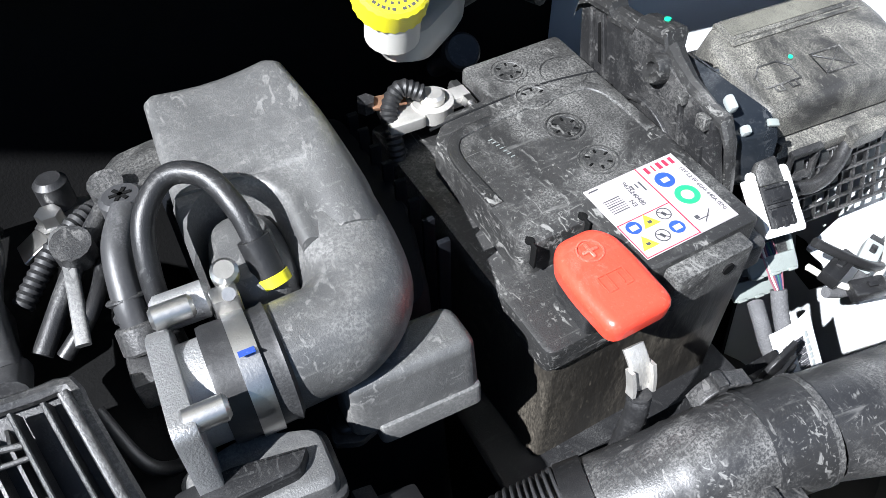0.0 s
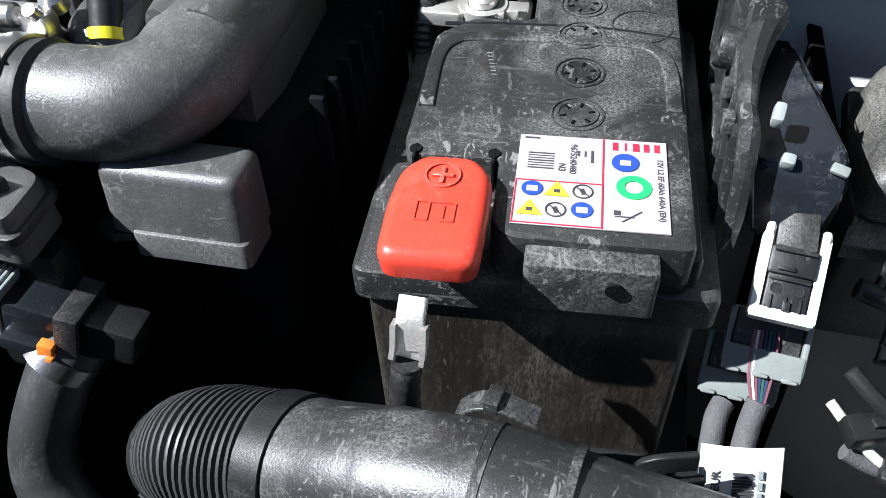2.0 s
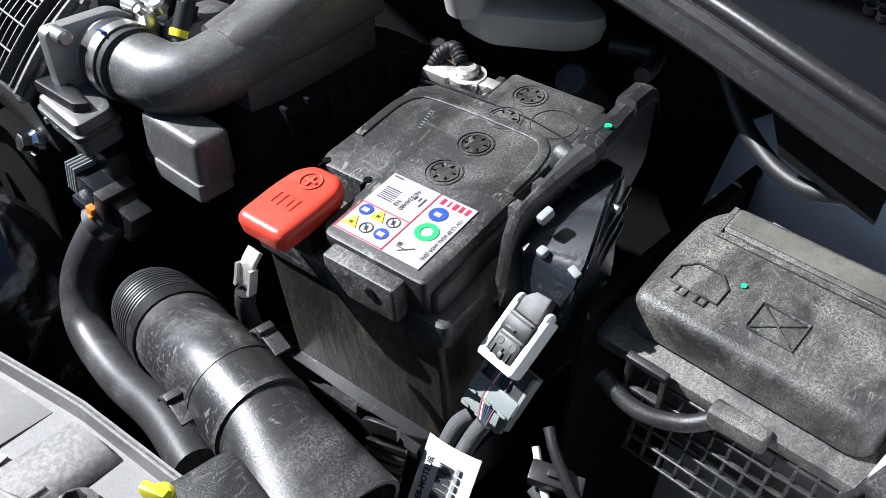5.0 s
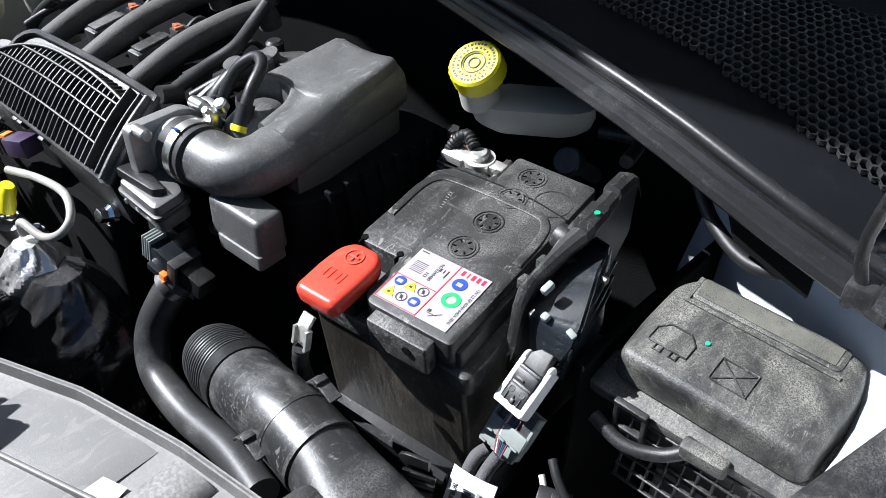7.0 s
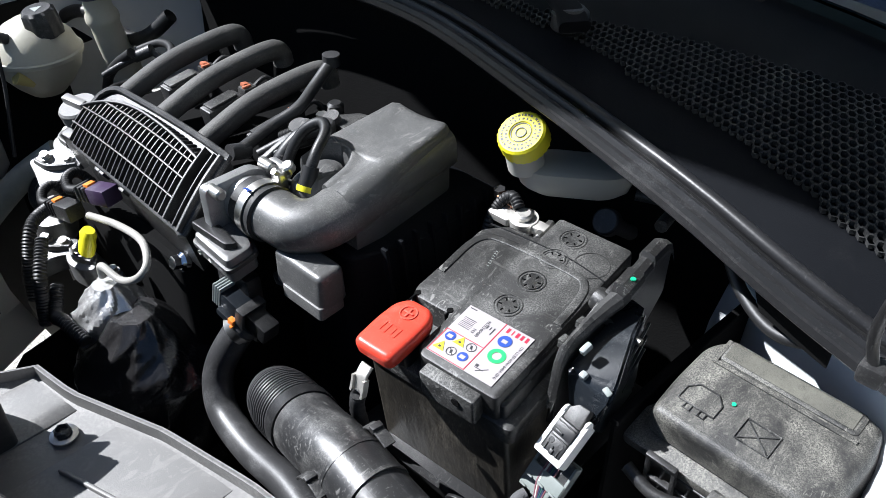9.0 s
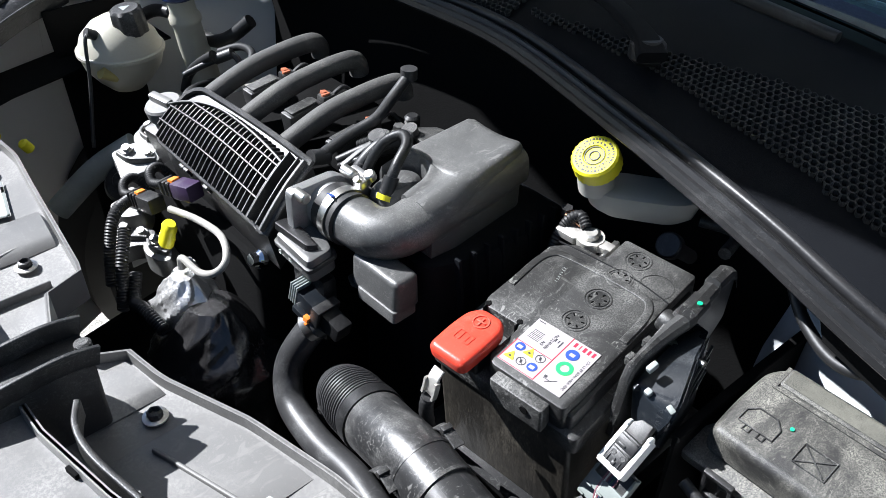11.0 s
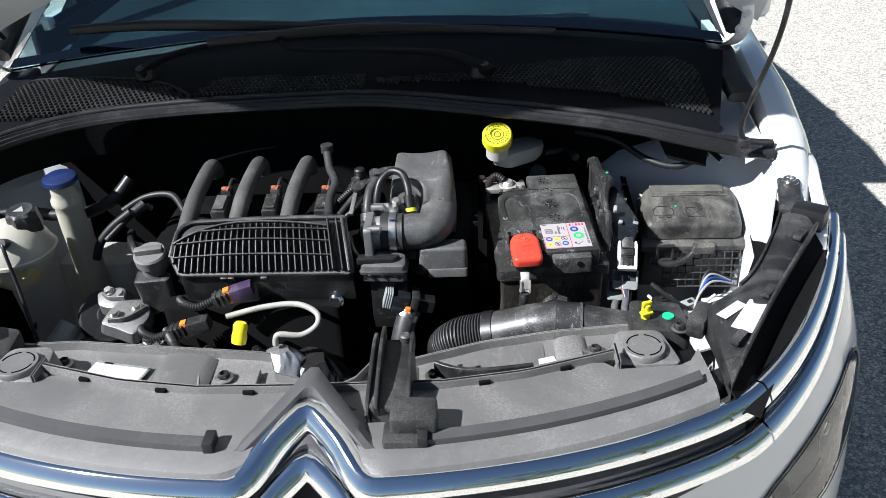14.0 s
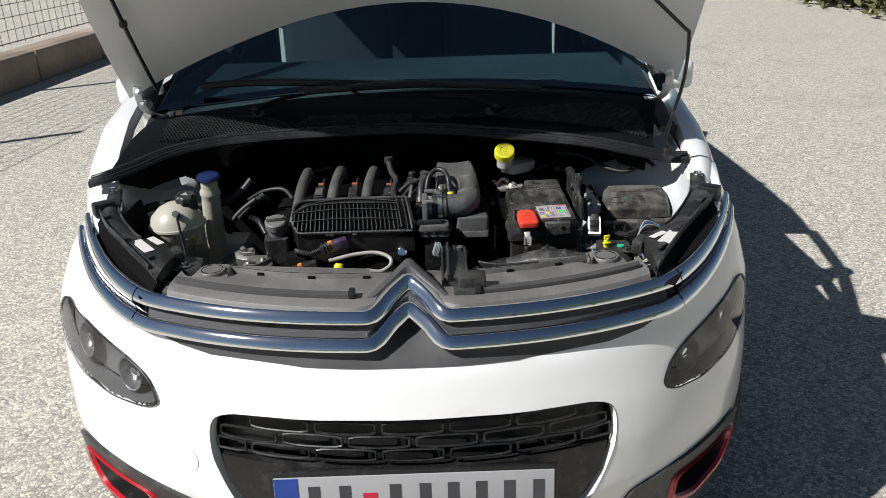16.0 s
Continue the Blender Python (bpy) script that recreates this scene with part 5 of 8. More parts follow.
def knob(x, y, z):
    k = thing("locating_knob", "round dusty plastic fixing with a broken ring", "knob", (x, y, z), "panel knobs")
    bm = B()
    prism(bm, rounded([(-0.045, -0.03), (0.045, -0.03), (0.03, 0.045), (-0.03, 0.045)], 0.015), 0.78, z - 0.002, T(x, y, 0), bev=0.004, taper=0.010)
    part("boss", bm, M_GREYP, k)
    bm = B()
    revolve(bm, [(0, 0.0058), (0.020, 0.0058), (0.0265, 0.0058), (0.028, 0.004), (0.0285, -0.004)], T(x, y, z), 28)
    part("disc", bm, M_GREYP, k)
    for a in range(4):
        bm = B()
        tube(bm, [(x + 0.0215 * math.cos(q), y + 0.0215 * math.sin(q), z + 0.0060) for q in np.linspace(a * math.pi / 2 + 0.15, a * math.pi / 2 + 1.40, 9)], 0.0009, 6, smooth=False)
        part("ring_groove", bm, M_DEEPBLACK, k)


knob(-0.409, 0.307, 0.842)
knob(0.405, 0.312, 0.842)


def latch():
    t = thing("bonnet_latch", "black plastic bonnet latch cover on the front panel", "latch", (0.09, 0.24, 0.86))
    bm = B()
    prism(bm, rounded([(0.066, 0.172), (0.114, 0.170), (0.114, 0.300), (0.068, 0.302)], 0.008), 0.79, 0.876, bev=0.004)
    part("cover", bm, M_PLAST, t)
    for x, z in ((0.066, 0.872), (0.077, 0.882), (0.112, 0.872)):
        bm = B()
        tube(bm, [(x, 0.168, z - 0.010), (x, 0.20, z), (x, 0.27, z + 0.006), (x, 0.304, z)], 1, per=4, section=rsec(0.005, 0.020, 0.0015), up=(0, 0, 1))
        part("rib", bm, M_PLAST, t)
    bm = B()
    revolve(bm, [(0.0075, 0.0), (0.0075, 0.012), (0.005, 0.014), (0, 0.014)], T(0.103, 0.296, 0.872), 14)
    part("knob", bm, M_PLAST, t)
    bm = B()
    prism(bm, rounded([(0.094, 0.140), (0.146, 0.140), (0.146, 0.178), (0.094, 0.182)], 0.005), 0.862, 0.885, bev=0.003)
    part("block", bm, M_PLAST, t)
    bm = B()
    prism(bm, rounded([(0.086, 0.126), (0.128, 0.126), (0.128, 0.160), (0.086, 0.160)], 0.004), 0.850, 0.866, bev=0.002)
    part("lip", bm, M_PLAST, t)
    bm = B()
    tube(bm, [(0.140, 0.270, 0.852), (0.165, 0.258, 0.852), (0.20, 0.256, 0.85), (0.26, 0.266, 0.848)], 1, per=8, section=rsec(0.006, 0.022, 0.002), up=(0, 0, 1))
    part("arm", bm, M_PLAST, t)


latch()


def sticker(x, y, z, w, d, rz, label, bars):
    s = thing("sticker", label, "sticker", m=T(x, y, z) @ RZ(rz), group="stickers")
    bm = B()
    box(bm, (w, d, 0.0006), None, 0)
    part("paper", bm, M_PAPER, s, local=True)
    for bx, by, bw, bd in bars:
        bm = B()
        box(bm, (bw, bd, 0.0006), T(bx, by, 0.0005), 0)
        part("bar", bm, M_TRAY, s, local=True)


sticker(-0.298, 0.334, 0.8045, 0.084, 0.040, -13, "grey-white warning sticker with dark bars on the front panel", [(0.0, 0.0178, 0.083, 0.0032), (-0.022, 0.0178, 0.014, 0.0044), (0.0400, 0.0, 0.0032, 0.038)])
sticker(0.272, 0.352, 0.7905, 0.056, 0.015, 16, "blank white sticker on the dusty panel", [])


def lamp_carrier(side):
    """Black carrier that runs back from the front panel above the headlamp."""
    t = thing("lamp_carrier", "dusty black plastic headlamp carrier beside the engine bay", "carrier", (side * 0.6, 0.45, 0.86), "headlamp carriers")
    if side > 0:
        inn = [(0.492, 0.345), (0.50, 0.368), (0.550, 0.405), (0.585, 0.445), (0.632, 0.525), (0.672, 0.605)]
        out = [(0.487, 0.215), (0.515, 0.262), (0.552, 0.320), (0.590, 0.378), (0.640, 0.450), (0.690, 0.520)]
    else:
        inn = [(-0.500, 0.355), (-0.533, 0.415), (-0.590, 0.430), (-0.635, 0.485), (-0.675, 0.550), (-0.705, 0.620)]
        out = [(-0.500, 0.235), (-0.540, 0.295), (-0.588, 0.355), (-0.632, 0.412), (-0.678, 0.472), (-0.718, 0.545)]
    inn, out = spline([(*p, 0) for p in inn], 3), spline([(*p, 0) for p in out], 3)
    rows = []
    for k, (p, q) in enumerate(zip(inn, out)):
        u = k / (len(inn) - 1)
        a, b = p + Vector((0, 0, 0.858 + 0.036 * u)), q + Vector((0, 0, 0.862 + 0.032 * u))
        rows.append([a.lerp(b, v) + Vector((0, 0, 0.006 * math.sin(math.pi * v) + 0.003 * math.sin(9 * u) * math.sin(math.pi * v))) for v in np.linspace(0, 1, 6)])
    bm = B()
    sheet(bm, rows, 0.025)
    part("carrier_body", bm, M_PLAST, t)
    bm = B()
    chan = [[r[-1] + Vector((-side * 0.003, 0.004, -0.004)) for r in rows], [r[-1] + Vector((side * 0.012, -0.010, -0.028)) for r in rows], [r[-1] + Vector((side * 0.030, -0.024, -0.028)) for r in rows]]
    sheet(bm, chan, 0.004)
    part("channel", bm, M_DEEPBLACK, t, "dark channel beside the lamp")
    for k in (3, 8, 13):
        bm = B()
        box(bm, (0.012, 0.03, 0.006), T(*rows[k][4]) @ T(0, 0, 0.005) @ RZ(-side * 40), 0.002)
        part("clip_tab", bm, M_PLAST, t)
    bm = B()
    tube(bm, [r[5] + Vector((0, 0, 0.004)) for r in rows[2:]], 1, section=rsec(0.004, 0.012, 0.0015), up=(0, 0, 1))
    part("edge_rib", bm, M_PLAST, t)
    bm = B()
    tube(bm, [r[0] + Vector((0, 0, 0.002)) for r in rows[6:]], 1, section=rsec(0.004, 0.008, 0.0015), up=(0, 0, 1))
    part("edge_rib", bm, M_PLAST, t)
    p = rows[-1][1]
    bm = B()
    d = Vector((side * 0.018, 0.062, 0.004))
    tube(bm, [p - d * 0.4, p + d * 0.6, p + d * 1.15], 1, per=6, section=rsec(0.034, 0.009, 0.004), up=(0, 0, 1))
    tab = part("tab", bm, M_PLAST, t)
    bm = B()
    e = p + d * 0.95
    revolve(bm, [(0.014, 0), (0.014, 0.003), (0.009, 0.004), (0.009, 0.008), (0.006, 0.008), (0.005, 0.005), (0, 0.005)], T(e.x, e.y, e.z + 0.004), 16)
    part("tab_screw", bm, M_STEEL, tab)
    bm = B()
    q = rows[-1][4] + Vector((side * 0.008, 0.022, -0.006))
    box(bm, (0.05, 0.035, 0.035), T(*q) @ RZ(-side * 35), 0.008)
    part("end_cap", bm, M_CLEAN, t)
    bm = B()
    q = rows[1][0] + Vector((-side * 0.004, 0.012, -0.012))
    box(bm, (0.024, 0.05, 0.03), T(*q) @ RZ(-side * 30), 0.006)
    part("corner_block", bm, M_PLAST, t)
    for (x, y), w, d, rz in ((((0.540, 0.328), 0.026, 0.072, -35), ((0.520, 0.342), 0.014, 0.046, -50)) if side > 0 else (((-0.569, 0.375), 0.022, 0.082, 38), ((-0.550, 0.402), 0.016, 0.054, 42))):
        sticker(x, y, 0.878, w, d, rz, "small white label on the headlamp carrier", [])


lamp_carrier(1)
lamp_carrier(-1)
bm = B()
prism(bm, rounded([(0.40, 0.365), (0.48, 0.36), (0.478, 0.43), (0.41, 0.44)], 0.01), 0.80, 0.832, bev=0.004)
single("side_bracket", bm, M_PLAST, "black plastic bracket at the panel's end", "bracket", (0.44, 0.39, 0.8))
bm = B()
prism(bm, rounded([(-0.55, 0.335), (-0.44, 0.33), (-0.45, 0.40), (-0.53, 0.42)], 0.01), 0.80, 0.836, bev=0.004)
single("side_bracket", bm, M_PLAST, "black plastic bracket at the panel's end", "bracket", (-0.48, 0.37, 0.8))
t = thing("clip", "bright yellow plastic clip on the black bracket", "clip", (0.416, 0.383, 0.83))
bm = B()
cyl(bm, 0.0062, 0.024, T(0.424, 0.395, 0.842), 14, bev=0.0015)
part("stem", bm, M_YELLOW, t)
bm = B()
box(bm, (0.014, 0.005, 0.008), T(0.424, 0.393, 0.855) @ RZ(20), 0.0015)
box(bm, (0.017, 0.009, 0.004), T(0.424, 0.391, 0.842) @ RZ(20), 0.0015)
part("grip", bm, M_YELLOW, t)
bm = B()
cyl(bm, 0.008, 0.002, T(0.455, 0.395, 0.833), 16)
single("plug_dot", bm, M_GREEN, "green round plug in the black bracket", "plug", (0.455, 0.395, 0.832))

# ---- battery ----
BAT = T(0.312, 0.708, 0.8365) @ RZ(4.3) @ RX(7)


def battery():
    t = thing("battery", "dusty black car battery with a white label", "battery", m=BAT @ T(0, 0, -0.19))
    up = T(0, 0, 0.19)

    def p(name, bm, material, label="", parent=None, angle=38):
        bm.transform(up)
        return part(name, bm, material, parent or t, label, angle, local=True)
    # case with ribbed walls
    bm = B()
    prism(bm, rounded([(-0.085, -0.117), (0.083, -0.117), (0.083, 0.117), (-0.085, 0.117)], 0.006), -0.19, -0.045, bev=0.0)
    p("case", bm, M_CASE, "wrinkled matt black battery case")
    bm = B()
    prism(bm, rounded([(-0.0912, -0.1205), (0.0912, -0.1205), (0.0912, 0.1205), (-0.0912, 0.1205)], 0.008), -0.050, -0.030, bev=0.004)
    p("flange", bm, M_DUSTY, "dusty rim of the battery lid")
    lid = rounded([(-0.068, -0.0625), (-0.0225, -0.0625), (-0.0215, -0.070), (-0.0215, -0.108), (-0.0125, -0.117), (0.074, -0.117), (0.0755, 0.112), (-0.0135, 0.114), (-0.0135, 0.076),
                   (-0.018, 0.0735), (-0.05, 0.0735), (-0.072, 0.052), (-0.073, -0.052)], 0.006)
    bm = B()
    prism(bm, lid, -0.034, 0.0, bev=0.003)
    p("lid", bm, M_DUSTY, "dusty scratched black lid")
    # block in front of the label, with its hole
    bm = B()
    prism(bm, rounded([(-0.004, -0.130), (0.058, -0.130), (0.058, -0.110), (-0.004, -0.110)], 0.003), -0.034, -0.004, bev=0.002)
    p("front_block", bm, M_DUSTY)
    bm = B()
    cyl(bm, 0.0045, 0.002, T(0.0385, -0.1302, -0.016) @ RX(90), 14)
    p("vent_hole", bm, M_DEEPBLACK)
    bm = B()
    prism(bm, rounded([(0.062, -0.112), (0.0795, -0.112), (0.0795, 0.10), (0.062, 0.10)], 0.004), -0.040, -0.012, bev=0.003)
    p("side_step", bm, M_PLAST)
    # carrying handle folded flat
    bm = B()
    tube(bm, [(-0.066, -0.022, -0.0006), (-0.067, 0.025, -0.0006), (-0.060, 0.044, -0.0006), (-0.045, 0.050, -0.0006), (0.0, 0.0515, -0.0006), (0.045, 0.050, -0.0006), (0.060, 0.044, -0.0006), (0.067, 0.025, -0.0006), (0.068, -0.015, -0.0006)],
         1, per=6, section=rsec(0.009, 0.0040, 0.0015), up=(0, 0, 1))
    p("handle", bm, M_DUSTY, "folded black carrying handle")
    bm = B()
    tube(bm, [(-0.068, 0.064, -0.0003), (-0.03, 0.066, -0.0003), (0.03, 0.066, -0.0003), (0.074, 0.058, -0.0003)], 0.0011, 6, 6)
    p("seam", bm, M_CLEAN)
    for y in (0.092, 0.057, 0.018, -0.021):
        bm = B()
        revolve(bm, [(0.0146, -0.001), (0.0146, 0.0006), (0.0135, 0.0008), (0.0134, -0.0006)], T(0.0163, y, 0), 32)
        revolve(bm, [(0, 0.0003), (0.0098, 0.0003), (0.0102, 0.0009), (0.0112, 0.0009), (0.0114, -0.0006)], T(0.0163, y, 0), 32)
        cap = p("cell_plug", bm, M_DUSTY, "round cell plug with a slotted ring")
        for k in range(6):
            bm = B()
            box(bm, (0.0036, 0.0016, 0.0010), T(0.0163, y, 0.0005) @ RZ(60 * k + 15) @ T(0.0078, 0, 0), 0.0003, 1)
            p("notch", bm, M_DEEPBLACK, "", cap)
    bm = B()
    revolve(bm, [(0.0185, -0.001), (0.0185, 0.0005), (0.0175, 0.0005), (0.0175, -0.001)], T(0.052, 0.070, 0), 36)
    p("moulded_ring", bm, M_DUSTY)
    for k in range(7):
        bm = B()
        box(bm, (0.0030, 0.0007, 0.0005), T(-0.037 + 0.0008 * k, 0.033 - 0.0036 * k, 0.0001), 0)
        p("stamp_bar", bm, M_TRAY)
    # slots beside the positive terminal
    for x in (-0.0656, -0.0246):
        bm = B()
        cyl(bm, 0.0032, 0.0012, T(x, -0.0585, 0.0002), 14)
        box(bm, (0.0018, 0.012, 0.020), T(x, -0.0606, -0.009), 0.0004, 1)
        p("slot", bm, M_DEEPBLACK)
    # label
    L = T(0.025, -0.075, 0.0006)
    bm = B()
    box(bm, (0.0745, 0.0665, 0.0008), L, 0.0002, 1)
    lab = p("label", bm, M_STICKER, "white battery label with pictograms")

    def ink(bm, material, name="print"):
        bm.transform(L @ T(0, 0, 0.0006))
        p(name, bm, material, "", lab, 60)
    flat = lambda bm, w, h, x, y, a=0: box(bm, (w, h, 0.0003), T(x, y, 0) @ RZ(a), 0)
    bm = B()
    flat(bm, 0.0008, 0.066, 0.0055, 0)
    flat(bm, 0.042, 0.0006, -0.0160, -0.0025)
    flat(bm, 0.0006, 0.031, -0.0368, -0.0175)
    flat(bm, 0.042, 0.0006, -0.0160, -0.0325)
    ink(bm, M_INKRED, "red_line")
    bm = B()
    for k, (w, h) in enumerate(((0.0026, 0.006), (0.0010, 0.006), (0.0030, 0.006), (0.0026, 0.006), (0.0026, 0.006))):
        bm = B()
        flat(bm, w, h, 0.0115 + k * 0.0052, 0.0275)
        ink(bm, M_INKRED, "brand_block")

    def disc(x, y, r, material, hole=0.0):
        bm = B()
        revolve(bm, [(hole, 0), (r, 0), (r, 0.0003), (hole, 0.0003)], T(x, y, 0), 28)
        ink(bm, material, "pictogram")
    disc(0.0165, 0.0150, 0.0068, M_INKBLUE)
    disc(0.0205, -0.0030, 0.0085, M_INKGREEN, 0.0045)
    disc(-0.0285, -0.0085, 0.0052, M_INKBLUE)
    disc(-0.0040, -0.0215, 0.0052, M_INKBLUE)
    for x, y in ((-0.0040, -0.0085), (-0.0165, -0.0225)):
        disc(x, y, 0.0050, M_INK, 0.0044)
        for w_, h_, a_ in ((0.0006, 0.009, 45), (0.0022, 0.004, 20)):
            bm = B()
            flat(bm, w_, h_, x, y, a_)
            ink(bm, M_INK)
    for x, y in ((-0.0165, -0.0085), (-0.0290, -0.0225)):
        bm = B()
        prism(bm, [(-0.0062, -0.0045), (0.0062, -0.0045), (0.0, 0.006)], 0, 0.0003, T(x, y, 0))
        ink(bm, M_INKYEL, "pictogram")
        bm = B()
        box(bm, (0.0030, 0.0024, 0.0003), T(x, y - 0.0012, 0.0003), 0)
        ink(bm, M_INK)
    for x, y in ((0.0165, 0.0150), (-0.0285, -0.0085), (-0.0040, -0.0215)):
        bm = B()
        box(bm, (0.0055, 0.0040, 0.0003), T(x, y - 0.0005, 0.0004), 0)
        ink(bm, M_STICKER)
    for w_, h_, x, y, a_ in ((0.009, 0.0006, 0.016, -0.024, 0), (0.0007, 0.012, 0.0195, -0.0235, -50), (0.003, 0.003, 0.0125, -0.0215, 0)):
        bm = B()
        flat(bm, w_, h_, x, y, a_)
        ink(bm, M_INK)
    bm = B()
    for k in range(7):
        flat(bm, 0.013, 0.0004 + 0.0003 * (k % 3 == 0), -0.0255, 0.0185 - 0.0019 * k)
    ink(bm, M_INK, "barcode")
    for w_, h_, x, y in ((0.0075, 0.0010, -0.031, 0.0305), (0.0012, 0.009, 0.0, 0.018), (0.0009, 0.004, -0.0035, 0.02), (0.0009, 0.004, -0.0068, 0.02)):
        bm = B()
        flat(bm, w_, h_, x, y)
        ink(bm, M_INK)
    ink(letters("9675240480", 0.0046, T(-0.0095, 0.0155, 0) @ RZ(-90), 0.00005, 0.0001), M_INK, "number")
    ink(letters("N3", 0.0048, T(-0.0150, 0.0085, 0) @ RZ(-90), 0.00005, 0.0001), M_INK, "number")
    ink(letters("12V L2 EF 60Ah 640A (EN)", 0.0040, T(0.0335, -0.0030, 0) @ RZ(-90), 0.00003, 0.0001), M_INK, "rating")
    return t


battery()

# positive terminal cover
t = thing("terminal_cover", "red plastic cover on the positive battery terminal", "cover", m=BAT @ T(-0.046, -0.108, 0))
out = rounded([(-0.0235, -0.038), (0.0235, -0.038), (0.0245, 0.0), (0.0235, 0.022), (0.014, 0.034), (-0.012, 0.034), (-0.022, 0.022), (-0.0245, 0.0)], 0.010, 5)
bm = B()
prism(bm, out, -0.003, 0.0125, bev=0.007, taper=-0.001, seg=5)
part("shell", bm, M_RED, t, local=True)
bm = B()
prism(bm, rounded([(-0.017, -0.012), (0.017, -0.012), (0.015, 0.028), (-0.015, 0.028)], 0.006), -0.03, -0.002)
part("base", bm, M_CLEAN, t, "dark terminal base", local=True)
bm = B()
revolve(bm, [(0.0088, 0.0115), (0.0088, 0.0135), (0.0078, 0.0135), (0.0078, 0.0115)], T(0, 0.016, 0), 28)
box(bm, (0.011, 0.0022, 0.0012), T(0, 0.016, 0.0132), 0.0003, 1)
box(bm, (0.0022, 0.011, 0.0012), T(0, 0.016, 0.0132), 0.0003, 1)
part("plus_mark", bm, M_RED, t, local=True)
bm = B()
for x, y, w, h in ((-0.009, -0.009, 0.0006, 0.012), (0.009, -0.009, 0.0006, 0.012), (0, -0.003, 0.018, 0.0006), (-0.006, -0.015, 0.006, 0.0006), (0.006, -0.015, 0.006, 0.0006), (-0.003, -0.009, 0.0006, 0.012), (0.004, -0.009, 0.0006, 0.008)):
    box(bm, (w, h, 0.001), T(x, y, 0.0127), 0)
part("car_mark", bm, M_RED, t, local=True)

t = thing("positive_cable", "black taped positive cable with a tinned copper lug", "cable", (0.272, 0.545, 0.74))
bm = B()
tube(bm, [(0.271, 0.560, 0.806), (0.271, 0.552, 0.797), (0.271, 0.549, 0.783)], 1, per=5, section=rsec(0.014, 0.004, 0.0015), up=(0, 1, 0))
tube(bm, [(0.271, 0.551, 0.797), (0.271, 0.5485, 0.786), (0.270, 0.547, 0.778)], 1, per=5, section=[(-0.0085, 0.003), (-0.0085, -0.004), (-0.006, -0.004), (-0.006, 0.0005), (0.006, 0.0005), (0.006, -0.004), (0.0085, -0.004), (0.0085, 0.003)], up=(0, 1, 0))
part("lug", bm, M_LEAD, t, "dirty silver cable lug")
bm = B()
tube(bm, [(0.270, 0.547, 0.776), (0.268, 0.546, 0.755), (0.266, 0.555, 0.70), (0.262, 0.56, 0.62)], 0.0075, 12, 8, rad=lambda u: 1 + 0.05 * math.sin(60 * u))
part("sheath", bm, M_RUBBER, t, "taped black cable sheath")

# negative terminal
t = thing("negative_clamp", "dull lead battery clamp with a copper strap", "clamp", m=BAT @ T(-0.044, 0.096, -0.018))
bm = B()
cyl(bm, 0.0095, 0.022, T(-0.004, 0.0, 0.010), 24, bev=0.002)
part("post", bm, M_LEAD, t, local=True)
bm = B()
revolve(bm, [(0.010, 0.0), (0.016, 0.0), (0.016, 0.012), (0.010, 0.012)], T(-0.004, 0, 0.002), 24)
box(bm, (0.020, 0.014, 0.010), T(0.016, 0.0, 0.008), 0.002)
part("clamp_ring", bm, M_LEAD, t, local=True)
bm = B()
cyl(bm, 0.0055, 0.026, T(0.022, 0.0, 0.008) @ RX(90), 6)
cyl(bm, 0.003, 0.036, T(0.022, -0.002, 0.008) @ RX(90), 10)
part("clamp_bolt", bm, M_STEEL, t, local=True)
bm = B()
prism(bm, rounded([(-0.046, -0.012), (-0.016, -0.014), (-0.014, 0.016), (-0.042, 0.020)], 0.004), 0.004, 0.013, bev=0.002)
part("terminal_block", bm, M_LEAD, t, local=True)
bm = B()
box(bm, (0.026, 0.014, 0.003), T(-0.034, 0.014, 0.0155) @ RZ(-12), 0.001)
part("strap", bm, M_COPPER, t, "copper strap", local=True)
bm = B()
cyl(bm, 0.007, 0.010, T(-0.05, 0.018, 0.016), 6)
part("nut", bm, M_PLAST, t, local=True)


def ribbed(bm, pts, r, pitch=0.004, depth=0.16, seg=14):
    """A corrugated sleeve along points."""
    line = spline(pts, 10)
    ln = sum((b - a).length for a, b in zip(line, line[1:]))
    k = max(8, int(ln / pitch) * 4)
    cum, res = [0.0], []
    for a, b in zip(line, line[1:]):
        cum.append(cum[-1] + (b - a).length)
    j = 0
    for i in range(k + 1):
        d = ln * i / k
        while j < len(cum) - 2 and cum[j + 1] < d:
            j += 1
        u = (d - cum[j]) / max(1e-9, cum[j + 1] - cum[j])
        res.append(line[j].lerp(line[j + 1], u))
    return tube(bm, res, r, seg, smooth=False, rad=lambda u: 1 + depth * (0.5 - 0.5 * math.cos(math.tau * u * k / 4)) - depth / 2)


bm = B()
ribbed(bm, [(0.250, 0.800, 0.852), (0.235, 0.806, 0.858), (0.222, 0.800, 0.845), (0.219, 0.785, 0.815), (0.216, 0.79, 0.74)], 0.0065)
single("cable_sleeve", bm, M_RUBBER, "corrugated black cable sleeve by the battery", "cable", (0.23, 0.8, 0.83), "cable sleeves")
# battery tray edge
t = thing("battery_tray", "black plastic battery tray with a ribbed tongue", "tray", (0.34, 0.56, 0.66))
bm = B()
prism(bm, rounded([(0.20, 0.565), (0.42, 0.575), (0.42, 0.86), (0.20, 0.86)], 0.01), 0.60, 0.645, bev=0.004)
part("tray", bm, M_CLEAN, t)
bm = B()
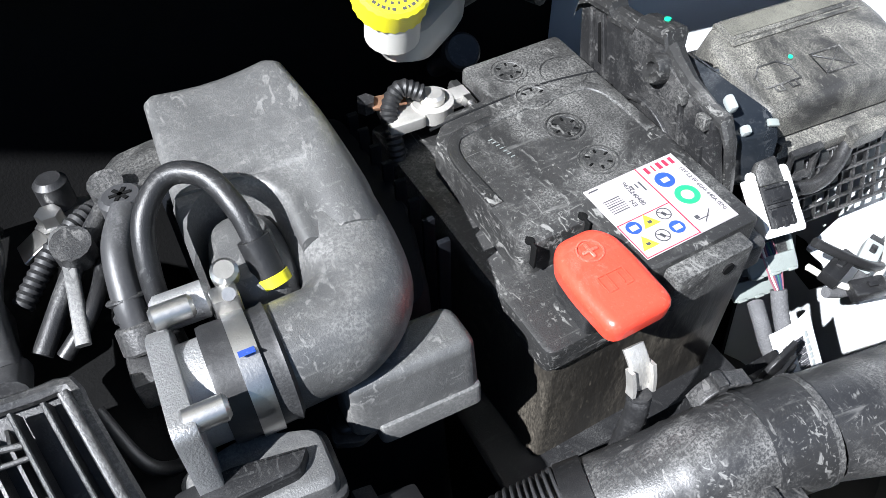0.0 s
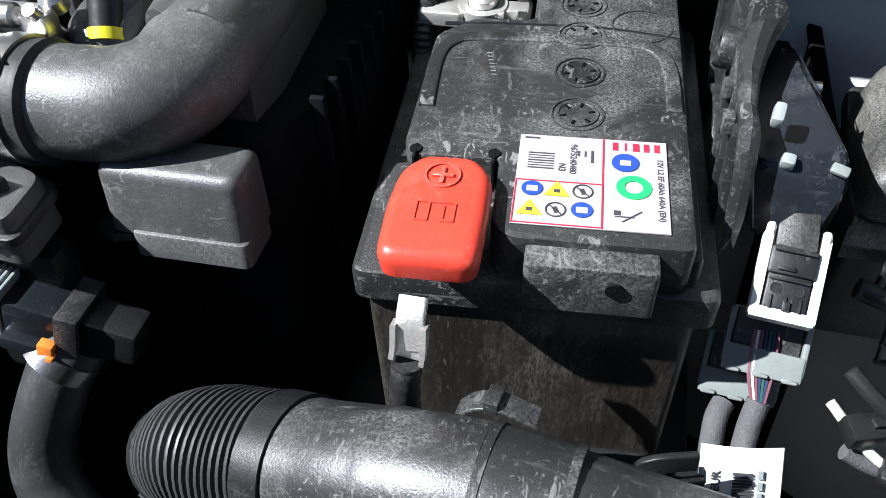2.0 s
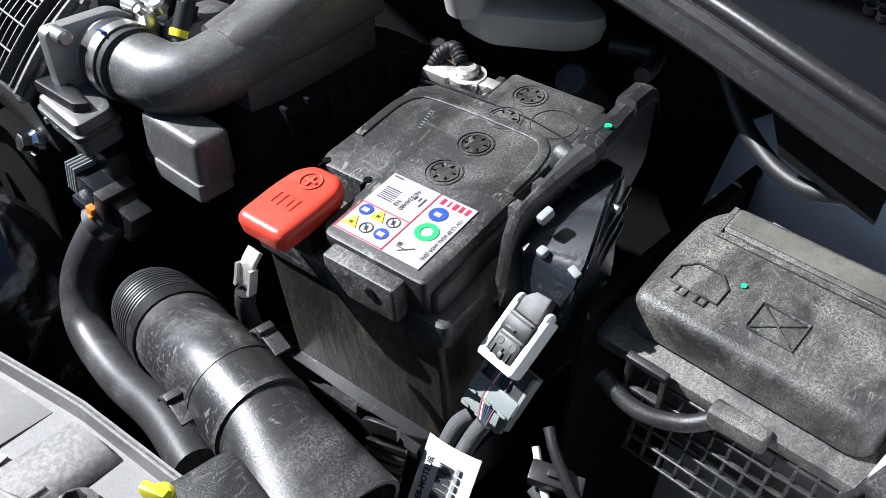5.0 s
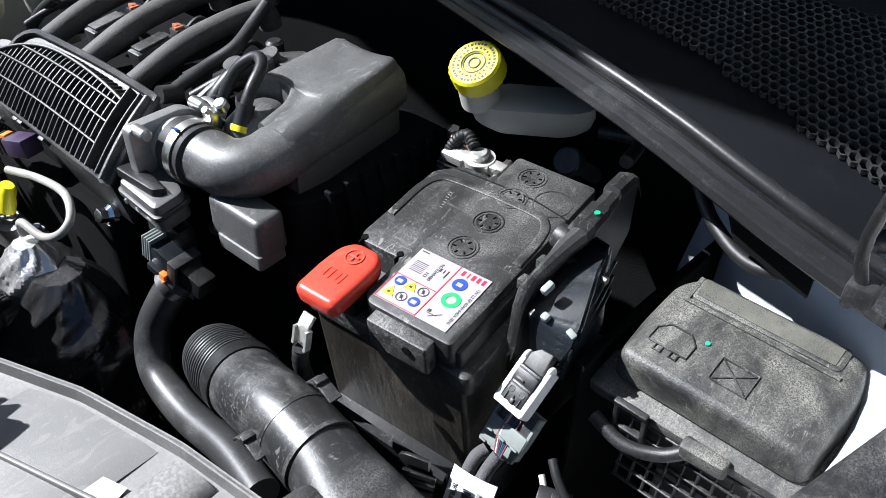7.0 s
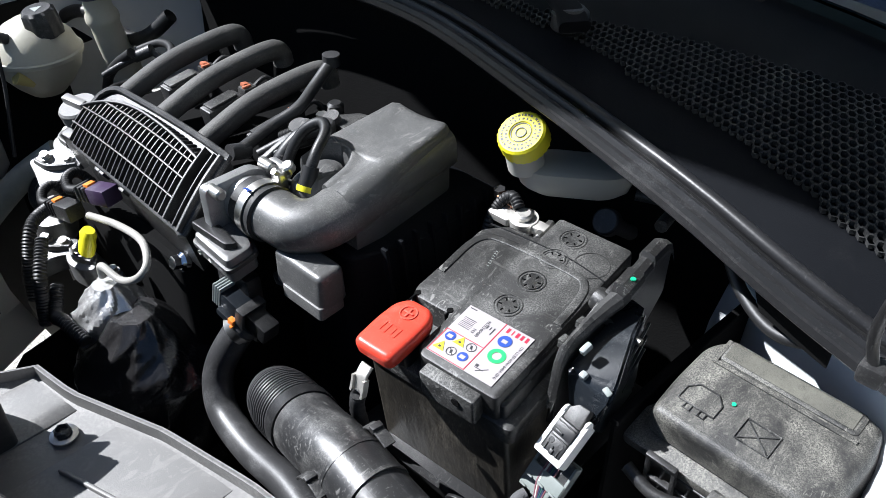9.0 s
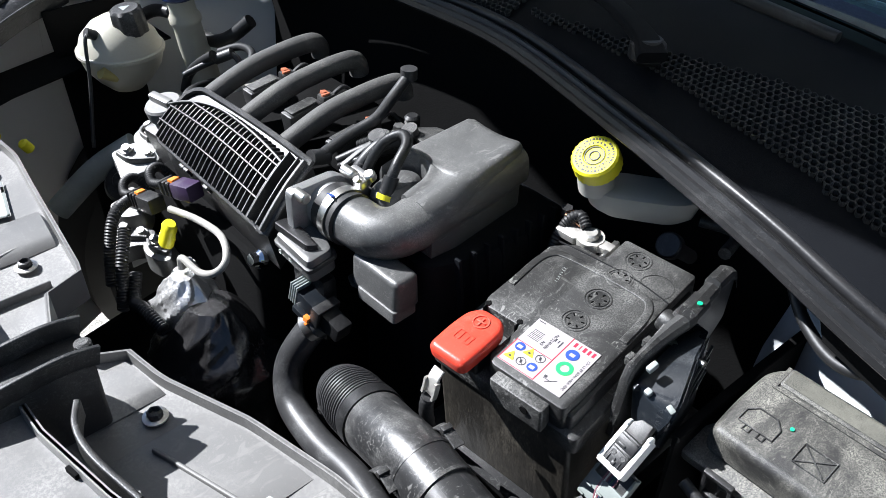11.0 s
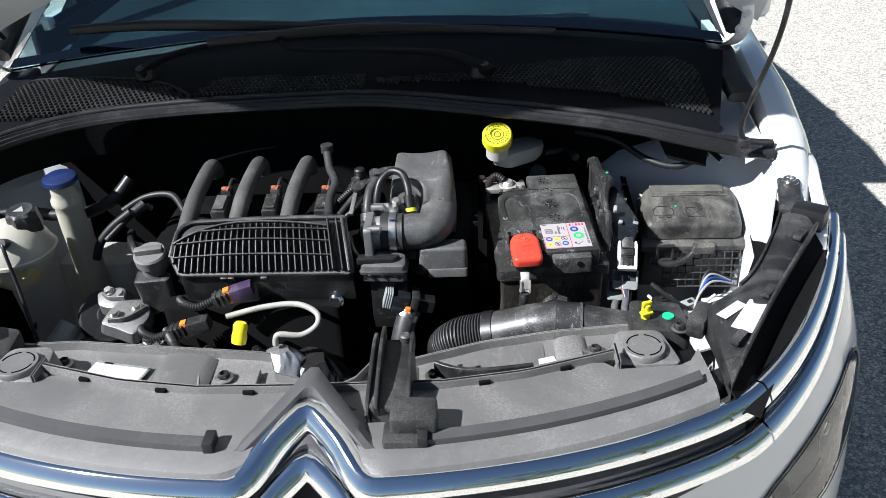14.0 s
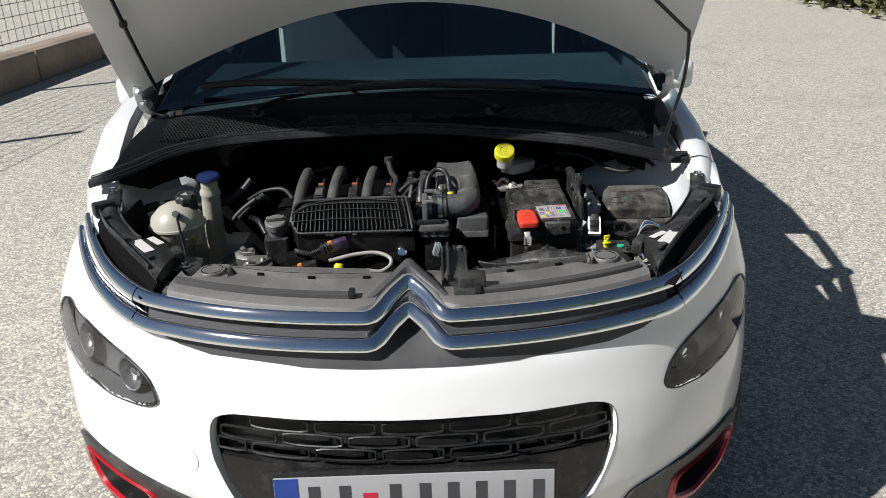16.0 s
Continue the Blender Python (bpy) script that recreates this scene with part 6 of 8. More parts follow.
sheet(bm, [[Vector((x, 0.562 + 0.05 * (x - 0.2) + d, z)) for x in np.linspace(0.22, 0.415, 14)] for d, z in ((0, 0.65), (-0.006, 0.700), (-0.002, 0.704), (0.002, 0.65))], 0.002, (0, 1, 0))
part("front_wall", bm, M_CLEAN, t)
for k in range(6):
    bm = B()
    box(bm, (0.030, 0.004, 0.006), T(0.402, 0.552 - 0.002 * k, 0.712 - 0.008 * k) @ RZ(20), 0.001)
    part("rib", bm, M_CLEAN, t)
bm = B()
tube(bm, [(0.385, 0.556, 0.70), (0.388, 0.55, 0.725), (0.41, 0.556, 0.728)], 1, per=5, section=rsec(0.012, 0.004, 0.001), up=(0, 1, 0))
part("tongue", bm, M_CLEAN, t)

# ---- air filter box and duct ----
t = thing("air_box", "black moulded air filter box with a large elbow duct", "air box", (0.12, 0.70, 0.6))
# Body and ribs are near-black to stand for shade on the side away from the sun.
bm = B()
prism(bm, rounded([(0.055, 0.63), (0.175, 0.625), (0.20, 0.72), (0.195, 0.84), (0.05, 0.84)], 0.02), 0.55, 0.835, bev=0.01)
body = part("box_body", bm, M_COWL, t, "box with cooling ribs, coloured near-black for its shaded side")
for k in range(8):
    bm = B()
    box(bm, (0.008, 0.004, 0.12), T(0.196, 0.66 + 0.022 * k, 0.79) @ RX(7), 0.001)
    part("rib", bm, M_COWL, body)
bm = B()
prism(bm, rounded([(0.1045, 0.580), (0.1815, 0.580), (0.1800, 0.614), (0.1045, 0.614)], 0.009), 0.803, 0.8420, bev=0.0065, taper=0.001, seg=4)
part("resonator", bm, M_DUCT, t, "dusty rounded resonator box")
bm = B()
prism(bm, rounded([(0.1180, 0.5765), (0.1815, 0.5770), (0.1800, 0.610), (0.1180, 0.610)], 0.005), 0.791, 0.8055, bev=0.0016)
part("resonator_foot", bm, M_DUCT, t, "stepped foot of the resonator box")
bm = B()
prism(bm, rounded([(0.092, 0.584), (0.106, 0.578), (0.120, 0.583), (0.118, 0.604), (0.096, 0.606)], 0.003), 0.796, 0.8005, bev=0.001)
ear = part("screw_ear", bm, M_PLAST, t, "small ear with a screw")
bm = B()
revolve(bm, [(0.0065, 0.0), (0.0065, 0.003), (0.005, 0.0042), (0.0018, 0.0042), (0.0018, 0.002), (0, 0.002)], T(0.103, 0.592, 0.8005), 16)
part("screw", bm, M_CLEAN, ear)
# the duct: a round elbow at the throttle that runs back beside a flat cover
rings = []
path = spline([(0.070, 0.602, 0.862), (0.092, 0.603, 0.862), (0.114, 0.606, 0.862), (0.131, 0.621, 0.864), (0.1355, 0.650, 0.868), (0.134, 0.70, 0.875), (0.130, 0.75, 0.881), (0.126, 0.798, 0.886)], 6)
N = len(path)
for i, p in enumerate(path):
    u = i / (N - 1)
    tan = (path[min(i + 1, N - 1)] - path[max(i - 1, 0)]).normalized()
    side = tan.cross(Vector((0, 0, 1))).normalized()
    upv = side.cross(tan)
    e = 2 + 1.4 * max(0, (u - 0.5) / 0.5)
    ring = []
    for k in range(32):
        a = math.tau * k / 32
        c, s = math.cos(a), math.sin(a)
        cc, ss = math.copysign(abs(c) ** (2 / e), c), math.copysign(abs(s) ** (2 / e), s)
        ring.append(p + side * (0.0285 + 0.003 * u) * cc + upv * (0.0285 - 0.002 * u) * ss)
    rings.append(ring)
bm = B()
loft(bm, rings)
part("duct", bm, M_DUCT, t, "dusty grey-black moulded intake duct")


def duct_half(y):
    """Half the width of the arched opening beside the duct."""
    return 0.026 * math.sqrt(max(0.0, 1 - (max(0.0, y - 0.668) / 0.030) ** 2)) if y < 0.698 else 0.0


def duct_top(y):
    return float(np.interp(y, [0.64, 0.66, 0.70, 0.80], [0.893, 0.899, 0.908, 0.917]))


def duct_ring(y, xl, xr, drop=0.0, inset=0.0):
    zt = duct_top(y) - drop
    xl, xr = xl + inset, xr - inset
    rr_ = min(float(np.interp(y, [0.66, 0.70, 0.735], [0.030, 0.020, 0.009])), (xr - xl) * 0.5)
    rl = min(0.006, (xr - xl) * 0.3)
    ring = [(xl, 0.82), (xl, zt - rl)]
    ring += [(xl + rl - rl * math.cos(radians(q)), zt - rl + rl * math.sin(radians(q))) for q in (22, 45, 67, 90)]
    ring += [(xl + rl + (xr - rr_ - xl - rl) * q, zt - 0.0035 * math.sin(math.pi * q) + 0.002 * q) for q in (0.2, 0.4, 0.6, 0.8)]
    ring += [(xr - rr_ + rr_ * math.sin(radians(q)), zt + 0.002 - rr_ + rr_ * math.cos(radians(q))) for q in (0, 18, 36, 54, 72, 90)]
    ring += [(xr, 0.82)]
    return [Vector((x, y, z)) for x, z in ring]


bm = B()
rings = []
for y in (0.645, 0.655, 0.665, 0.672, 0.678, 0.684, 0.689, 0.693, 0.696, 0.6975, 0.699, 0.705, 0.72, 0.74, 0.76, 0.78, 0.790):
    q = duct_half(y)
    rings.append(duct_ring(y, 0.086 + q if y < 0.698 else float(np.interp(y, [0.698, 0.699, 0.80], [0.086, 0.058, 0.062])), float(np.interp(y, [0.645, 0.68, 0.74, 0.80], [0.163, 0.165, 0.158, 0.151]))))
rings.append(duct_ring(0.797, 0.062, 0.151, 0.003, 0.002))
rings.append(duct_ring(0.801, 0.062, 0.151, 0.010, 0.006))
rings.append(duct_ring(0.803, 0.062, 0.151, 0.022, 0.012))
loft(bm, rings)
part("duct_cover", bm, M_DUCT, t, "flat dusty cover that merges with the duct", angle=60)
bm = B()
rings = []
for y in (0.660, 0.668, 0.676, 0.684, 0.690, 0.694, 0.697, 0.6995):
    xr_ = 0.086 - duct_half(y)
    rings.append([Vector((x, y, z)) for x, z in ((0.058, 0.82), (0.057, duct_top(y) - 0.010), (0.060, duct_top(y) - 0.002), (max(xr_ - 0.001, 0.0605), duct_top(y) - 0.001), (max(xr_, 0.061), duct_top(y) - 0.004), (max(xr_, 0.061), 0.82))])
loft(bm, rings)
part("duct_leg", bm, M_DUCT, t, "thin wall on the far side of the opening", angle=60)
bm = B()
rings = []
for z, q in ((0.80, 1.0), (0.862, 1.0), (0.876, 0.96), (0.886, 0.86), (0.891, 0.66), (0.892, 0.3)):
    rings.append([Vector((0.086 + 0.023 * q * math.copysign(abs(math.cos(w)) ** 0.8, math.cos(w)), 0.660 + 0.034 * q * math.copysign(abs(math.sin(w)) ** 0.8, math.sin(w)), z + 0.004 * q * math.sin(w))) for w in np.linspace(0, math.tau, 28, endpoint=False)])
loft(bm, rings)
part("chamber", bm, M_DUCT, t, "rounded chamber inside the duct's bend")
bm = B()
prism(bm, rounded([(0.018, 0.742), (0.036, 0.766), (0.062, 0.772), (0.062, 0.726), (0.030, 0.730)], 0.005), 0.896, 0.901, bev=0.0015)
part("ear", bm, M_DUSTY, t, "flat bracket ear")

# ---- throttle body and clamp ----
t = thing("throttle_assembly", "cast throttle assembly with a band clamp and bright flange", "throttle", (0.035, 0.575, 0.86))
bm = B()
revolve(bm, [(0.026, -0.017), (0.0305, -0.017), (0.0312, -0.014), (0.0305, 0.014), (0.0315, 0.017), (0.028, 0.019)], T(0.064, 0.601, 0.862) @ RY(90), 36)
part("rubber_cuff", bm, M_RUBBER, t, "black rubber cuff")
bm = B()
revolve(bm, [(0.0305, -0.0055), (0.0325, -0.0055), (0.0325, 0.0055), (0.0305, 0.0055)], T(0.066, 0.601, 0.862) @ RY(90), 40)
part("band_clamp", bm, M_STEEL, t, "silver hose clamp")
bm = B()
box(bm, (0.008, 0.009, 0.0006), T(0.066, 0.588, 0.8925) @ RX(-24), 0)
part("paint_mark", bm, M_INKBLUE, t, "small blue paint mark")
bm = B()
cyl(bm, 0.027, 0.03, T(0.042, 0.600, 0.862) @ RY(90), 28)
part("neck", bm, M_CAST, t)
bm = B()
prism(bm, rounded([(-0.042, -0.032), (0.046, -0.032), (0.046, 0.010), (0.020, 0.031), (-0.042, 0.031)], 0.008), -0.006, 0.006, T(0.030, 0.597, 0.862) @ Matrix(((0, 0, 1, 0), (1, 0, 0, 0), (0, 1, 0, 0), (0, 0, 0, 1))), bev=0.002)
part("flange", bm, M_CAST, t, "bright cast flange")
bm = B()
cyl(bm, 0.010, 0.03, T(0.045, 0.640, 0.884) @ RY(90), 18, bev=0.003)
part("boss", bm, M_CAST, t)
bm = B()
prism(bm, rounded([(0.010, 0.545), (0.070, 0.547), (0.078, 0.558), (0.040, 0.564), (0.012, 0.562)], 0.004), 0.838, 0.847, bev=0.002)
part("lower_plate", bm, M_CLEAN, t, "black plate below the flange")
for y, z in ((0.565, 0.888), (0.63, 0.892), (0.56, 0.838)):
    bm = B()
    cyl(bm, 0.0065, 0.022, T(0.040, y, z) @ RY(90), 14, bev=0.002)
    part("screw", bm, M_STEEL, t)
bm = B()
box(bm, (0.014, 0.012, 0.022), T(0.066, 0.626, 0.886), 0.002)
cyl(bm, 0.0035, 0.03, T(0.068, 0.628, 0.890) @ RX(40), 10)
cyl(bm, 0.0072, 0.011, T(0.070, 0.636, 0.899) @ RX(25), 16, bev=0.002)
part("clamp_screw", bm, M_STEEL, t)

t = thing("throttle_motor", "black plastic throttle actuator with a wiring plug", "actuator", (0.043, 0.556, 0.80))
bm = B()
prism(bm, rounded([(-0.034, -0.016), (0.036, -0.020), (0.036, 0.014), (0.0, 0.026), (-0.032, 0.020)], 0.008), -0.018, 0.012, T(0.050, 0.558, 0.828) @ RX(8), bev=0.005)
part("cover", bm, M_DUCT, t)
bm = B()
prism(bm, rounded([(-0.037, -0.019), (0.039, -0.023), (0.039, 0.017), (0.0, 0.029), (-0.035, 0.023)], 0.008), -0.003, 0.002, T(0.050, 0.558, 0.828) @ RX(8), bev=0.001)
part("seam_lip", bm, M_PLAST, t)
for k in range(3):
    bm = B()
    cyl(bm, 0.003, 0.003, T(0.030 + 0.02 * k, 0.539, 0.820) @ RX(98), 10)
    part("pin", bm, M_STEEL, t)
bm = B()
box(bm, (0.060, 0.020, 0.090), T(0.056, 0.564, 0.755), 0.006)
part("motor_body", bm, M_CLEAN, t)
PM = T(0.084, 0.547, 0.768) @ RZ(4) @ RY(16)
bm = B()
box(bm, (0.030, 0.023, 0.022), PM @ T(-0.011, 0, 0), 0.003)
box(bm, (0.026, 0.012, 0.009), PM @ T(-0.010, -0.012, -0.012), 0.002)
plug = part("plug", bm, M_BLUEGREY, t, "slate grey wiring plug with an orange latch")
for k in range(4):
    bm = B()
    box(bm, (0.0022, 0.026, 0.030), PM @ T(-0.036 + 0.0034 * k, 0.001, 0.001), 0.0006, 1)
    part("ridge", bm, M_GPLUG, plug, "pale ribbed end")
bm = B()
for dz, h_ in ((0.015, 0.004), (-0.015, 0.004)):
    box(bm, (0.012, 0.032, h_), PM @ T(0.011, 0, dz), 0.001)
for dy in (0.014, -0.014):
    box(bm, (0.012, 0.004, 0.030), PM @ T(0.011, dy, 0), 0.001)
part("collar", bm, M_PLAST, plug, "square locking collar")
bm = B()
box(bm, (0.036, 0.022, 0.022), PM @ T(0.026, 0.001, 0), 0.003)
part("socket", bm, M_CLEAN, plug)
bm = B()
box(bm, (0.008, 0.006, 0.010), PM @ T(0.002, -0.017, -0.007), 0.001)
box(bm, (0.004, 0.008, 0.004), PM @ T(0.005, -0.018, -0.010), 0.001)
part("latch", bm, M_ORANGE, plug, "orange latch")

# ---- engine cover with its slats ----
lf, lb, rb, rf = Vector((-0.286, 0.547, 0.828)), Vector((-0.279, 0.615, 0.883)), Vector((-0.014, 0.614, 0.886)), Vector((0.003, 0.536, 0.831))
t = thing("intake_manifold", "black plastic intake manifold with a grid of thin slats", "intake manifold", (-0.15, 0.58, 0.80))


def cov(u, v, h=0.0):
    """A point over the manifold's top: along, up the slope, height."""
    a, b = lf.lerp(rf, u), lb.lerp(rb, u)
    p = a.lerp(b, v)
    p.z += 0.012 * math.sin(math.pi * v) * (0.4 + 0.6 * math.sin(math.pi * min(1, u * 1.1)))
    nrm = Vector((0, -0.55, 0.83))
    return p + nrm * h


def v_lo(u):
    return 0.30 * max(0.0, 1 - u / 0.07) ** 2


def v_hi(u):
    """The rear edge of the cover."""
    return 1.0 + 0.05 * math.sin(math.pi * u) - 0.22 * max(0.0, 1 - u / 0.09) ** 2


def v_arc(u):
    """The curved rib where the slats bend down to the rear edge."""
    if u < 0.42:
        return 0.46 + 0.42 * math.sin(math.pi / 2 * u / 0.42) ** 0.85
    return 0.88 - 0.12 * ((u - 0.42) / 0.5) ** 2


def crest(u, v, h):
    """A point on the slats' upper edge."""
    p = cov(u, v, h)
    p.z -= 0.020 * max(0.0, v - v_arc(u)) / 0.3
    return p


bm = B()
edge = [cov(u, v_lo(u), -0.006) for u in np.linspace(0, 1, 21)] + [cov(1.0, v, -0.006) for v in (0.3, 0.6, 0.85)] + [cov(u, v_hi(u), -0.006) for u in np.linspace(1, 0, 21)] + [cov(-0.01, 0.3, -0.006)]
low = [p + Vector((0, 0.012, -0.055)) for p in edge]
mid_in = [p.lerp(cov(0.5, 0.5, -0.012), 0.06) for p in edge]
loft(bm, [low, edge, mid_in], caps=True)
part("body", bm, M_CLEAN, t, "dark manifold body under the slats")
bm = B()
tube(bm, [p + Vector((0, -0.001, 0.003)) for p in edge], 0.0042, 8, 2, closed=True)
part("rim", bm, M_PLAST, t)
NS = 25
for k in range(NS):
    u = 0.02 + 0.86 * k / (NS - 1)
    vs_ = sorted([v_lo(u) + (v_hi(u) - v_lo(u)) * w for w in np.linspace(0.01, 0.99, 9)] + [v_arc(u)])
    pts_t = [crest(u, v, 0.007) for v in vs_]
    d = (lf.lerp(rf, 0.6) - lf).normalized() * 0.0008
    nrm = Vector((0, -0.55, 0.83)) * 0.015
    bm = B()
    loft(bm, [[p - d, p + d, p + d - nrm, p - d - nrm] for p in pts_t])
    part("slat", bm, M_PLAST, t)
for v, u0 in ((0.24, 0.02), (0.48, 0.03), (0.70, 0.13)):
    bm = B()
    tube(bm, [cov(u, v, 0.0068) for u in np.linspace(u0, 0.90, 24)], 1, smooth=False, section=rsec(0.0024, 0.006, 0.0006, 1), up=(0, -0.55, 0.83))
    part("cross_slat", bm, M_PLAST, t)
bm = B()
tube(bm, [cov(u, v_arc(u), 0.0072) for u in np.linspace(0.01, 0.90, 30)], 1, smooth=False, section=rsec(0.0032, 0.007, 0.0008, 1), up=(0, -0.55, 0.83))
part("arched_slat", bm, M_PLAST, t, "curved rib across the slats")
for u, h in ((0.905, 0.010), (0.955, 0.006)):
    bm = B()
    tube(bm, [cov(u, v, h - 0.006) for v in (0.02, 0.3, 0.6, 0.94)], 1, per=4, section=rsec(0.0024, 0.016, 0.0006, 1), up=(0, -0.55, 0.83))
    part("end_wall", bm, M_PLAST, t)
for u in (0.30, 0.34, 0.52):
    bm = B()
    box(bm, (0.010, 0.004, 0.012), T(*(cov(u, 0.0, -0.008) + Vector((0, -0.004, -0.004)))) @ RX(30), 0.001)
    part("clip_tab", bm, M_PLAST, t)
for u in (0.99,):
    bm = B()
    tube(bm, [cov(u, v, 0.002) for v in (0.0, 0.3, 0.6, 0.96)], 1, per=4, section=rsec(0.005, 0.012, 0.0015), up=(0, -0.55, 0.83))
    part("end_rib", bm, M_PLAST, t)
for k, (a, b) in enumerate((((-0.279, 0.635, 0.860), (-0.273, 0.802, 0.895)), ((-0.200, 0.645, 0.858), (-0.189, 0.808, 0.895)), ((-0.117, 0.655, 0.855), (-0.104, 0.818, 0.889)))):
    a, b = Vector(a), Vector(b)
    bm = B()
    tube(bm, [a + Vector((0, -0.03, -0.012)), a.lerp(b, 0.3) + Vector((0, 0, 0.009)), a.lerp(b, 0.65) + Vector((0, 0, 0.009)), b + Vector((0, -0.006, 0.001)), b + Vector((0.001, 0.010, -0.006)), b + Vector((0.001, 0.014, -0.022))], 0.0140, 16, 8)
    part("runner", bm, M_RUN, t, "curved matt black intake runner")
for k in range(6):
    bm = B()
    tube(bm, [cov(0.1 + 0.15 * k, 0, -0.02) + Vector((0, 0.004, 0)), cov(0.1 + 0.15 * k, 0, -0.02) + Vector((0, 0.02, -0.07))], 1, per=3, section=rsec(0.004, 0.012, 0.001), up=(0, 1, 0))
    part("wall_rib", bm, M_CLEAN, t)
bm = B()
box(bm, (0.25, 0.06, 0.12), T(-0.15, 0.62, 0.755), 0.012)
part("plenum", bm, M_CLEAN, t)


def coil(x, y, z):
    t = thing("ignition_coil", "black ignition coil with a faded red plug latch", "ignition coil", (x, y, z), "ignition coils")
    bm = B()
    prism(bm, rounded([(-0.0125, -0.030), (0.0125, -0.030), (0.0125, 0.022), (-0.0125, 0.022)], 0.003), -0.03, 0.008, T(x, y, z) @ RX(8), bev=0.003)
    part("coil_body", bm, M_PLAST, t)
    bm = B()
    box(bm, (0.018, 0.040, 0.003), T(x, y - 0.006, z + 0.009) @ RX(8), 0.001)
    part("top_plate", bm, M_DUSTY, t)
    bm = B()
    box(bm, (0.017, 0.020, 0.018), T(x + 0.002, y + 0.034, z + 0.006), 0.003)
    part("plug", bm, M_PLAST, t)
    bm = B()
    box(bm, (0.009, 0.009, 0.005), T(x - 0.001, y + 0.033, z + 0.016) @ RX(-12), 0.0015)
    box(bm, (0.004, 0.012, 0.004), T(x + 0.005, y + 0.031, z + 0.0155), 0.001)
    part("latch", bm, M_RUST, t, "faded red latch")
    bm = B()
    tube(bm, [(x + 0.004, y + 0.040, z + 0.010), (x + 0.008, y + 0.060, z + 0.020), (x + 0.018, y + 0.075, z + 0.0)], 0.003, 8, 6)
    part("lead", bm, M_RUBBER, t)


coil(-0.232, 0.695, 0.872)
coil(-0.148, 0.700, 0.869)
coil(-0.062, 0.708, 0.862)
bm = B()
tube(bm, [(-0.045, 0.655, 0.868), (-0.048, 0.70, 0.878), (-0.042, 0.735, 0.890), (-0.055, 0.77, 0.900), (-0.063, 0.805, 0.918)], 0.0075, 12, 8)
cyl(bm, 0.011, 0.014, T(-0.063, 0.807, 0.922), 16)
cyl(bm, 0.010, 0.025, T(-0.045, 0.648, 0.866) @ RX(75), 14)
single("breather_pipe", bm, M_HOSE, "curved black breather pipe", "hose", (-0.05, 0.73, 0.86))

# small fuel hose that loops over the duct, with a yellow collar
t = thing("fuel_hose", "shiny black looped hose with a yellow collar", "hose", (0.06, 0.64, 0.85))
bm = B()
tube(bm, [(0.036, 0.640, 0.840), (0.034, 0.654, 0.868), (0.036, 0.667, 0.895), (0.043, 0.681, 0.915), (0.060, 0.691, 0.927), (0.078, 0.682, 0.926), (0.087, 0.662, 0.915), (0.090, 0.649, 0.900)], 0.0062, 14, 8)
part("hose", bm, M_CLEAN, t)
bm = B()
tube(bm, [(0.0895, 0.651, 0.902), (0.092, 0.638, 0.880)], 0.0088, 12, 4)
part("sleeve", bm, M_RUBBER, t)
bm = B()
cyl(bm, 0.0098, 0.006, aim((0.0915, 0.641, 0.884), (0.0925, 0.637, 0.878)), 16)
part("collar", bm, M_YELLOW, t, "yellow collar")
bm = B()
tube(bm, [(0.092, 0.637, 0.878), (0.094, 0.628, 0.862)], 0.005, 10, 3)
part("spigot", bm, M_CLEAN, t)
bm = B()
tube(bm, [(0.020, 0.650, 0.862), (0.020, 0.662, 0.880), (0.024, 0.685, 0.898), (0.034, 0.706, 0.904)], 0.0082, 14, 8)
single("vacuum_hose", bm, M_HOSE, "thick matt black hose by the throttle", "hose", (0, 0.67, 0.85))
bm = B()
ribbed(bm, [(-0.035, 0.700, 0.868), (-0.010, 0.722, 0.882), (0.012, 0.74, 0.885), (0.03, 0.765, 0.87)], 0.006)
single("cable_sleeve", bm, M_RUBBER, "corrugated black sleeve behind the manifold", "cable", (0, 0.72, 0.86), "cable sleeves")
bm = B()
tube(bm, [(-0.03, 0.665, 0.862), (0.0, 0.700, 0.885), (0.03, 0.735, 0.898)], 0.0055, 10, 6)
cyl(bm, 0.011, 0.014, T(0.002, 0.703, 0.892) @ RX(20), 14)
cyl(bm, 0.010, 0.014, T(0.028, 0.731, 0.902) @ RX(20), 14)
single("purge_pipe", bm, M_PLAST, "black purge pipe with a small valve", "hose", (0, 0.7, 0.87))

t = thing("vacuum_plug", "black vacuum plug with stepped collars", "plug", (0.02, 0.652, 0.86))
for z, r, h in ((0.862, 0.0125, 0.016), (0.872, 0.0105, 0.006), (0.879, 0.0115, 0.004)):
    bm = B()
    cyl(bm, r, h, T(0.020, 0.652 + (z - 0.862) * 0.8, z) @ RX(-38), 18, bev=0.0015)
    part("collar", bm, M_PLAST, t)
bm = B()
box(bm, (0.026, 0.024, 0.026), T(0.021, 0.638, 0.846) @ RX(10), 0.004)
part("plug_body", bm, M_PLAST, t)
t = thing("round_cap", "grey round cap with a star slot", "cap", (0.034, 0.712, 0.90))
bm = B()
revolve(bm, [(0, 0.004), (0.010, 0.004), (0.0125, 0.002), (0.0125, -0.012), (0, -0.012)], T(0.034, 0.714, 0.905), 24)
part("disc", bm, M_HOSE, t)
for a_ in (0, 60, 120):
    bm = B()
    box(bm, (0.012, 0.0022, 0.0006), T(0.034, 0.714, 0.9094) @ RZ(a_), 0)
    part("slot", bm, M_DEEPBLACK, t)
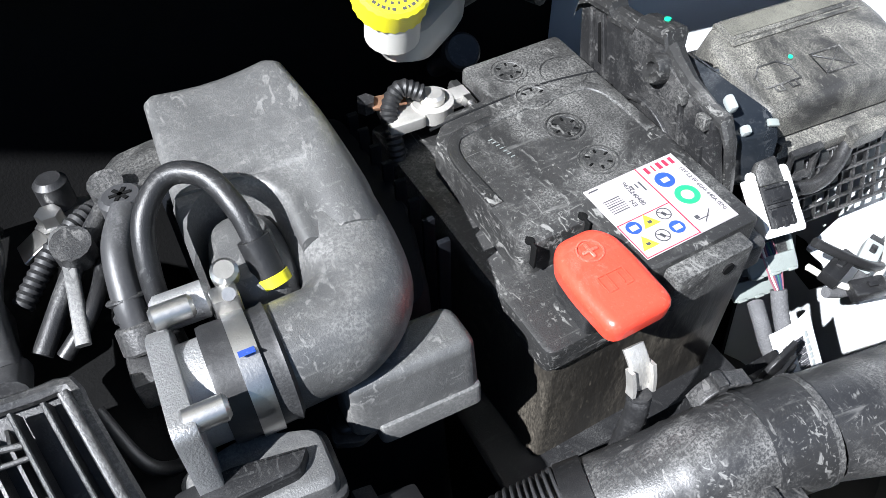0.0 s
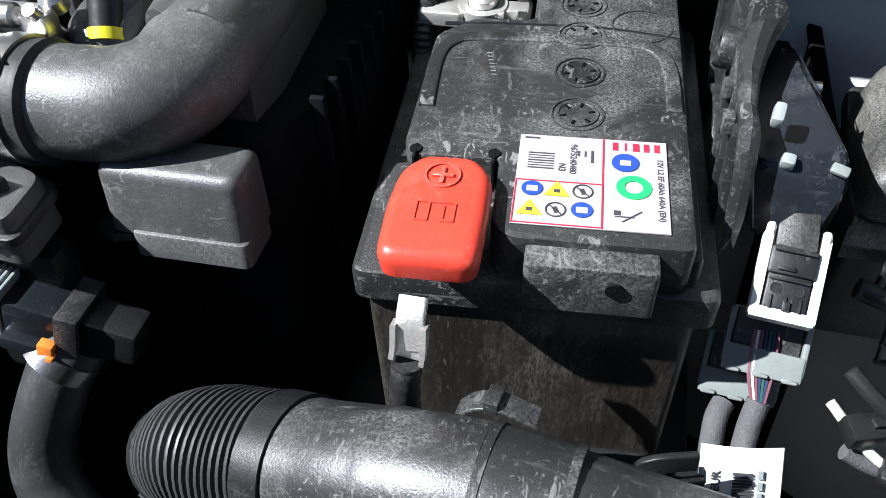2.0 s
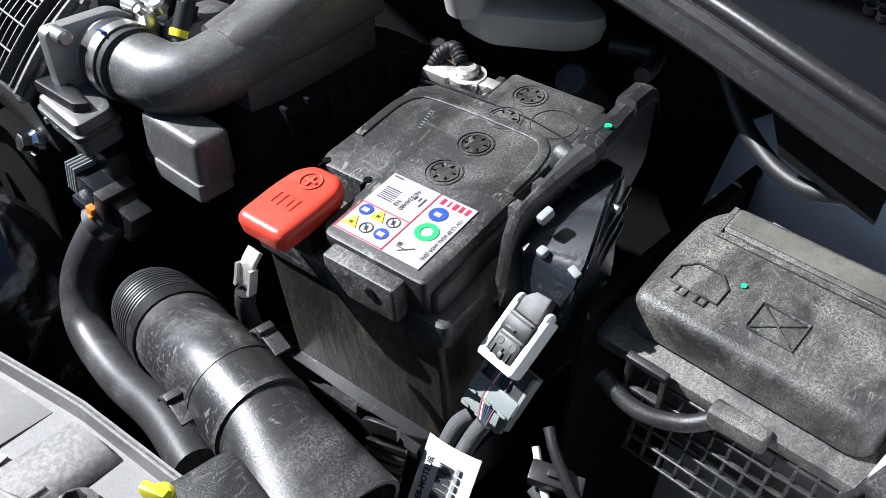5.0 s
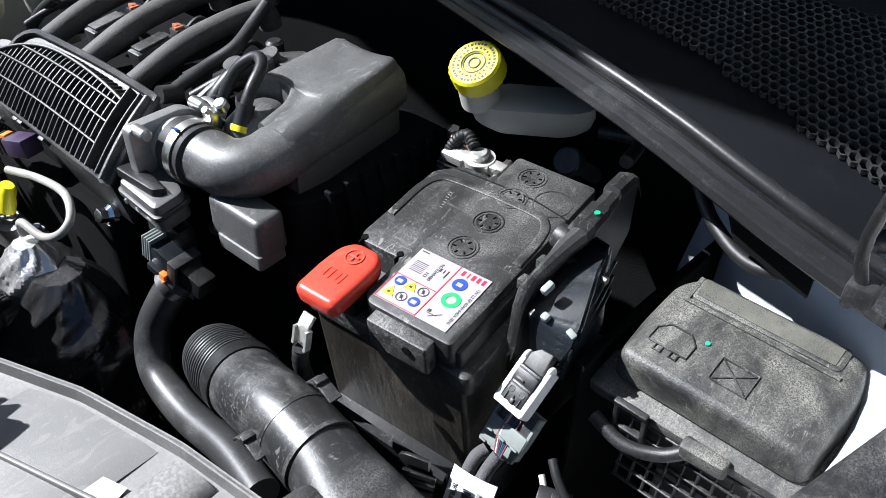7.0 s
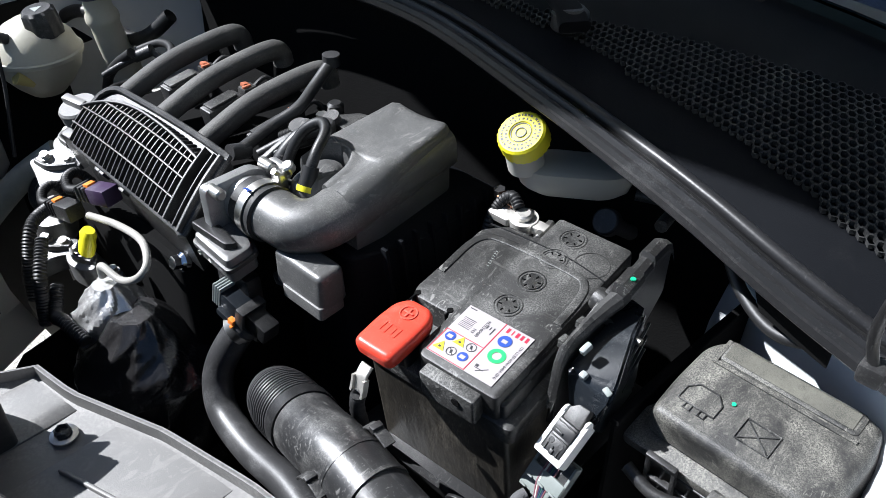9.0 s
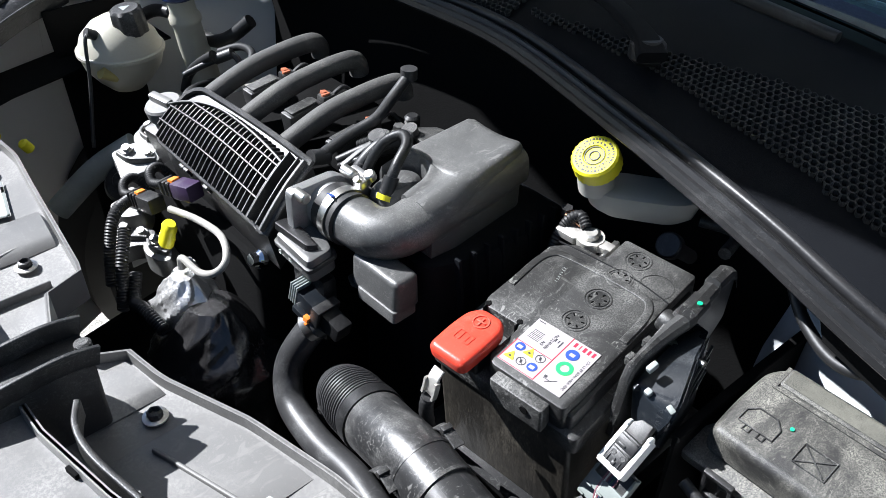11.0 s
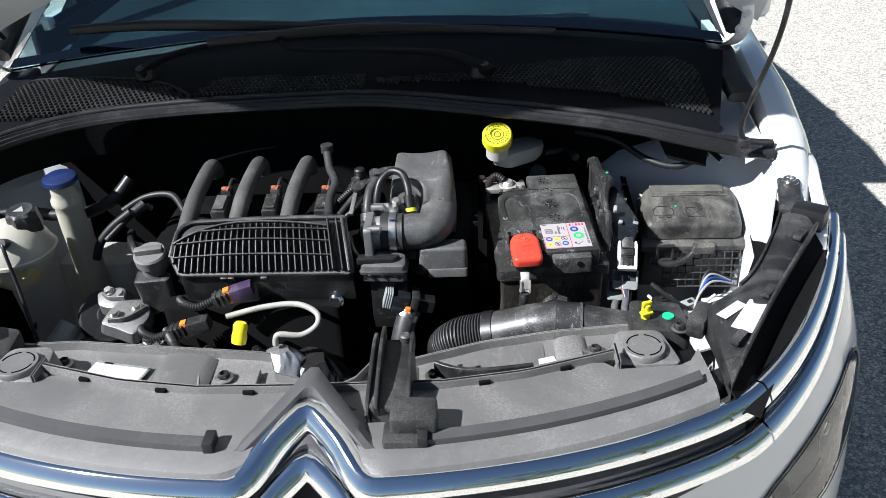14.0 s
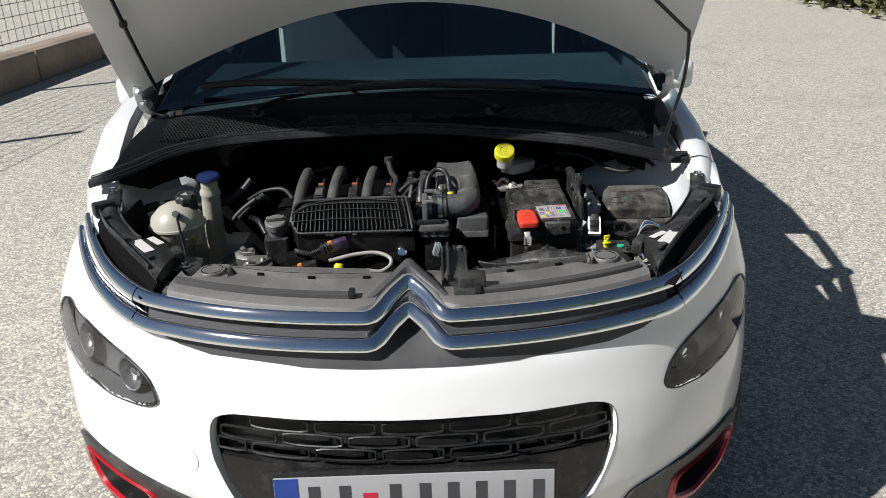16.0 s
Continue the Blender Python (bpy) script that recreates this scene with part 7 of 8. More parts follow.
t = thing("link_rod", "dusty grey link rod with a ball end", "rod", (-0.005, 0.68, 0.88))
bm = B()
tube(bm, [(-0.002, 0.712, 0.890), (-0.004, 0.685, 0.882), (-0.008, 0.655, 0.868)], 1, per=5, section=rsec(0.008, 0.005, 0.002), up=(0, 0, 1))
part("bar", bm, M_DUCT, t)
bm = B()
revolve(bm, [(0, 0.006), (0.007, 0.005), (0.009, 0.0), (0.007, -0.006), (0, -0.007)], T(-0.002, 0.714, 0.891), 18)
part("ball_end", bm, M_ALU, t)

# ---- oil filler and engine block ----
t = thing("oil_cap", "dusty grey-black oil filler cap with a grip bar", "oil cap", (-0.326, 0.585, 0.82))
CM = T(-0.326, 0.588, 0.838) @ RX(14)
bm = B()
revolve(bm, [(0, 0.010), (0.024, 0.010), (0.0265, 0.007), (0.0265, -0.008), (0.022, -0.012), (0.022, -0.03)], CM, 32)
part("cap", bm, M_GREYP, t)
bm = B()
box(bm, (0.044, 0.012, 0.014), CM @ T(0, 0, 0.013) @ RZ(8), 0.003)
part("grip", bm, M_GREYP, t)
bm = B()
prism(bm, rounded([(-0.030, -0.035), (0.03, -0.03), (0.025, 0.03), (-0.03, 0.03)], 0.01), -0.10, -0.025, CM, bev=0.006)
part("filler_neck", bm, M_PLAST, t)
t = thing("engine_block", "grey cast aluminium engine block, its depth near-black for shade", "engine", (-0.15, 0.6, 0.4))
# Block and head are near-black: the shade under the manifold, as colour.
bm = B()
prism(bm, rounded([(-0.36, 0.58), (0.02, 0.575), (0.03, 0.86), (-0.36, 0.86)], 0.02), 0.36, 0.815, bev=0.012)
part("block", bm, M_DEEPBLACK, t, "engine block coloured near-black for the deep shade")
rnd = random.Random(11)
for x, y, z, r, h in ((-0.372, 0.548, 0.752, 0.042, 0.022), (-0.322, 0.512, 0.716, 0.036, 0.030), (-0.285, 0.486, 0.690, 0.034, 0.024), (-0.235, 0.500, 0.690, 0.030, 0.03), (-0.405, 0.585, 0.765, 0.03, 0.02), (-0.15, 0.50, 0.70, 0.03, 0.05)):
    bm = B()
    poly = [(r * rnd.uniform(0.6, 1.25) * math.cos(q), r * rnd.uniform(0.5, 1.1) * math.sin(q)) for q in np.linspace(0, math.tau, 8, endpoint=False)]
    m_ = T(x, y, z) @ RZ(rnd.uniform(-30, 30)) @ RX(rnd.uniform(5, 22))
    prism(bm, rounded(poly, 0.008), -h, 0.0, m_, bev=0.003, taper=0.004)
    br = part("bracket", bm, M_ALU, t, "stained cast aluminium bracket")
    for q in (0.6, 2.6):
        bm = B()
        revolve(bm, [(0.0085, 0.0), (0.0085, 0.003), (0.006, 0.003), (0.006, 0.009), (0, 0.009)], m_ @ T(r * 0.5 * math.cos(q), r * 0.45 * math.sin(q), 0.0), 12)
        part("screw", bm, M_STEEL, br)
    bm = B()
    tube(bm, [m_ @ Vector((-r * 0.7, 0, 0.002)), m_ @ Vector((0, -r * 0.2, 0.005)), m_ @ Vector((r * 0.8, r * 0.1, 0.002))], 1, per=5, section=rsec(0.004, 0.008, 0.001), up=(0, 0, 1))
    part("web", bm, M_ALU, br)
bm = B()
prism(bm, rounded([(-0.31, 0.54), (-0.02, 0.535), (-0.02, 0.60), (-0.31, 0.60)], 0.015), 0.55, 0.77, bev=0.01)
part("head", bm, M_DEEPBLACK, t)
bm = B()
cyl(bm, 0.012, 0.012, T(-0.028, 0.544, 0.772) @ RX(70), 20, bev=0.003)
cyl(bm, 0.008, 0.022, T(-0.028, 0.541, 0.774) @ RX(70), 6)
part("bolt", bm, M_CHROME, t, "bright chromed bolt")
for k, (x, y, z, r) in enumerate(((-0.44, 0.62, 0.70, 0.05), (-0.46, 0.56, 0.66, 0.035))):
    bm = B()
    cyl(bm, r, 0.03, T(x, y, z) @ RX(40) @ RY(20), 28, bev=0.005)
    cyl(bm, r * 0.4, 0.05, T(x, y, z) @ RX(40) @ RY(20), 16, bev=0.003)
    part("pulley", bm, M_CLEAN, t)
bm = B()
tube(bm, [(-0.198, 0.515, 0.768), (-0.14, 0.524, 0.778), (-0.088, 0.527, 0.780), (-0.056, 0.514, 0.772), (-0.054, 0.498, 0.760), (-0.078, 0.488, 0.749), (-0.112, 0.483, 0.754), (-0.119, 0.483, 0.735)], 0.0047, 12, 8)
part("pipe", bm, M_PIPE, t, "pale grey bent hose")
bm = B()
tube(bm, [(-0.436, 0.675, 0.822), (-0.41, 0.70, 0.842), (-0.383, 0.728, 0.858), (-0.37, 0.735, 0.85)], 0.0050, 10, 6)
cyl(bm, 0.0085, 0.03, aim((-0.40, 0.712, 0.85), (-0.380, 0.730, 0.862)), 12)
part("dipstick_tube", bm, M_PLAST, t)
# foil-wrapped exhaust shield
t = thing("heat_shield", "crumpled silver foil wrapped round an exhaust part", "heat shield", (-0.1, 0.48, 0.62))
rnd = random.Random(3)


def crumple(cx, cy, z0, z1, r0, r1, amp, seed, n=26, seg=48, shoulder=None):
    """A wrapped, creased column."""
    q = random.Random(seed)
    fold = [(q.uniform(0, 6.28), q.randint(3, 13), q.uniform(6, 34), q.uniform(0.3, 1.0)) for _ in range(11)]
    rings = []
    for i in range(n):
        u = i / (n - 1)
        r = r0 + (r1 - r0) * math.sin(min(1.0, u * 1.7) * math.pi / 2)
        z = z0 + (z1 - z0) * u
        if shoulder:
            r = r0 + (r1 - r0) * min(1.0, u / 0.6) ** 0.9
            z = float(np.interp(u, [0, 0.6, 1.0], [z0, shoulder, z1]))
        ring = []
        for k in range(seg):
            w = math.tau * k / seg
            f = sum(s * (1 - abs(math.sin(0.5 * (m * w + v * u + p)))) for p, m, v, s in fold) / 5.0 - 0.55
            ring.append(Vector((cx + r * (1 + amp * f) * math.cos(w), cy + r * (1 + amp * f) * math.sin(w), z)))
        rings.append(ring)
    return rings


bm = B()
loft(bm, crumple(-0.114, 0.480, 0.728, 0.640, 0.014, 0.046, 0.36, 3, 26, 64))
part("foil", bm, M_FOIL, t, "bright crumpled foil", angle=18)
bm = B()
loft(bm, crumple(-0.074, 0.490, 0.704, 0.480, 0.026, 0.088, 0.24, 8, 64, 120, shoulder=0.625))
part("black_wrap", bm, M_BAG, t, "creased glossy black plastic wrap", angle=24)


def plug_pair(x, y, z, rz, material, length=0.05):
    """A wiring plug: two shells, an orange lock and a sleeve."""
    t = thing("wiring_plug", "dusty wiring plug with an orange lock on the engine", "plug", m=T(x, y, z) @ RZ(rz) @ RY(-12), group="wiring plugs")
    bm = B()
    box(bm, (0.036, 0.024, 0.022), T(0.022, 0, 0), 0.003)
    part("shell", bm, material, t, local=True)
    bm = B()
    box(bm, (0.026, 0.019, 0.018), T(-0.012, 0, 0), 0.003)
    for k in range(3):
        box(bm, (0.003, 0.022, 0.020), T(-0.018 + 0.008 * k, 0, 0), 0.0006, 1)
    part("socket", bm, M_PLAST, t, local=True)
    bm = B()
    box(bm, (0.010, 0.012, 0.026), T(0.0, 0, 0), 0.001)
    part("lock", bm, M_ORANGE, t, "orange lock", local=True)
    bm = B()
    ribbed(bm, [(-0.024, 0, 0), (-0.05, 0.0, -0.002), (-0.072, 0.014, 0.004), (-0.080, 0.035, 0.0), (-0.075, 0.05, -0.03)], 0.0065)
    part("sleeve", bm, M_RUBBER, t, "corrugated sleeve", local=True)


plug_pair(-0.192, 0.526, 0.800, 12, M_PURPLE)
plug_pair(-0.263, 0.506, 0.754, 6, M_PLAST)
t = thing("dipstick_handle", "yellow plastic dipstick handle", "dipstick", (-0.179, 0.50, 0.70))
bm = B()
revolve(bm, [(0, 0.022), (0.009, 0.021), (0.0125, 0.014), (0.0115, 0.002), (0.013, -0.006), (0.012, -0.020), (0, -0.022)], T(-0.176, 0.497, 0.749) @ RX(-14) @ RY(12) @ Matrix.Scale(0.85, 4), 18, wave=lambda a, z: 1 + 0.12 * math.cos(2 * a))
part("handle", bm, M_YELLOW, t)
for k, pts in enumerate((((-0.30, 0.52, 0.74), (-0.27, 0.47, 0.745), (-0.25, 0.445, 0.71), (-0.235, 0.43, 0.66)), ((-0.22, 0.46, 0.75), (-0.19, 0.435, 0.72), (-0.18, 0.42, 0.66)), ((-0.19, 0.45, 0.70), (-0.16, 0.43, 0.68), (-0.12, 0.425, 0.70), (-0.08, 0.43, 0.69)))):
    bm = B()
    ribbed(bm, pts, 0.008)
    single("cable_sleeve", bm, M_RUBBER, "corrugated black wiring sleeve at the engine's front", "cable", pts[0], "cable sleeves")

# ---- coolant hose ----
t = thing("coolant_hose", "thick smooth grey-black coolant hose", "hose", (0.1, 0.5, 0.65))
bm = B()
tube(bm, [(0.090, 0.547, 0.752), (0.081, 0.535, 0.737), (0.072, 0.514, 0.702), (0.080, 0.500, 0.677), (0.106, 0.490, 0.660), (0.166, 0.482, 0.660), (0.235, 0.478, 0.672), (0.30, 0.465, 0.68)], 0.0172, 20, 8)
part("hose", bm, M_HOSE, t)
bm = B()
cyl(bm, 0.0190, 0.010, aim((0.086, 0.543, 0.749), (0.079, 0.535, 0.740)), 20)
part("hose_clip", bm, M_STEEL, t)
bm = B()
ribbed(bm, [(0.118, 0.535, 0.70), (0.122, 0.52, 0.665), (0.125, 0.51, 0.63)], 0.006)
single("cable_sleeve", bm, M_RUBBER, "corrugated black sleeve by the coolant hose", "cable", (0.12, 0.52, 0.66), "cable sleeves")

# ---- air inlet pipe: bellows, elbow and scoop ----
t = thing("inlet_pipe", "dusty black air inlet pipe with bellows and a scoop", "inlet pipe", (0.28, 0.5, 0.72))
P1 = [(0.143, 0.535, 0.686), (0.154, 0.530, 0.696), (0.170, 0.525, 0.706), (0.195, 0.520, 0.714), (0.214, 0.517, 0.720)]
bm = B()
curve_ = spline(P1, 24)
run = [0.0]
for a, b in zip(curve_, curve_[1:]):
    run.append(run[-1] + (b - a).length)
RIBS = 18
line = [Vector([float(np.interp(q, run, [p[k] for p in curve_])) for k in range(3)]) for q in np.linspace(0, run[-1], RIBS * 5 + 1)]
rings = []
for i, p in enumerate(line):
    tan = (line[min(i + 1, len(line) - 1)] - line[max(i - 1, 0)]).normalized()
    side = tan.cross(Vector((0, 0, 1))).normalized()
    upv = side.cross(tan)
    r = (0.0364, 0.0368, 0.0364, 0.0312, 0.0310)[i % 5] * min(1.0, 0.86 + 0.14 * i / (0.55 * len(line)))
    rings.append([p + (side * math.cos(a) + upv * math.sin(a)) * r for a in np.linspace(0, math.tau, 36, endpoint=False)])
loft(bm, rings)
part("bellows", bm, M_HOSE, t, "ribbed rubber bellows", angle=25)
bm = B()
tube(bm, [(0.116, 0.552, 0.664), (0.131, 0.543, 0.675), (0.146, 0.5345, 0.688)], 0.0325, 28, 5, rad=lambda u: 0.70 + 0.30 * min(1.0, u * 1.4))
part("bellows_neck", bm, M_RUBBER, t, "tapered neck of the bellows")
bm = B()
tube(bm, [(0.210, 0.5175, 0.719), (0.226, 0.514, 0.7235)], 0.0372, 32, 3)
part("rubber_collar", bm, M_CLEAN, t, "smooth black rubber collar")
bm = B()
tube(bm, [(0.222, 0.515, 0.7225), (0.240, 0.511, 0.729), (0.262, 0.506, 0.738), (0.292, 0.501, 0.748), (0.318, 0.498, 0.752)], 0.0338, 32, 8, rad=lambda u: 1.04 - 0.06 * u + (0.02 if 0.60 < u < 0.64 else 0))
part("elbow", bm, M_TUBE, t, "dusty smooth pipe")
bm = B()
tube(bm, [(0.314, 0.4985, 0.750), (0.345, 0.494, 0.750), (0.352, 0.493, 0.750)], 0.0346, 28, 4)
part("sleeve", bm, M_TUBE, t)
for p0, p1, r in (((0.350, 0.4935, 0.750), (0.354, 0.493, 0.750), 0.0352), ((0.314, 0.4985, 0.750), (0.318, 0.498, 0.750), 0.0352)):
    bm = B()
    tube(bm, [p0, p1], r, 28, 2)
    part("ring", bm, M_TUBE, t)
bm = B()
rings = []
for i, u in enumerate(np.linspace(0, 1, 14)):
    c = Vector((0.353, 0.493, 0.750)).lerp(Vector((0.445, 0.475, 0.742)), u)
    w, h = 0.0338 + 0.013 * u, 0.0330 - 0.008 * u
    rings.append([c + Vector((0.06 * math.sin(a) * w * 0, w * math.cos(a), h * math.sin(a))) for a in np.linspace(0, math.tau, 28, endpoint=False)])
inner = [[c + (p - c) * 0.93 for p in r for c in [sum(r, Vector()) / len(r)]] for r in rings[::-1]]
loft(bm, rings + inner[:10], caps=False)
part("scoop", bm, M_TUBE, t, "open scoop at the pipe's end")
for x, y, z in ((0.318, 0.530, 0.772), (0.305, 0.463, 0.752)):
    bm = B()
    tube(bm, [(x - 0.020, y + 0.002, z - 0.006), (x - 0.012, y + 0.001, z + 0.003), (x, y, z + 0.006), (x + 0.016, y - 0.002, z + 0.002)], 1, per=5, section=rsec(0.012, 0.0028, 0.001), up=(0, 0, 1))
    box(bm, (0.007, 0.012, 0.008), T(x - 0.004, y, z + 0.007) @ RZ(-8), 0.0015)
    part("clip", bm, M_PLAST, t)
# ---- wiring bracket beside the battery ----
t = thing("wiring_bracket", "tall dusty black bracket for wiring plugs", "bracket", (0.42, 0.74, 0.72))
bm = B()
side_poly = [(0.832, 0.866), (0.815, 0.880), (0.735, 0.874), (0.705, 0.858), (0.668, 0.848), (0.654, 0.80), (0.662, 0.768), (0.790, 0.768), (0.832, 0.815)]
prism(bm, rounded(side_poly, 0.006), -0.004, 0.004, T(0.411, 0, 0) @ Matrix(((0, 0, 1, 0), (1, 0, 0, 0), (0, 1, 0, 0), (0, 0, 0, 1))), bev=0.0015)
part("plate", bm, M_PLAST, t, "tall plate with raised ribs")
# folded top: wide pads at the back, a neck, then a thin edge down to the tip
bm = B()
rows = []
for y, xl, xr, z in ((0.836, 0.402, 0.417, 0.862), (0.828, 0.401, 0.418, 0.878), (0.815, 0.401, 0.419, 0.885), (0.790, 0.403, 0.421, 0.885), (0.788, 0.404, 0.421, 0.880), (0.764, 0.407, 0.424, 0.879), (0.762, 0.407, 0.428, 0.884), (0.733, 0.411, 0.432, 0.885),
                     (0.730, 0.411, 0.428, 0.876), (0.718, 0.409, 0.424, 0.871), (0.700, 0.408, 0.420, 0.864), (0.676, 0.409, 0.418, 0.858), (0.662, 0.409, 0.420, 0.855), (0.655, 0.410, 0.420, 0.842), (0.650, 0.411, 0.420, 0.812), (0.647, 0.413, 0.418, 0.795)):
    rows.append([Vector((xl, y, z - 0.006)), Vector((xl + 0.002, y, z - 0.001)), Vector((xl + (xr - xl) * 0.5, y, z + 0.0008)), Vector((xr - 0.002, y, z - 0.001)), Vector((xr, y, z - 0.007))])
sheet(bm, rows, 0.004, (0, 0.2, -1))
part("top_flange", bm, M_DUSTY, t, "dusty folded top edge", angle=12)
bm = B()
cyl(bm, 0.0026, 0.0012, T(0.4235, 0.747, 0.8855), 12)
part("paint_dot", bm, M_GREEN, t, "small green paint dot")
bm = B()
revolve(bm, [(0, 0.003), (0.0045, 0.003), (0.0055, 0.008), (0.010, 0.009), (0.0115, 0.006), (0.0115, -0.004)], T(0.407, 0.729, 0.860) @ RY(-80), 20)
part("boss", bm, M_DUSTY, t, "round boss with a hole")
for y, z, h_ in ((0.675, 0.846, 0.010), (0.700, 0.852, 0.008)):
    bm = B()
    box(bm, (0.006, 0.010, h_), T(0.405, y, z), 0.001)
    part("lug", bm, M_DUSTY, t)
for (x, y, z), d_ in (((0.428, 0.676, 0.852), (0.006, 0.012, 0.008)), ((0.436, 0.665, 0.833), (0.007, 0.007, 0.007))):
    bm = B()
    box(bm, d_, T(x, y, z) @ RX(24) @ RZ(-10), 0.0022)
    part("clip", bm, M_GPLUG, t, "pale grey clip")
PB = T(0.4065, 0, 0)
bm = B()
tube(bm, [PB @ Vector((0, 0.742 + 0.052 * math.cos(a), 0.762 + 0.062 * math.sin(a))) for a in np.linspace(0.15, 3.0, 16)], 1, smooth=False, section=rsec(0.005, 0.006, 0.001), up=(1, 0, 0))
part("arched_rib", bm, M_PLAST, t, "curved rib on the bracket")
for y0, z0, y1, z1 in ((0.80, 0.872, 0.79, 0.80), (0.70, 0.845, 0.69, 0.76), (0.675, 0.825, 0.665, 0.75), (0.815, 0.87, 0.81, 0.78)):
    bm = B()
    tube(bm, [(0.407, y0, z0), (0.407, y1, z1)], 1, per=2, section=rsec(0.004, 0.007, 0.001), up=(1, 0, 0))
    part("rib", bm, M_PLAST, t)
bm = B()
box(bm, (0.004, 0.008, 0.034), T(0.4065, 0.800, 0.845) @ RX(-6), 0.001)
part("slot", bm, M_DEEPBLACK, t)
bm = B()
tube(bm, [(0.414, 0.725, 0.845), (0.455, 0.722, 0.845)], 0.0035, 10, 2)
part("stud", bm, M_STEEL, t, "threaded steel stud")

t = thing("bracket_connector", "dark slate wiring connector clipped to the bracket", "connector", (0.446, 0.69, 0.80))
bm = B()
for p in ((0.418, 0.758, 0.856), (0.440, 0.752, 0.858), (0.448, 0.720, 0.852), (0.466, 0.672, 0.836), (0.467, 0.660, 0.821), (0.456, 0.652, 0.790), (0.426, 0.662, 0.790), (0.418, 0.664, 0.832), (0.418, 0.750, 0.770), (0.450, 0.740, 0.770), (0.460, 0.668, 0.770)):
    bm.verts.new(p)
bmesh.ops.convex_hull(bm, input=bm.verts[:])
bmesh.ops.bevel(bm, geom=bm.edges[:], offset=0.0025, segments=2, affect="EDGES")
shell_ = part("connector_body", bm, M_BLUEGREY, t)
for k in range(3):
    bm = B()
    tube(bm, [(0.4465 + 0.0010 * k, 0.748 - 0.002 * k, 0.846 - 0.014 * k), (0.4585 + 0.0006 * k, 0.694 - 0.001 * k, 0.837 - 0.014 * k)], 1, per=2, section=rsec(0.003, 0.003, 0.0008), up=(0, 0, 1))
    part("guide", bm, M_BLUEGREY, shell_)
# Pale piece that draws the highlight on this corner.
bm = B()
box(bm, (0.009, 0.006, 0.003), T(0.461, 0.665, 0.831) @ RX(30) @ RZ(-20), 0.0015)
part("corner_clip", bm, M_TRAY, shell_, "pale patch for the highlight on the connector's corner")

t = thing("white_connector", "large white-framed wiring connector with a black lever", "connector", m=T(0.445, 0.634, 0.784) @ RZ(-8) @ RX(42) @ Matrix.Diagonal((0.69, 0.70, 0.80, 1)))
bm = B()
for x, y, w, h in ((-0.0195, 0, 0.007, 0.062), (0.0195, 0, 0.007, 0.062), (0, -0.0285, 0.044, 0.009)):
    box(bm, (w, h, 0.018), T(x, y, 0.002), 0.0022)
for x in (-0.019, 0.019):
    cyl(bm, 0.0065, 0.006, T(x, 0.031, 0.006) @ RY(90), 16, bev=0.0015)
box(bm, (0.042, 0.062, 0.006), T(0, 0, -0.008), 0.002)
part("frame", bm, M_WPLUG, t, "white plastic frame with two arms", local=True)
bm = B()
box(bm, (0.030, 0.026, 0.016), T(0, -0.012, 0.003), 0.002)
box(bm, (0.032, 0.020, 0.022), T(0, 0.010, 0.003), 0.002)
box(bm, (0.005, 0.007, 0.004), T(0.001, -0.022, 0.011), 0.0006)
box(bm, (0.012, 0.003, 0.003), T(-0.004, 0.004, 0.0145), 0.0006)
for x in (-0.010, 0.0, 0.010):
    box(bm, (0.0016, 0.010, 0.004), T(x, -0.020, 0.0105), 0.0004, 1)
box(bm, (0.028, 0.0016, 0.003), T(0, 0.0165, 0.0148), 0.0004, 1)
box(bm, (0.028, 0.0016, 0.003), T(0, -0.0035, 0.0120), 0.0004, 1)
part("core", bm, M_CLEAN, t, local=True)
for x in (-0.008, 0.008):
    bm = B()
    revolve(bm, [(0.0040, 0.0), (0.0040, 0.0006), (0.0032, 0.0006), (0.0032, 0.0002), (0, 0.0002)], T(x, -0.010, 0.011), 18)
    part("disc", bm, M_CLEAN, t, "faint round mark", local=True)
bm = B()
prism(bm, rounded([(-0.014, 0.020), (0.014, 0.020), (0.012, 0.048), (-0.006, 0.046), (-0.015, 0.036)], 0.002), 0.001, 0.011, bev=0.0012)
part("tongue", bm, M_DUSTY, t, "dusty black tongue", local=True)

t = thing("grey_connector", "stack of pale grey wiring trays under the white connector", "connector", m=T(0.446, 0.626, 0.748) @ RZ(-8) @ RX(48) @ Matrix.Scale(0.80, 4))
for k in range(2):
    at_ = T(-0.004 - 0.010 * k, -0.006 - 0.020 * k, -0.004 - 0.020 * k)
    bm = B()
    box(bm, (0.050, 0.018, 0.006), at_ @ T(0, -0.010, 0.006), 0.002)
    box(bm, (0.004, 0.038, 0.012), at_ @ T(-0.024, 0.004, 0.002), 0.002)
    box(bm, (0.004, 0.038, 0.012), at_ @ T(0.024, 0.004, 0.002), 0.002)
    box(bm, (0.048, 0.040, 0.004), at_ @ T(0, 0.004, -0.006), 0.001)
    for j in range(3):
        box(bm, (0.010, 0.003, 0.004), at_ @ T(-0.018 + 0.018 * j, -0.018, 0.009), 0.0008, 1)
    part("tray", bm, M_TRAY, t, local=True)
    bm = B()
    box(bm, (0.042, 0.026, 0.008), at_ @ T(0, 0.010, 0.0), 0.001)
    part("insert", bm, M_PLAST, t, "black insert in the tray", local=True)
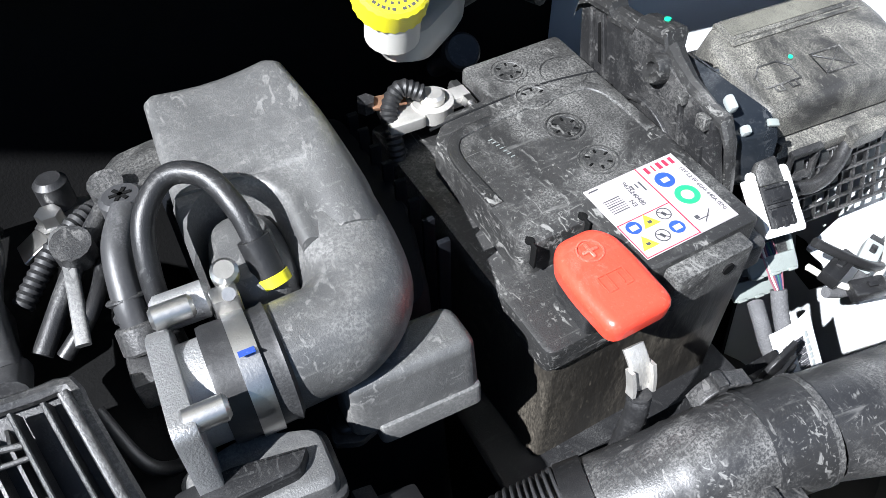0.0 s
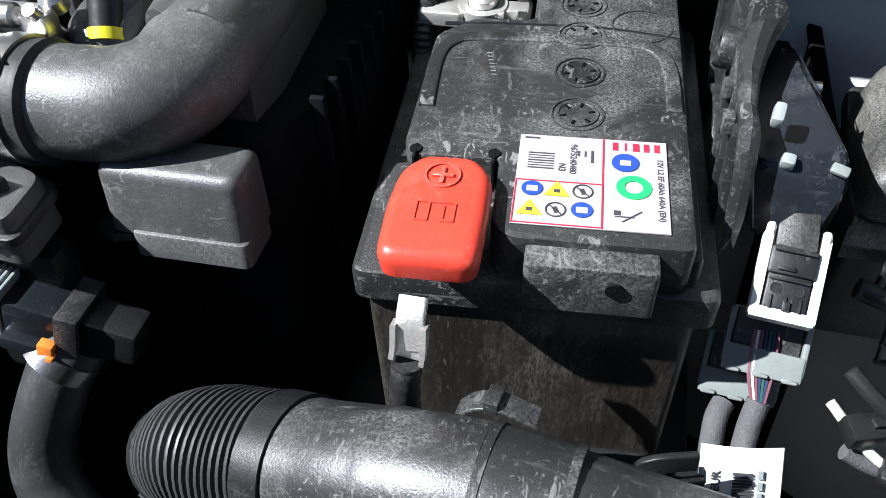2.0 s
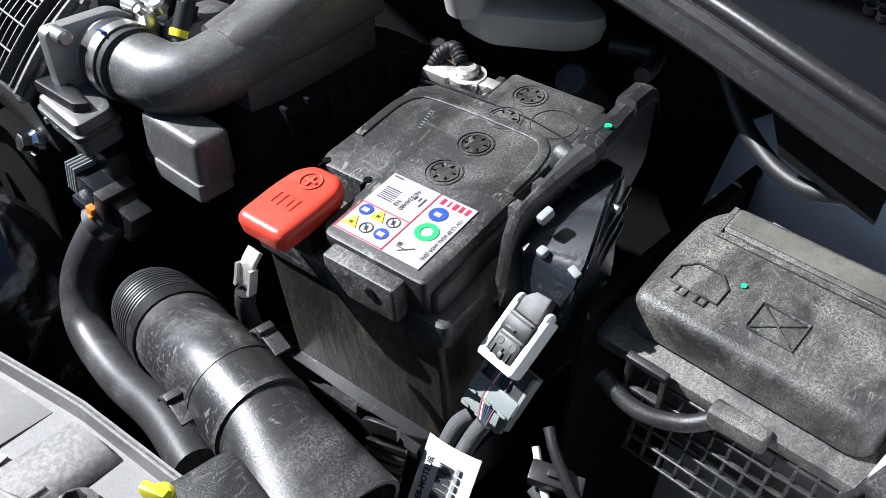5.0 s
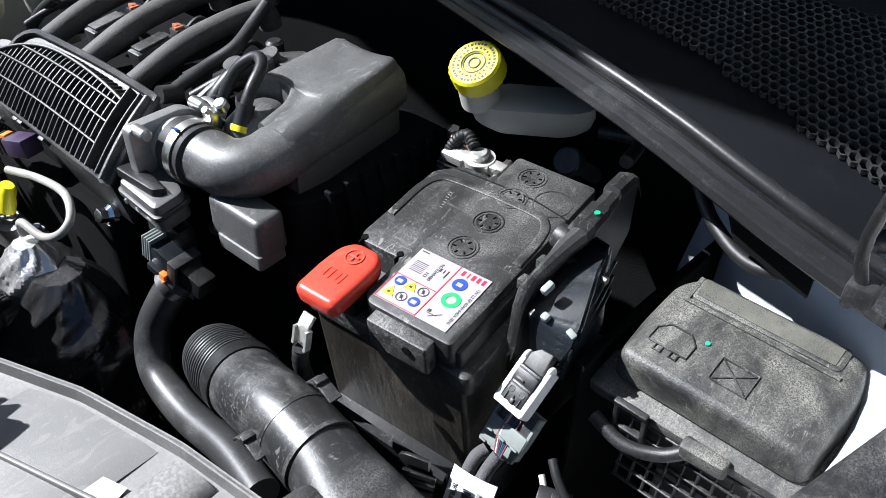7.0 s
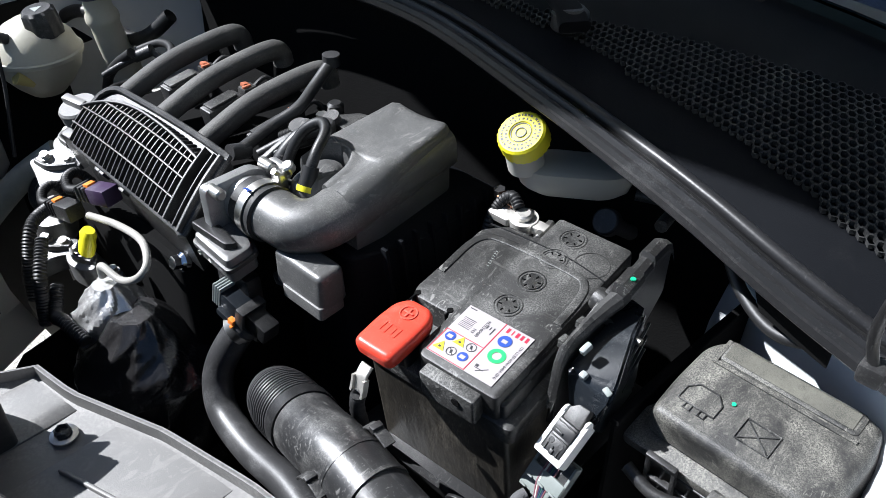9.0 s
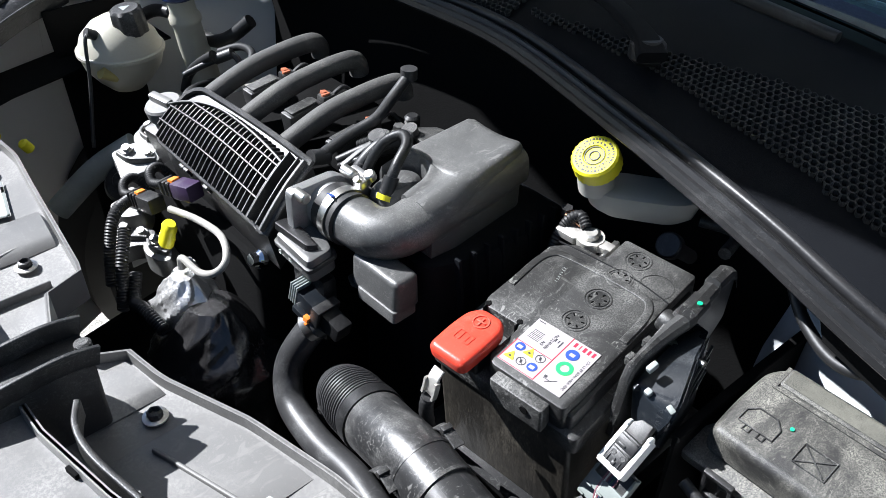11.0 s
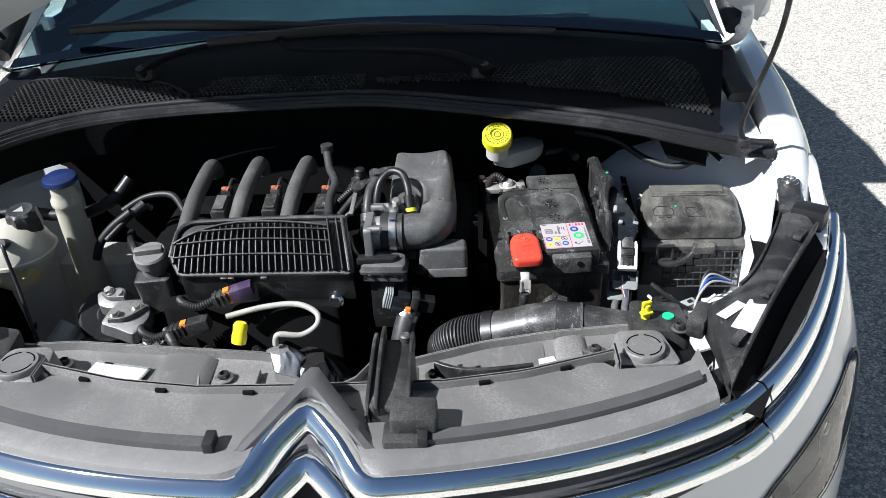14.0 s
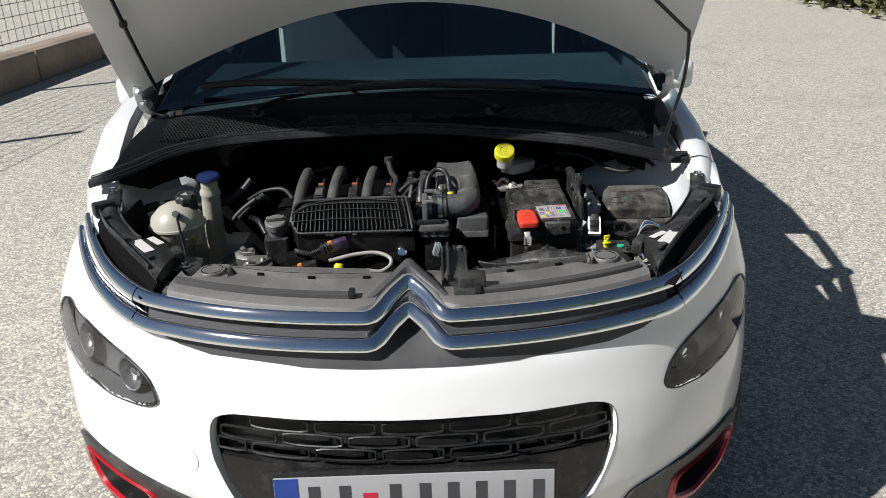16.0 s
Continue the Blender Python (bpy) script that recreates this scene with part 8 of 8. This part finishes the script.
for k, m_ in enumerate((M_WIREP, M_WIREW, M_WIREP, M_WIREB, M_WIREG, M_WIREB, M_WIREP)):
    bm = B()
    x = 0.436 + 0.002 * k
    tube(bm, [(x, 0.628, 0.752), (x - 0.001, 0.613, 0.737), (0.440 + 0.0008 * k, 0.602, 0.718), (0.439 + 0.0005 * k, 0.590, 0.695)], 0.0010, 6, 6)
    single("wire", bm, m_, "thin coloured wire running to a connector", "wire", (x, 0.62, 0.75), "loose wires")
for dx, dy in ((0.0, 0.0), (-0.016, 0.004)):
    bm = B()
    tube(bm, [(0.443 + dx, 0.606 + dy, 0.722 - 0.010 * (dx < 0)), (0.439 + dx, 0.594 + dy, 0.706), (0.438 + dx * 0.8, 0.575 + dy, 0.68), (0.45 + dx * 0.4, 0.55, 0.64)], 0.0062, 12, 6)
    single("wrapped_loom", bm, M_TAPE, "dark grey taped wiring loom below the connectors", "cable", (0.44, 0.59, 0.69), "taped looms")

# Added near-black sheet that stands for the shaded void beside the tray.
t = thing("battery_void_sheet", "added near-black sheet for the dark void beside the battery tray", "shield", (0.475, 0.77, 0.34))
bm = B()
sheet(bm, [[Vector((0.470 + 0.012 * w_, y, z)) for z in (0.34, 0.5, 0.66, 0.80)] for y, w_ in ((0.665, 0), (0.72, 0.2), (0.80, 0.5), (0.935, 1.0))], 0.004, (1, 0, 0))
part("panel", bm, M_DEEPBLACK, t)
bm = B()
tube(bm, [(0.472, 0.665, 0.802), (0.475, 0.77, 0.802), (0.484, 0.935, 0.802)], 1, per=4, section=rsec(0.010, 0.006, 0.002), up=(0, 0, 1))
part("rim", bm, M_DEEPBLACK, t)

# tag on the loom
t = thing("loom_tag", "white printed paper tag folded round the loom", "tag", m=T(0.438, 0.572, 0.690) @ RZ(8) @ RX(58))
bm = B()
sheet(bm, [[Vector((x, y, 0.004 - 8 * x * x)) for x in np.linspace(-0.021, 0.021, 9)] for y in (0.024, 0.0, -0.045)], 0.0005)
part("paper", bm, M_LABEL, t, local=True)
bm = B()
for k in range(16):
    box(bm, (0.010, 0.0008 + 0.0006 * (k % 3 == 0), 0.0006), T(0.0, 0.010 - 0.0017 * k, 0.0048), 0)
part("barcode", bm, M_INK, t, local=True)
part("print", letters("EB-MOTEUR", 0.0062, T(-0.013, -0.006, 0.0035) @ RZ(90), 0.0001, 0.0002), M_INK, t, local=True)
bm = B()
for k in range(6):
    box(bm, (0.0025, 0.0045, 0.0006), T(0.009, 0.010 - 0.006 * k, 0.0043), 0)
part("bar", bm, M_GPLUG, t, local=True)

# ---- fuse box ----
FB = T(0.555, 0.735, 0.806) @ RZ(-2) @ RX(15)
t = thing("fuse_box", "dusty black fuse box with a moulded lid", "fuse box", m=FB @ T(0, 0, -0.13))
U = T(0, 0, 0.13)


def fb(name, bm, material, label="", parent=None):
    bm.transform(U)
    return part(name, bm, material, parent or t, label, local=True)


bm = B()
lid = rounded([(-0.066, -0.044), (0.094, -0.044), (0.098, 0.03), (0.090, 0.062), (-0.050, 0.062), (-0.064, 0.045), (-0.067, 0.0)], 0.012)
prism(bm, lid, -0.012, 0.016, bev=0.010, taper=0.003, seg=4)
lid_o = fb("lid", bm, M_LID, "dust-streaked lid")
bm = B()
prism(bm, rounded([(-0.048, 0.036), (0.078, 0.036), (0.078, 0.060), (-0.048, 0.060)], 0.006), 0.008, 0.0175, bev=0.002)
fb("lid_step", bm, M_LID, "", lid_o)
bm = B()
prism(bm, rounded([(-0.082, -0.064), (0.108, -0.062), (0.108, 0.060), (-0.068, 0.066), (-0.070, -0.010), (-0.082, -0.030)], 0.010), -0.026, -0.015, bev=0.0035)
fb("lid_flange", bm, M_LID, "", lid_o)
for pts in (((-0.052, -0.018), (-0.018, -0.018), (-0.018, -0.004), (-0.026, 0.004), (-0.044, 0.004), (-0.052, -0.004)), ((0.004, -0.022), (0.034, -0.022), (0.034, 0.000), (0.004, 0.000)), ((-0.044, -0.018), (-0.044, -0.024), (-0.038, -0.024), (-0.038, -0.018)),
            ((-0.030, -0.018), (-0.030, -0.024), (-0.024, -0.024), (-0.024, -0.018))):
    bm = B()
    tube(bm, [(x, y, 0.0160) for x, y in pts], 1, smooth=False, section=rsec(0.0016, 0.0028, 0.0004, 1), up=(0, 0, 1), closed=True)
    fb("embossed_mark", bm, M_DUSTY, "moulded symbol", lid_o)
for a_ in (36, -36):
    bm = B()
    box(bm, (0.034, 0.0013, 0.0026), T(0.019, -0.011, 0.0160) @ RZ(a_), 0.0004, 1)
    fb("embossed_mark", bm, M_DUSTY, "moulded symbol", lid_o)
bm = B()
sheet(bm, [[Vector((x, y, 0.0182)) for x in (-0.044, 0.072)] for y in (0.040, 0.057)], 0.0004)
fb("worn_label", bm, M_WORN, "worn yellowish paper label", lid_o)
bm = B()
cyl(bm, 0.002, 0.001, T(-0.012, 0.004, 0.0168), 10)
fb("paint_dot", bm, M_GREEN, "", lid_o)
bm = B()
prism(bm, rounded([(-0.068, -0.046), (0.098, -0.046), (0.098, 0.06), (-0.064, 0.06)], 0.008), -0.13, -0.024, bev=0)
fb("box", bm, M_CLEAN, "black fuse box base")
GR = T(0.020, -0.060, -0.026) @ RX(-27)
for k in range(11):
    bm = B()
    box(bm, (0.0022, 0.004, 0.066), GR @ T(-0.055 + 0.0128 * k, 0, -0.034), 0.0006, 1)
    fb("grid_bar", bm, M_PLAST)
for k in range(6):
    bm = B()
    box(bm, (0.132, 0.004, 0.0022), GR @ T(0.009, -0.0006, -0.004 - 0.0125 * k), 0.0006, 1)
    fb("grid_bar", bm, M_PLAST)
bm = B()
for x in (-0.048, -0.022):
    box(bm, (0.004, 0.005, 0.040), T(x, -0.069, -0.030) @ RX(-12), 0.001)
box(bm, (0.030, 0.006, 0.006), T(-0.035, -0.066, -0.012), 0.0012)
box(bm, (0.030, 0.005, 0.005), T(-0.035, -0.071, -0.040), 0.0012)
fb("clasp", bm, M_PLAST, "raised wire clasp")
bm = B()
prism(bm, rounded([(0.010, -0.072), (0.048, -0.070), (0.048, -0.058), (0.010, -0.058)], 0.004), -0.026, -0.010, bev=0.003)
fb("lid_tab", bm, M_LID, "", lid_o)
bm = B()
prism(bm, [(-0.050, 0.030), (0.080, 0.030), (0.080, 0.0335), (-0.0465, 0.0335), (-0.0465, 0.058), (-0.050, 0.058)], 0.012, 0.0178)
fb("label_rim", bm, M_LID, "raised rim round the worn label", lid_o)
bm = B()
tube(bm, [(0.020, -0.060, -0.022), (0.0, -0.075, -0.034), (-0.03, -0.085, -0.036), (-0.062, -0.080, -0.030)], 0.006, 12, 8)
fb("lever", bm, M_PLAST, "curved black lever")

# ---- brake fluid reservoir ----
t = thing("brake_reservoir", "translucent brake fluid tank with a yellow cap", "reservoir", (0.25, 0.83, 0.86))
CP = T(0.239, 0.810, 0.934) @ RX(33)
bm = B()
revolve(bm, [(0, 0.004), (0.012, 0.004), (0.013, 0.0055), (0.024, 0.0055), (0.0262, 0.003), (0.0268, -0.014), (0.024, -0.016), (0.0, -0.016)], CP, 48, wave=lambda a, z: 1 + (0.014 * math.cos(24 * a) if z < 0.004 else 0))
cap = part("cap", bm, M_YELLOW, t, "yellow screw cap with a printed ring")
bm = B()
for k in range(36):
    if k % 9 == 8:
        continue
    box(bm, (0.0022, 0.0014 + 0.0012 * (k % 2), 0.0004), CP @ RZ(10 * k) @ T(0.0205, 0, 0.0057), 0)
for k in range(22):
    box(bm, (0.002, 0.0014 + 0.0008 * (k % 2), 0.0004), CP @ RZ(16.4 * k) @ T(0.0158, 0, 0.0057), 0)
revolve(bm, [(0.0105, 0.0045), (0.0115, 0.0045), (0.0115, 0.005), (0.0105, 0.005)], CP, 32)
revolve(bm, [(0.005, 0.0045), (0.0062, 0.0045), (0.0062, 0.005), (0.005, 0.005)], CP, 24)
part("print_bar", bm, M_INK, cap)
bm = B()
rings = []
for z, q in ((0.868, 0.70), (0.874, 0.84), (0.886, 0.90), (0.896, 0.86), (0.899, 0.72)):
    o = rounded([(0.222, 0.805), (0.255, 0.800), (0.325, 0.866), (0.338, 0.90), (0.30, 0.92), (0.225, 0.85)], 0.018)
    cx, cy = 0.28, 0.86
    rings.append([Vector((cx + (x - cx) * q, cy + (y - cy) * q, z - 0.10 * (x - 0.24))) for x, y in o])
loft(bm, rings)
part("tank", bm, M_RES, t, "milky translucent tank")
bm = B()
cyl(bm, 0.02, 0.03, T(0.239, 0.816, 0.908) @ RX(18), 24)
part("neck", bm, M_RES, t)
bm = B()
tube(bm, [(0.33, 0.90, 0.86), (0.37, 0.91, 0.86), (0.385, 0.86, 0.865)], 0.007, 10, 5)
part("outlet", bm, M_PLAST, t)
bm = B()
tube(bm, [(0.39, 0.90, 0.90), (0.45, 0.845, 0.905), (0.50, 0.80, 0.885), (0.55, 0.775, 0.88), (0.60, 0.78, 0.90)], 0.006, 10, 8)
single("cable", bm, M_RUBBER, "black cable running over the white inner wing", "cable", (0.5, 0.8, 0.88))
bm = B()
tube(bm, [(0.52, 0.86, 0.92), (0.56, 0.82, 0.93), (0.61, 0.80, 0.925), (0.63, 0.84, 0.92), (0.59, 0.88, 0.92)], 0.009, 10, 8)
single("cable_loop", bm, M_CLEAN, "loop of shiny black cable by the strut tower", "cable", (0.57, 0.84, 0.9))

t = thing("firewall_plug", "dark grey round plug on the firewall", "plug", (0.318, 0.90, 0.825))
bm = B()
revolve(bm, [(0, 0.004), (0.0135, 0.004), (0.0155, 0.002), (0.0155, -0.010), (0.009, -0.012), (0.009, -0.075)], T(0.316, 0.870, 0.832) @ RX(52), 28)
part("disc", bm, M_HOSE, t)

# ---- coolant bottle and washer filler ----
t = thing("coolant_bottle", "cream translucent round coolant bottle with a black cap", "coolant bottle", (-0.57, 0.665, 0.72))
CB = T(-0.578, 0.640, 0.828) @ Matrix.Scale(0.88, 4)
bm = B()
revolve(bm, [(0, 0.062), (0.022, 0.060), (0.045, 0.048), (0.066, 0.026), (0.074, 0.004), (0.078, 0.002), (0.078, -0.004), (0.074, -0.006), (0.068, -0.03), (0.05, -0.055), (0.03, -0.075), (0, -0.08)], CB, 48)
part("tank", bm, M_TANK, t, "round two-shell tank with a seam")
bm = B()
CC = CB @ T(0.030, 0.014, 0.054) @ RX(8) @ Matrix.Scale(1.14, 4)
revolve(bm, [(0, 0.024), (0.020, 0.024), (0.024, 0.020), (0.0255, 0.0), (0.0255, -0.016)], CC, 36, wave=lambda a, z: 1 + (0.06 * math.cos(8 * a) if z < 0.023 else 0))
part("cap", bm, M_PLAST, t, "black ribbed pressure cap")
bm = B()
prism(bm, [(-0.009, -0.006), (0.009, -0.006), (0, 0.009)], 0.024, 0.0246, CC)
part("warning_mark", bm, M_GPLUG, t)
bm = B()
cyl(bm, 0.012, 0.03, CB @ T(0.045, -0.048, -0.022) @ RX(60), 18)
part("outlet", bm, M_AMBER, t, "yellowed outlet spout")
bm = B()
tube(bm, [(-0.560, 0.590, 0.870), (-0.556, 0.580, 0.860), (-0.548, 0.570, 0.80), (-0.538, 0.555, 0.74), (-0.53, 0.545, 0.70)], 0.0030, 10, 8)
part("overflow_pipe", bm, M_HOSE, t)
bm = B()
cyl(bm, 0.008, 0.016, T(-0.561, 0.592, 0.868) @ RX(60), 12)
part("nipple", bm, M_PLAST, t)
t = thing("washer_filler", "white washer bottle neck with a blue cap", "washer bottle", (-0.52, 0.73, 0.75))
bm = B()
revolve(bm, [(0, 0.011), (0.022, 0.011), (0.0275, 0.008), (0.0295, 0.001), (0.027, -0.002), (0, -0.002)], T(-0.510, 0.722, 0.915) @ RX(6), 36)
part("cap", bm, M_BLUECAP, t, "domed blue cap")
bm = B()
tube(bm, [(-0.510, 0.722, 0.914), (-0.512, 0.726, 0.88), (-0.516, 0.735, 0.83), (-0.52, 0.75, 0.76), (-0.525, 0.76, 0.66)], 0.020, 24, 6, rad=lambda u: 1 + 0.35 * u + 0.18 * (0.22 < u < 0.30))
part("neck", bm, M_TANK, t)
bm = B()
tube(bm, [(-0.735, 0.70, 0.72), (-0.725, 0.72, 0.79), (-0.69, 0.75, 0.828), (-0.63, 0.765, 0.836), (-0.56, 0.765, 0.828), (-0.50, 0.765, 0.832), (-0.45, 0.77, 0.855), (-0.42, 0.79, 0.885)], 0.011, 12, 8)
single("black_hose", bm, M_CLEAN, "black hose curving round behind the coolant bottle", "hose", (-0.6, 0.76, 0.83))
bm = B()
prism(bm, rounded([(-0.60, 0.775), (-0.45, 0.765), (-0.45, 0.86), (-0.60, 0.87)], 0.02), 0.55, 0.72, bev=0.015)
single("washer_bottle", bm, M_RES, "milky washer fluid bottle behind the coolant bottle", "washer bottle", (-0.52, 0.81, 0.6))
bm = B()
tube(bm, [(-0.395, 0.706, 0.860), (-0.43, 0.698, 0.836), (-0.455, 0.690, 0.810), (-0.468, 0.686, 0.78)], 0.0075, 10, 8)
single("thin_hose", bm, M_RUBBER, "thin hose or lead in the engine bay", "hose", (-0.44, 0.66, 0.82), "thin hoses")
bm = B()
tube(bm, [(-0.50, 0.60, 0.70), (-0.53, 0.54, 0.66), (-0.55, 0.47, 0.60)], 0.02, 14, 6)
single("green_hose", bm, M_GPLUG, "pale green-grey hose below the coolant bottle", "hose", (-0.52, 0.55, 0.66))

# ---- bonnet prop ----
t = thing("bonnet_prop", "thin black steel bonnet prop rod", "prop rod", (0.632, 0.70, 0.955))
bm = B()
tube(bm, [(0.632, 0.700, 0.955), (0.624, 0.7, 0.992), (0.641, 0.665, 1.109), (0.64, 0.635, 1.18), (0.635, 0.62, 1.249), (0.625, 0.618, 1.258), (0.551, 0.6, 1.323), (0.417, 0.568, 1.441)], 0.0042, 10, 5)
part("rod", bm, M_CLEAN, t)
bm = B()
box(bm, (0.018, 0.02, 0.016), T(0.632, 0.702, 0.952), 0.004)
part("foot", bm, M_PLAST, t)

# ---- small fittings ----
t = thing("pipe_bracket", "dusty grey steel bracket with a bolt behind the manifold", "bracket", (-0.02, 0.75, 0.88))
bm = B()
tube(bm, [(-0.030, 0.738, 0.872), (-0.012, 0.742, 0.880), (0.006, 0.752, 0.882), (0.012, 0.770, 0.875)], 1, per=5, section=rsec(0.018, 0.003, 0.001), up=(0, 0, 1))
part("strap", bm, M_STEEL, t)
bm = B()
revolve(bm, [(0.010, 0), (0.010, 0.002), (0.0075, 0.003), (0.0075, 0.010), (0, 0.010)], T(-0.008, 0.744, 0.882), 6)
part("bracket_bolt", bm, M_STEEL, t)
bm = B()
cyl(bm, 0.010, 0.022, T(-0.002, 0.760, 0.892), 18, bev=0.003)
single("rubber_bung", bm, M_RUBBER, "black rubber bung behind the manifold", "bung", (-0.002, 0.76, 0.88))
for k, (pts, r, m_) in enumerate((([(0.02, 0.615, 0.80), (0.012, 0.60, 0.815), (0.0, 0.60, 0.83), (-0.012, 0.625, 0.85)], 0.004, M_RUBBER),
                                  ([(-0.02, 0.66, 0.86), (0.0, 0.672, 0.873), (0.012, 0.70, 0.878), (0.01, 0.74, 0.87)], 0.0045, M_CLEAN),
                                  ([(-0.30, 0.70, 0.86), (-0.33, 0.735, 0.875), (-0.38, 0.745, 0.868), (-0.42, 0.73, 0.85)], 0.006, M_RUBBER),
                                  ([(-0.36, 0.62, 0.80), (-0.38, 0.65, 0.82), (-0.40, 0.69, 0.815), (-0.42, 0.74, 0.80)], 0.007, M_CLEAN),
                                  ([(0.485, 0.62, 0.74), (0.50, 0.61, 0.73), (0.53, 0.60, 0.71), (0.56, 0.605, 0.69)], 0.004, M_RUBBER),
                                  ([(0.48, 0.615, 0.72), (0.51, 0.595, 0.70), (0.55, 0.60, 0.695), (0.60, 0.64, 0.70)], 0.0028, M_WIREW),
                                  ([(0.49, 0.60, 0.70), (0.52, 0.60, 0.69), (0.58, 0.625, 0.685), (0.65, 0.645, 0.70)], 0.0045, M_TAPE),
                                  ([(0.52, 0.86, 0.90), (0.56, 0.84, 0.912), (0.60, 0.80, 0.905), (0.62, 0.76, 0.895)], 0.005, M_CLEAN))):
    bm = B()
    tube(bm, pts, r, 10, 8)
    single("thin_hose", bm, m_, "thin hose or lead in the engine bay", "hose", pts[0], "thin hoses")
for x, y, z, rz in ((0.50, 0.605, 0.715, 20), (0.520, 0.588, 0.700, -15), (0.548, 0.614, 0.70, 28)):
    t = thing("lead_plug", "small grey wiring plug on a thin lead", "plug", m=T(x, y, z) @ RZ(rz) @ RX(14), group="lead plugs")
    bm = B()
    box(bm, (0.028, 0.015, 0.012), None, 0.002)
    part("shell", bm, M_GPLUG if x > 0.53 else M_CLEAN, t, local=True)
    bm = B()
    box(bm, (0.010, 0.011, 0.010), T(0.017, 0, 0), 0.0015)
    part("socket", bm, M_PLAST, t, local=True)
    bm = B()
    box(bm, (0.008, 0.005, 0.003), T(0.002, 0, 0.0075), 0.0008)
    part("latch", bm, M_CLEAN, t, local=True)
for k, (m_, r) in enumerate(((M_PIPE, 0.0018), (M_INKBLUE, 0.0015), (M_GPLUG, 0.0017), (M_RUBBER, 0.002))):
    bm = B()
    tube(bm, [(0.500 + 0.004 * k, 0.395, 0.80), (0.492 + 0.003 * k, 0.402 + 0.004 * k, 0.845), (0.515, 0.422 + 0.005 * k, 0.868 + 0.003 * k), (0.548, 0.430 + 0.004 * k, 0.860)], r, 8, 8)
    single("wire", bm, m_, "thin wire looping over the corner of the lamp carrier", "wire", (0.5, 0.40, 0.82), "loose wires")
for x, y, z, s_ in ((-0.47, 0.395, 0.80, 0.9), (-0.45, 0.43, 0.78, 0.7), (0.505, 0.415, 0.80, 0.8)):
    bm = B()
    cyl(bm, 0.011 * s_, 0.02, T(x, y, z) @ RX(30), 16, bev=0.003)
    single("yellow_plug", bm, M_YELLOW, "small yellow plastic plug beside the lamp carrier", "plug", (x, y, z), "yellow plugs")
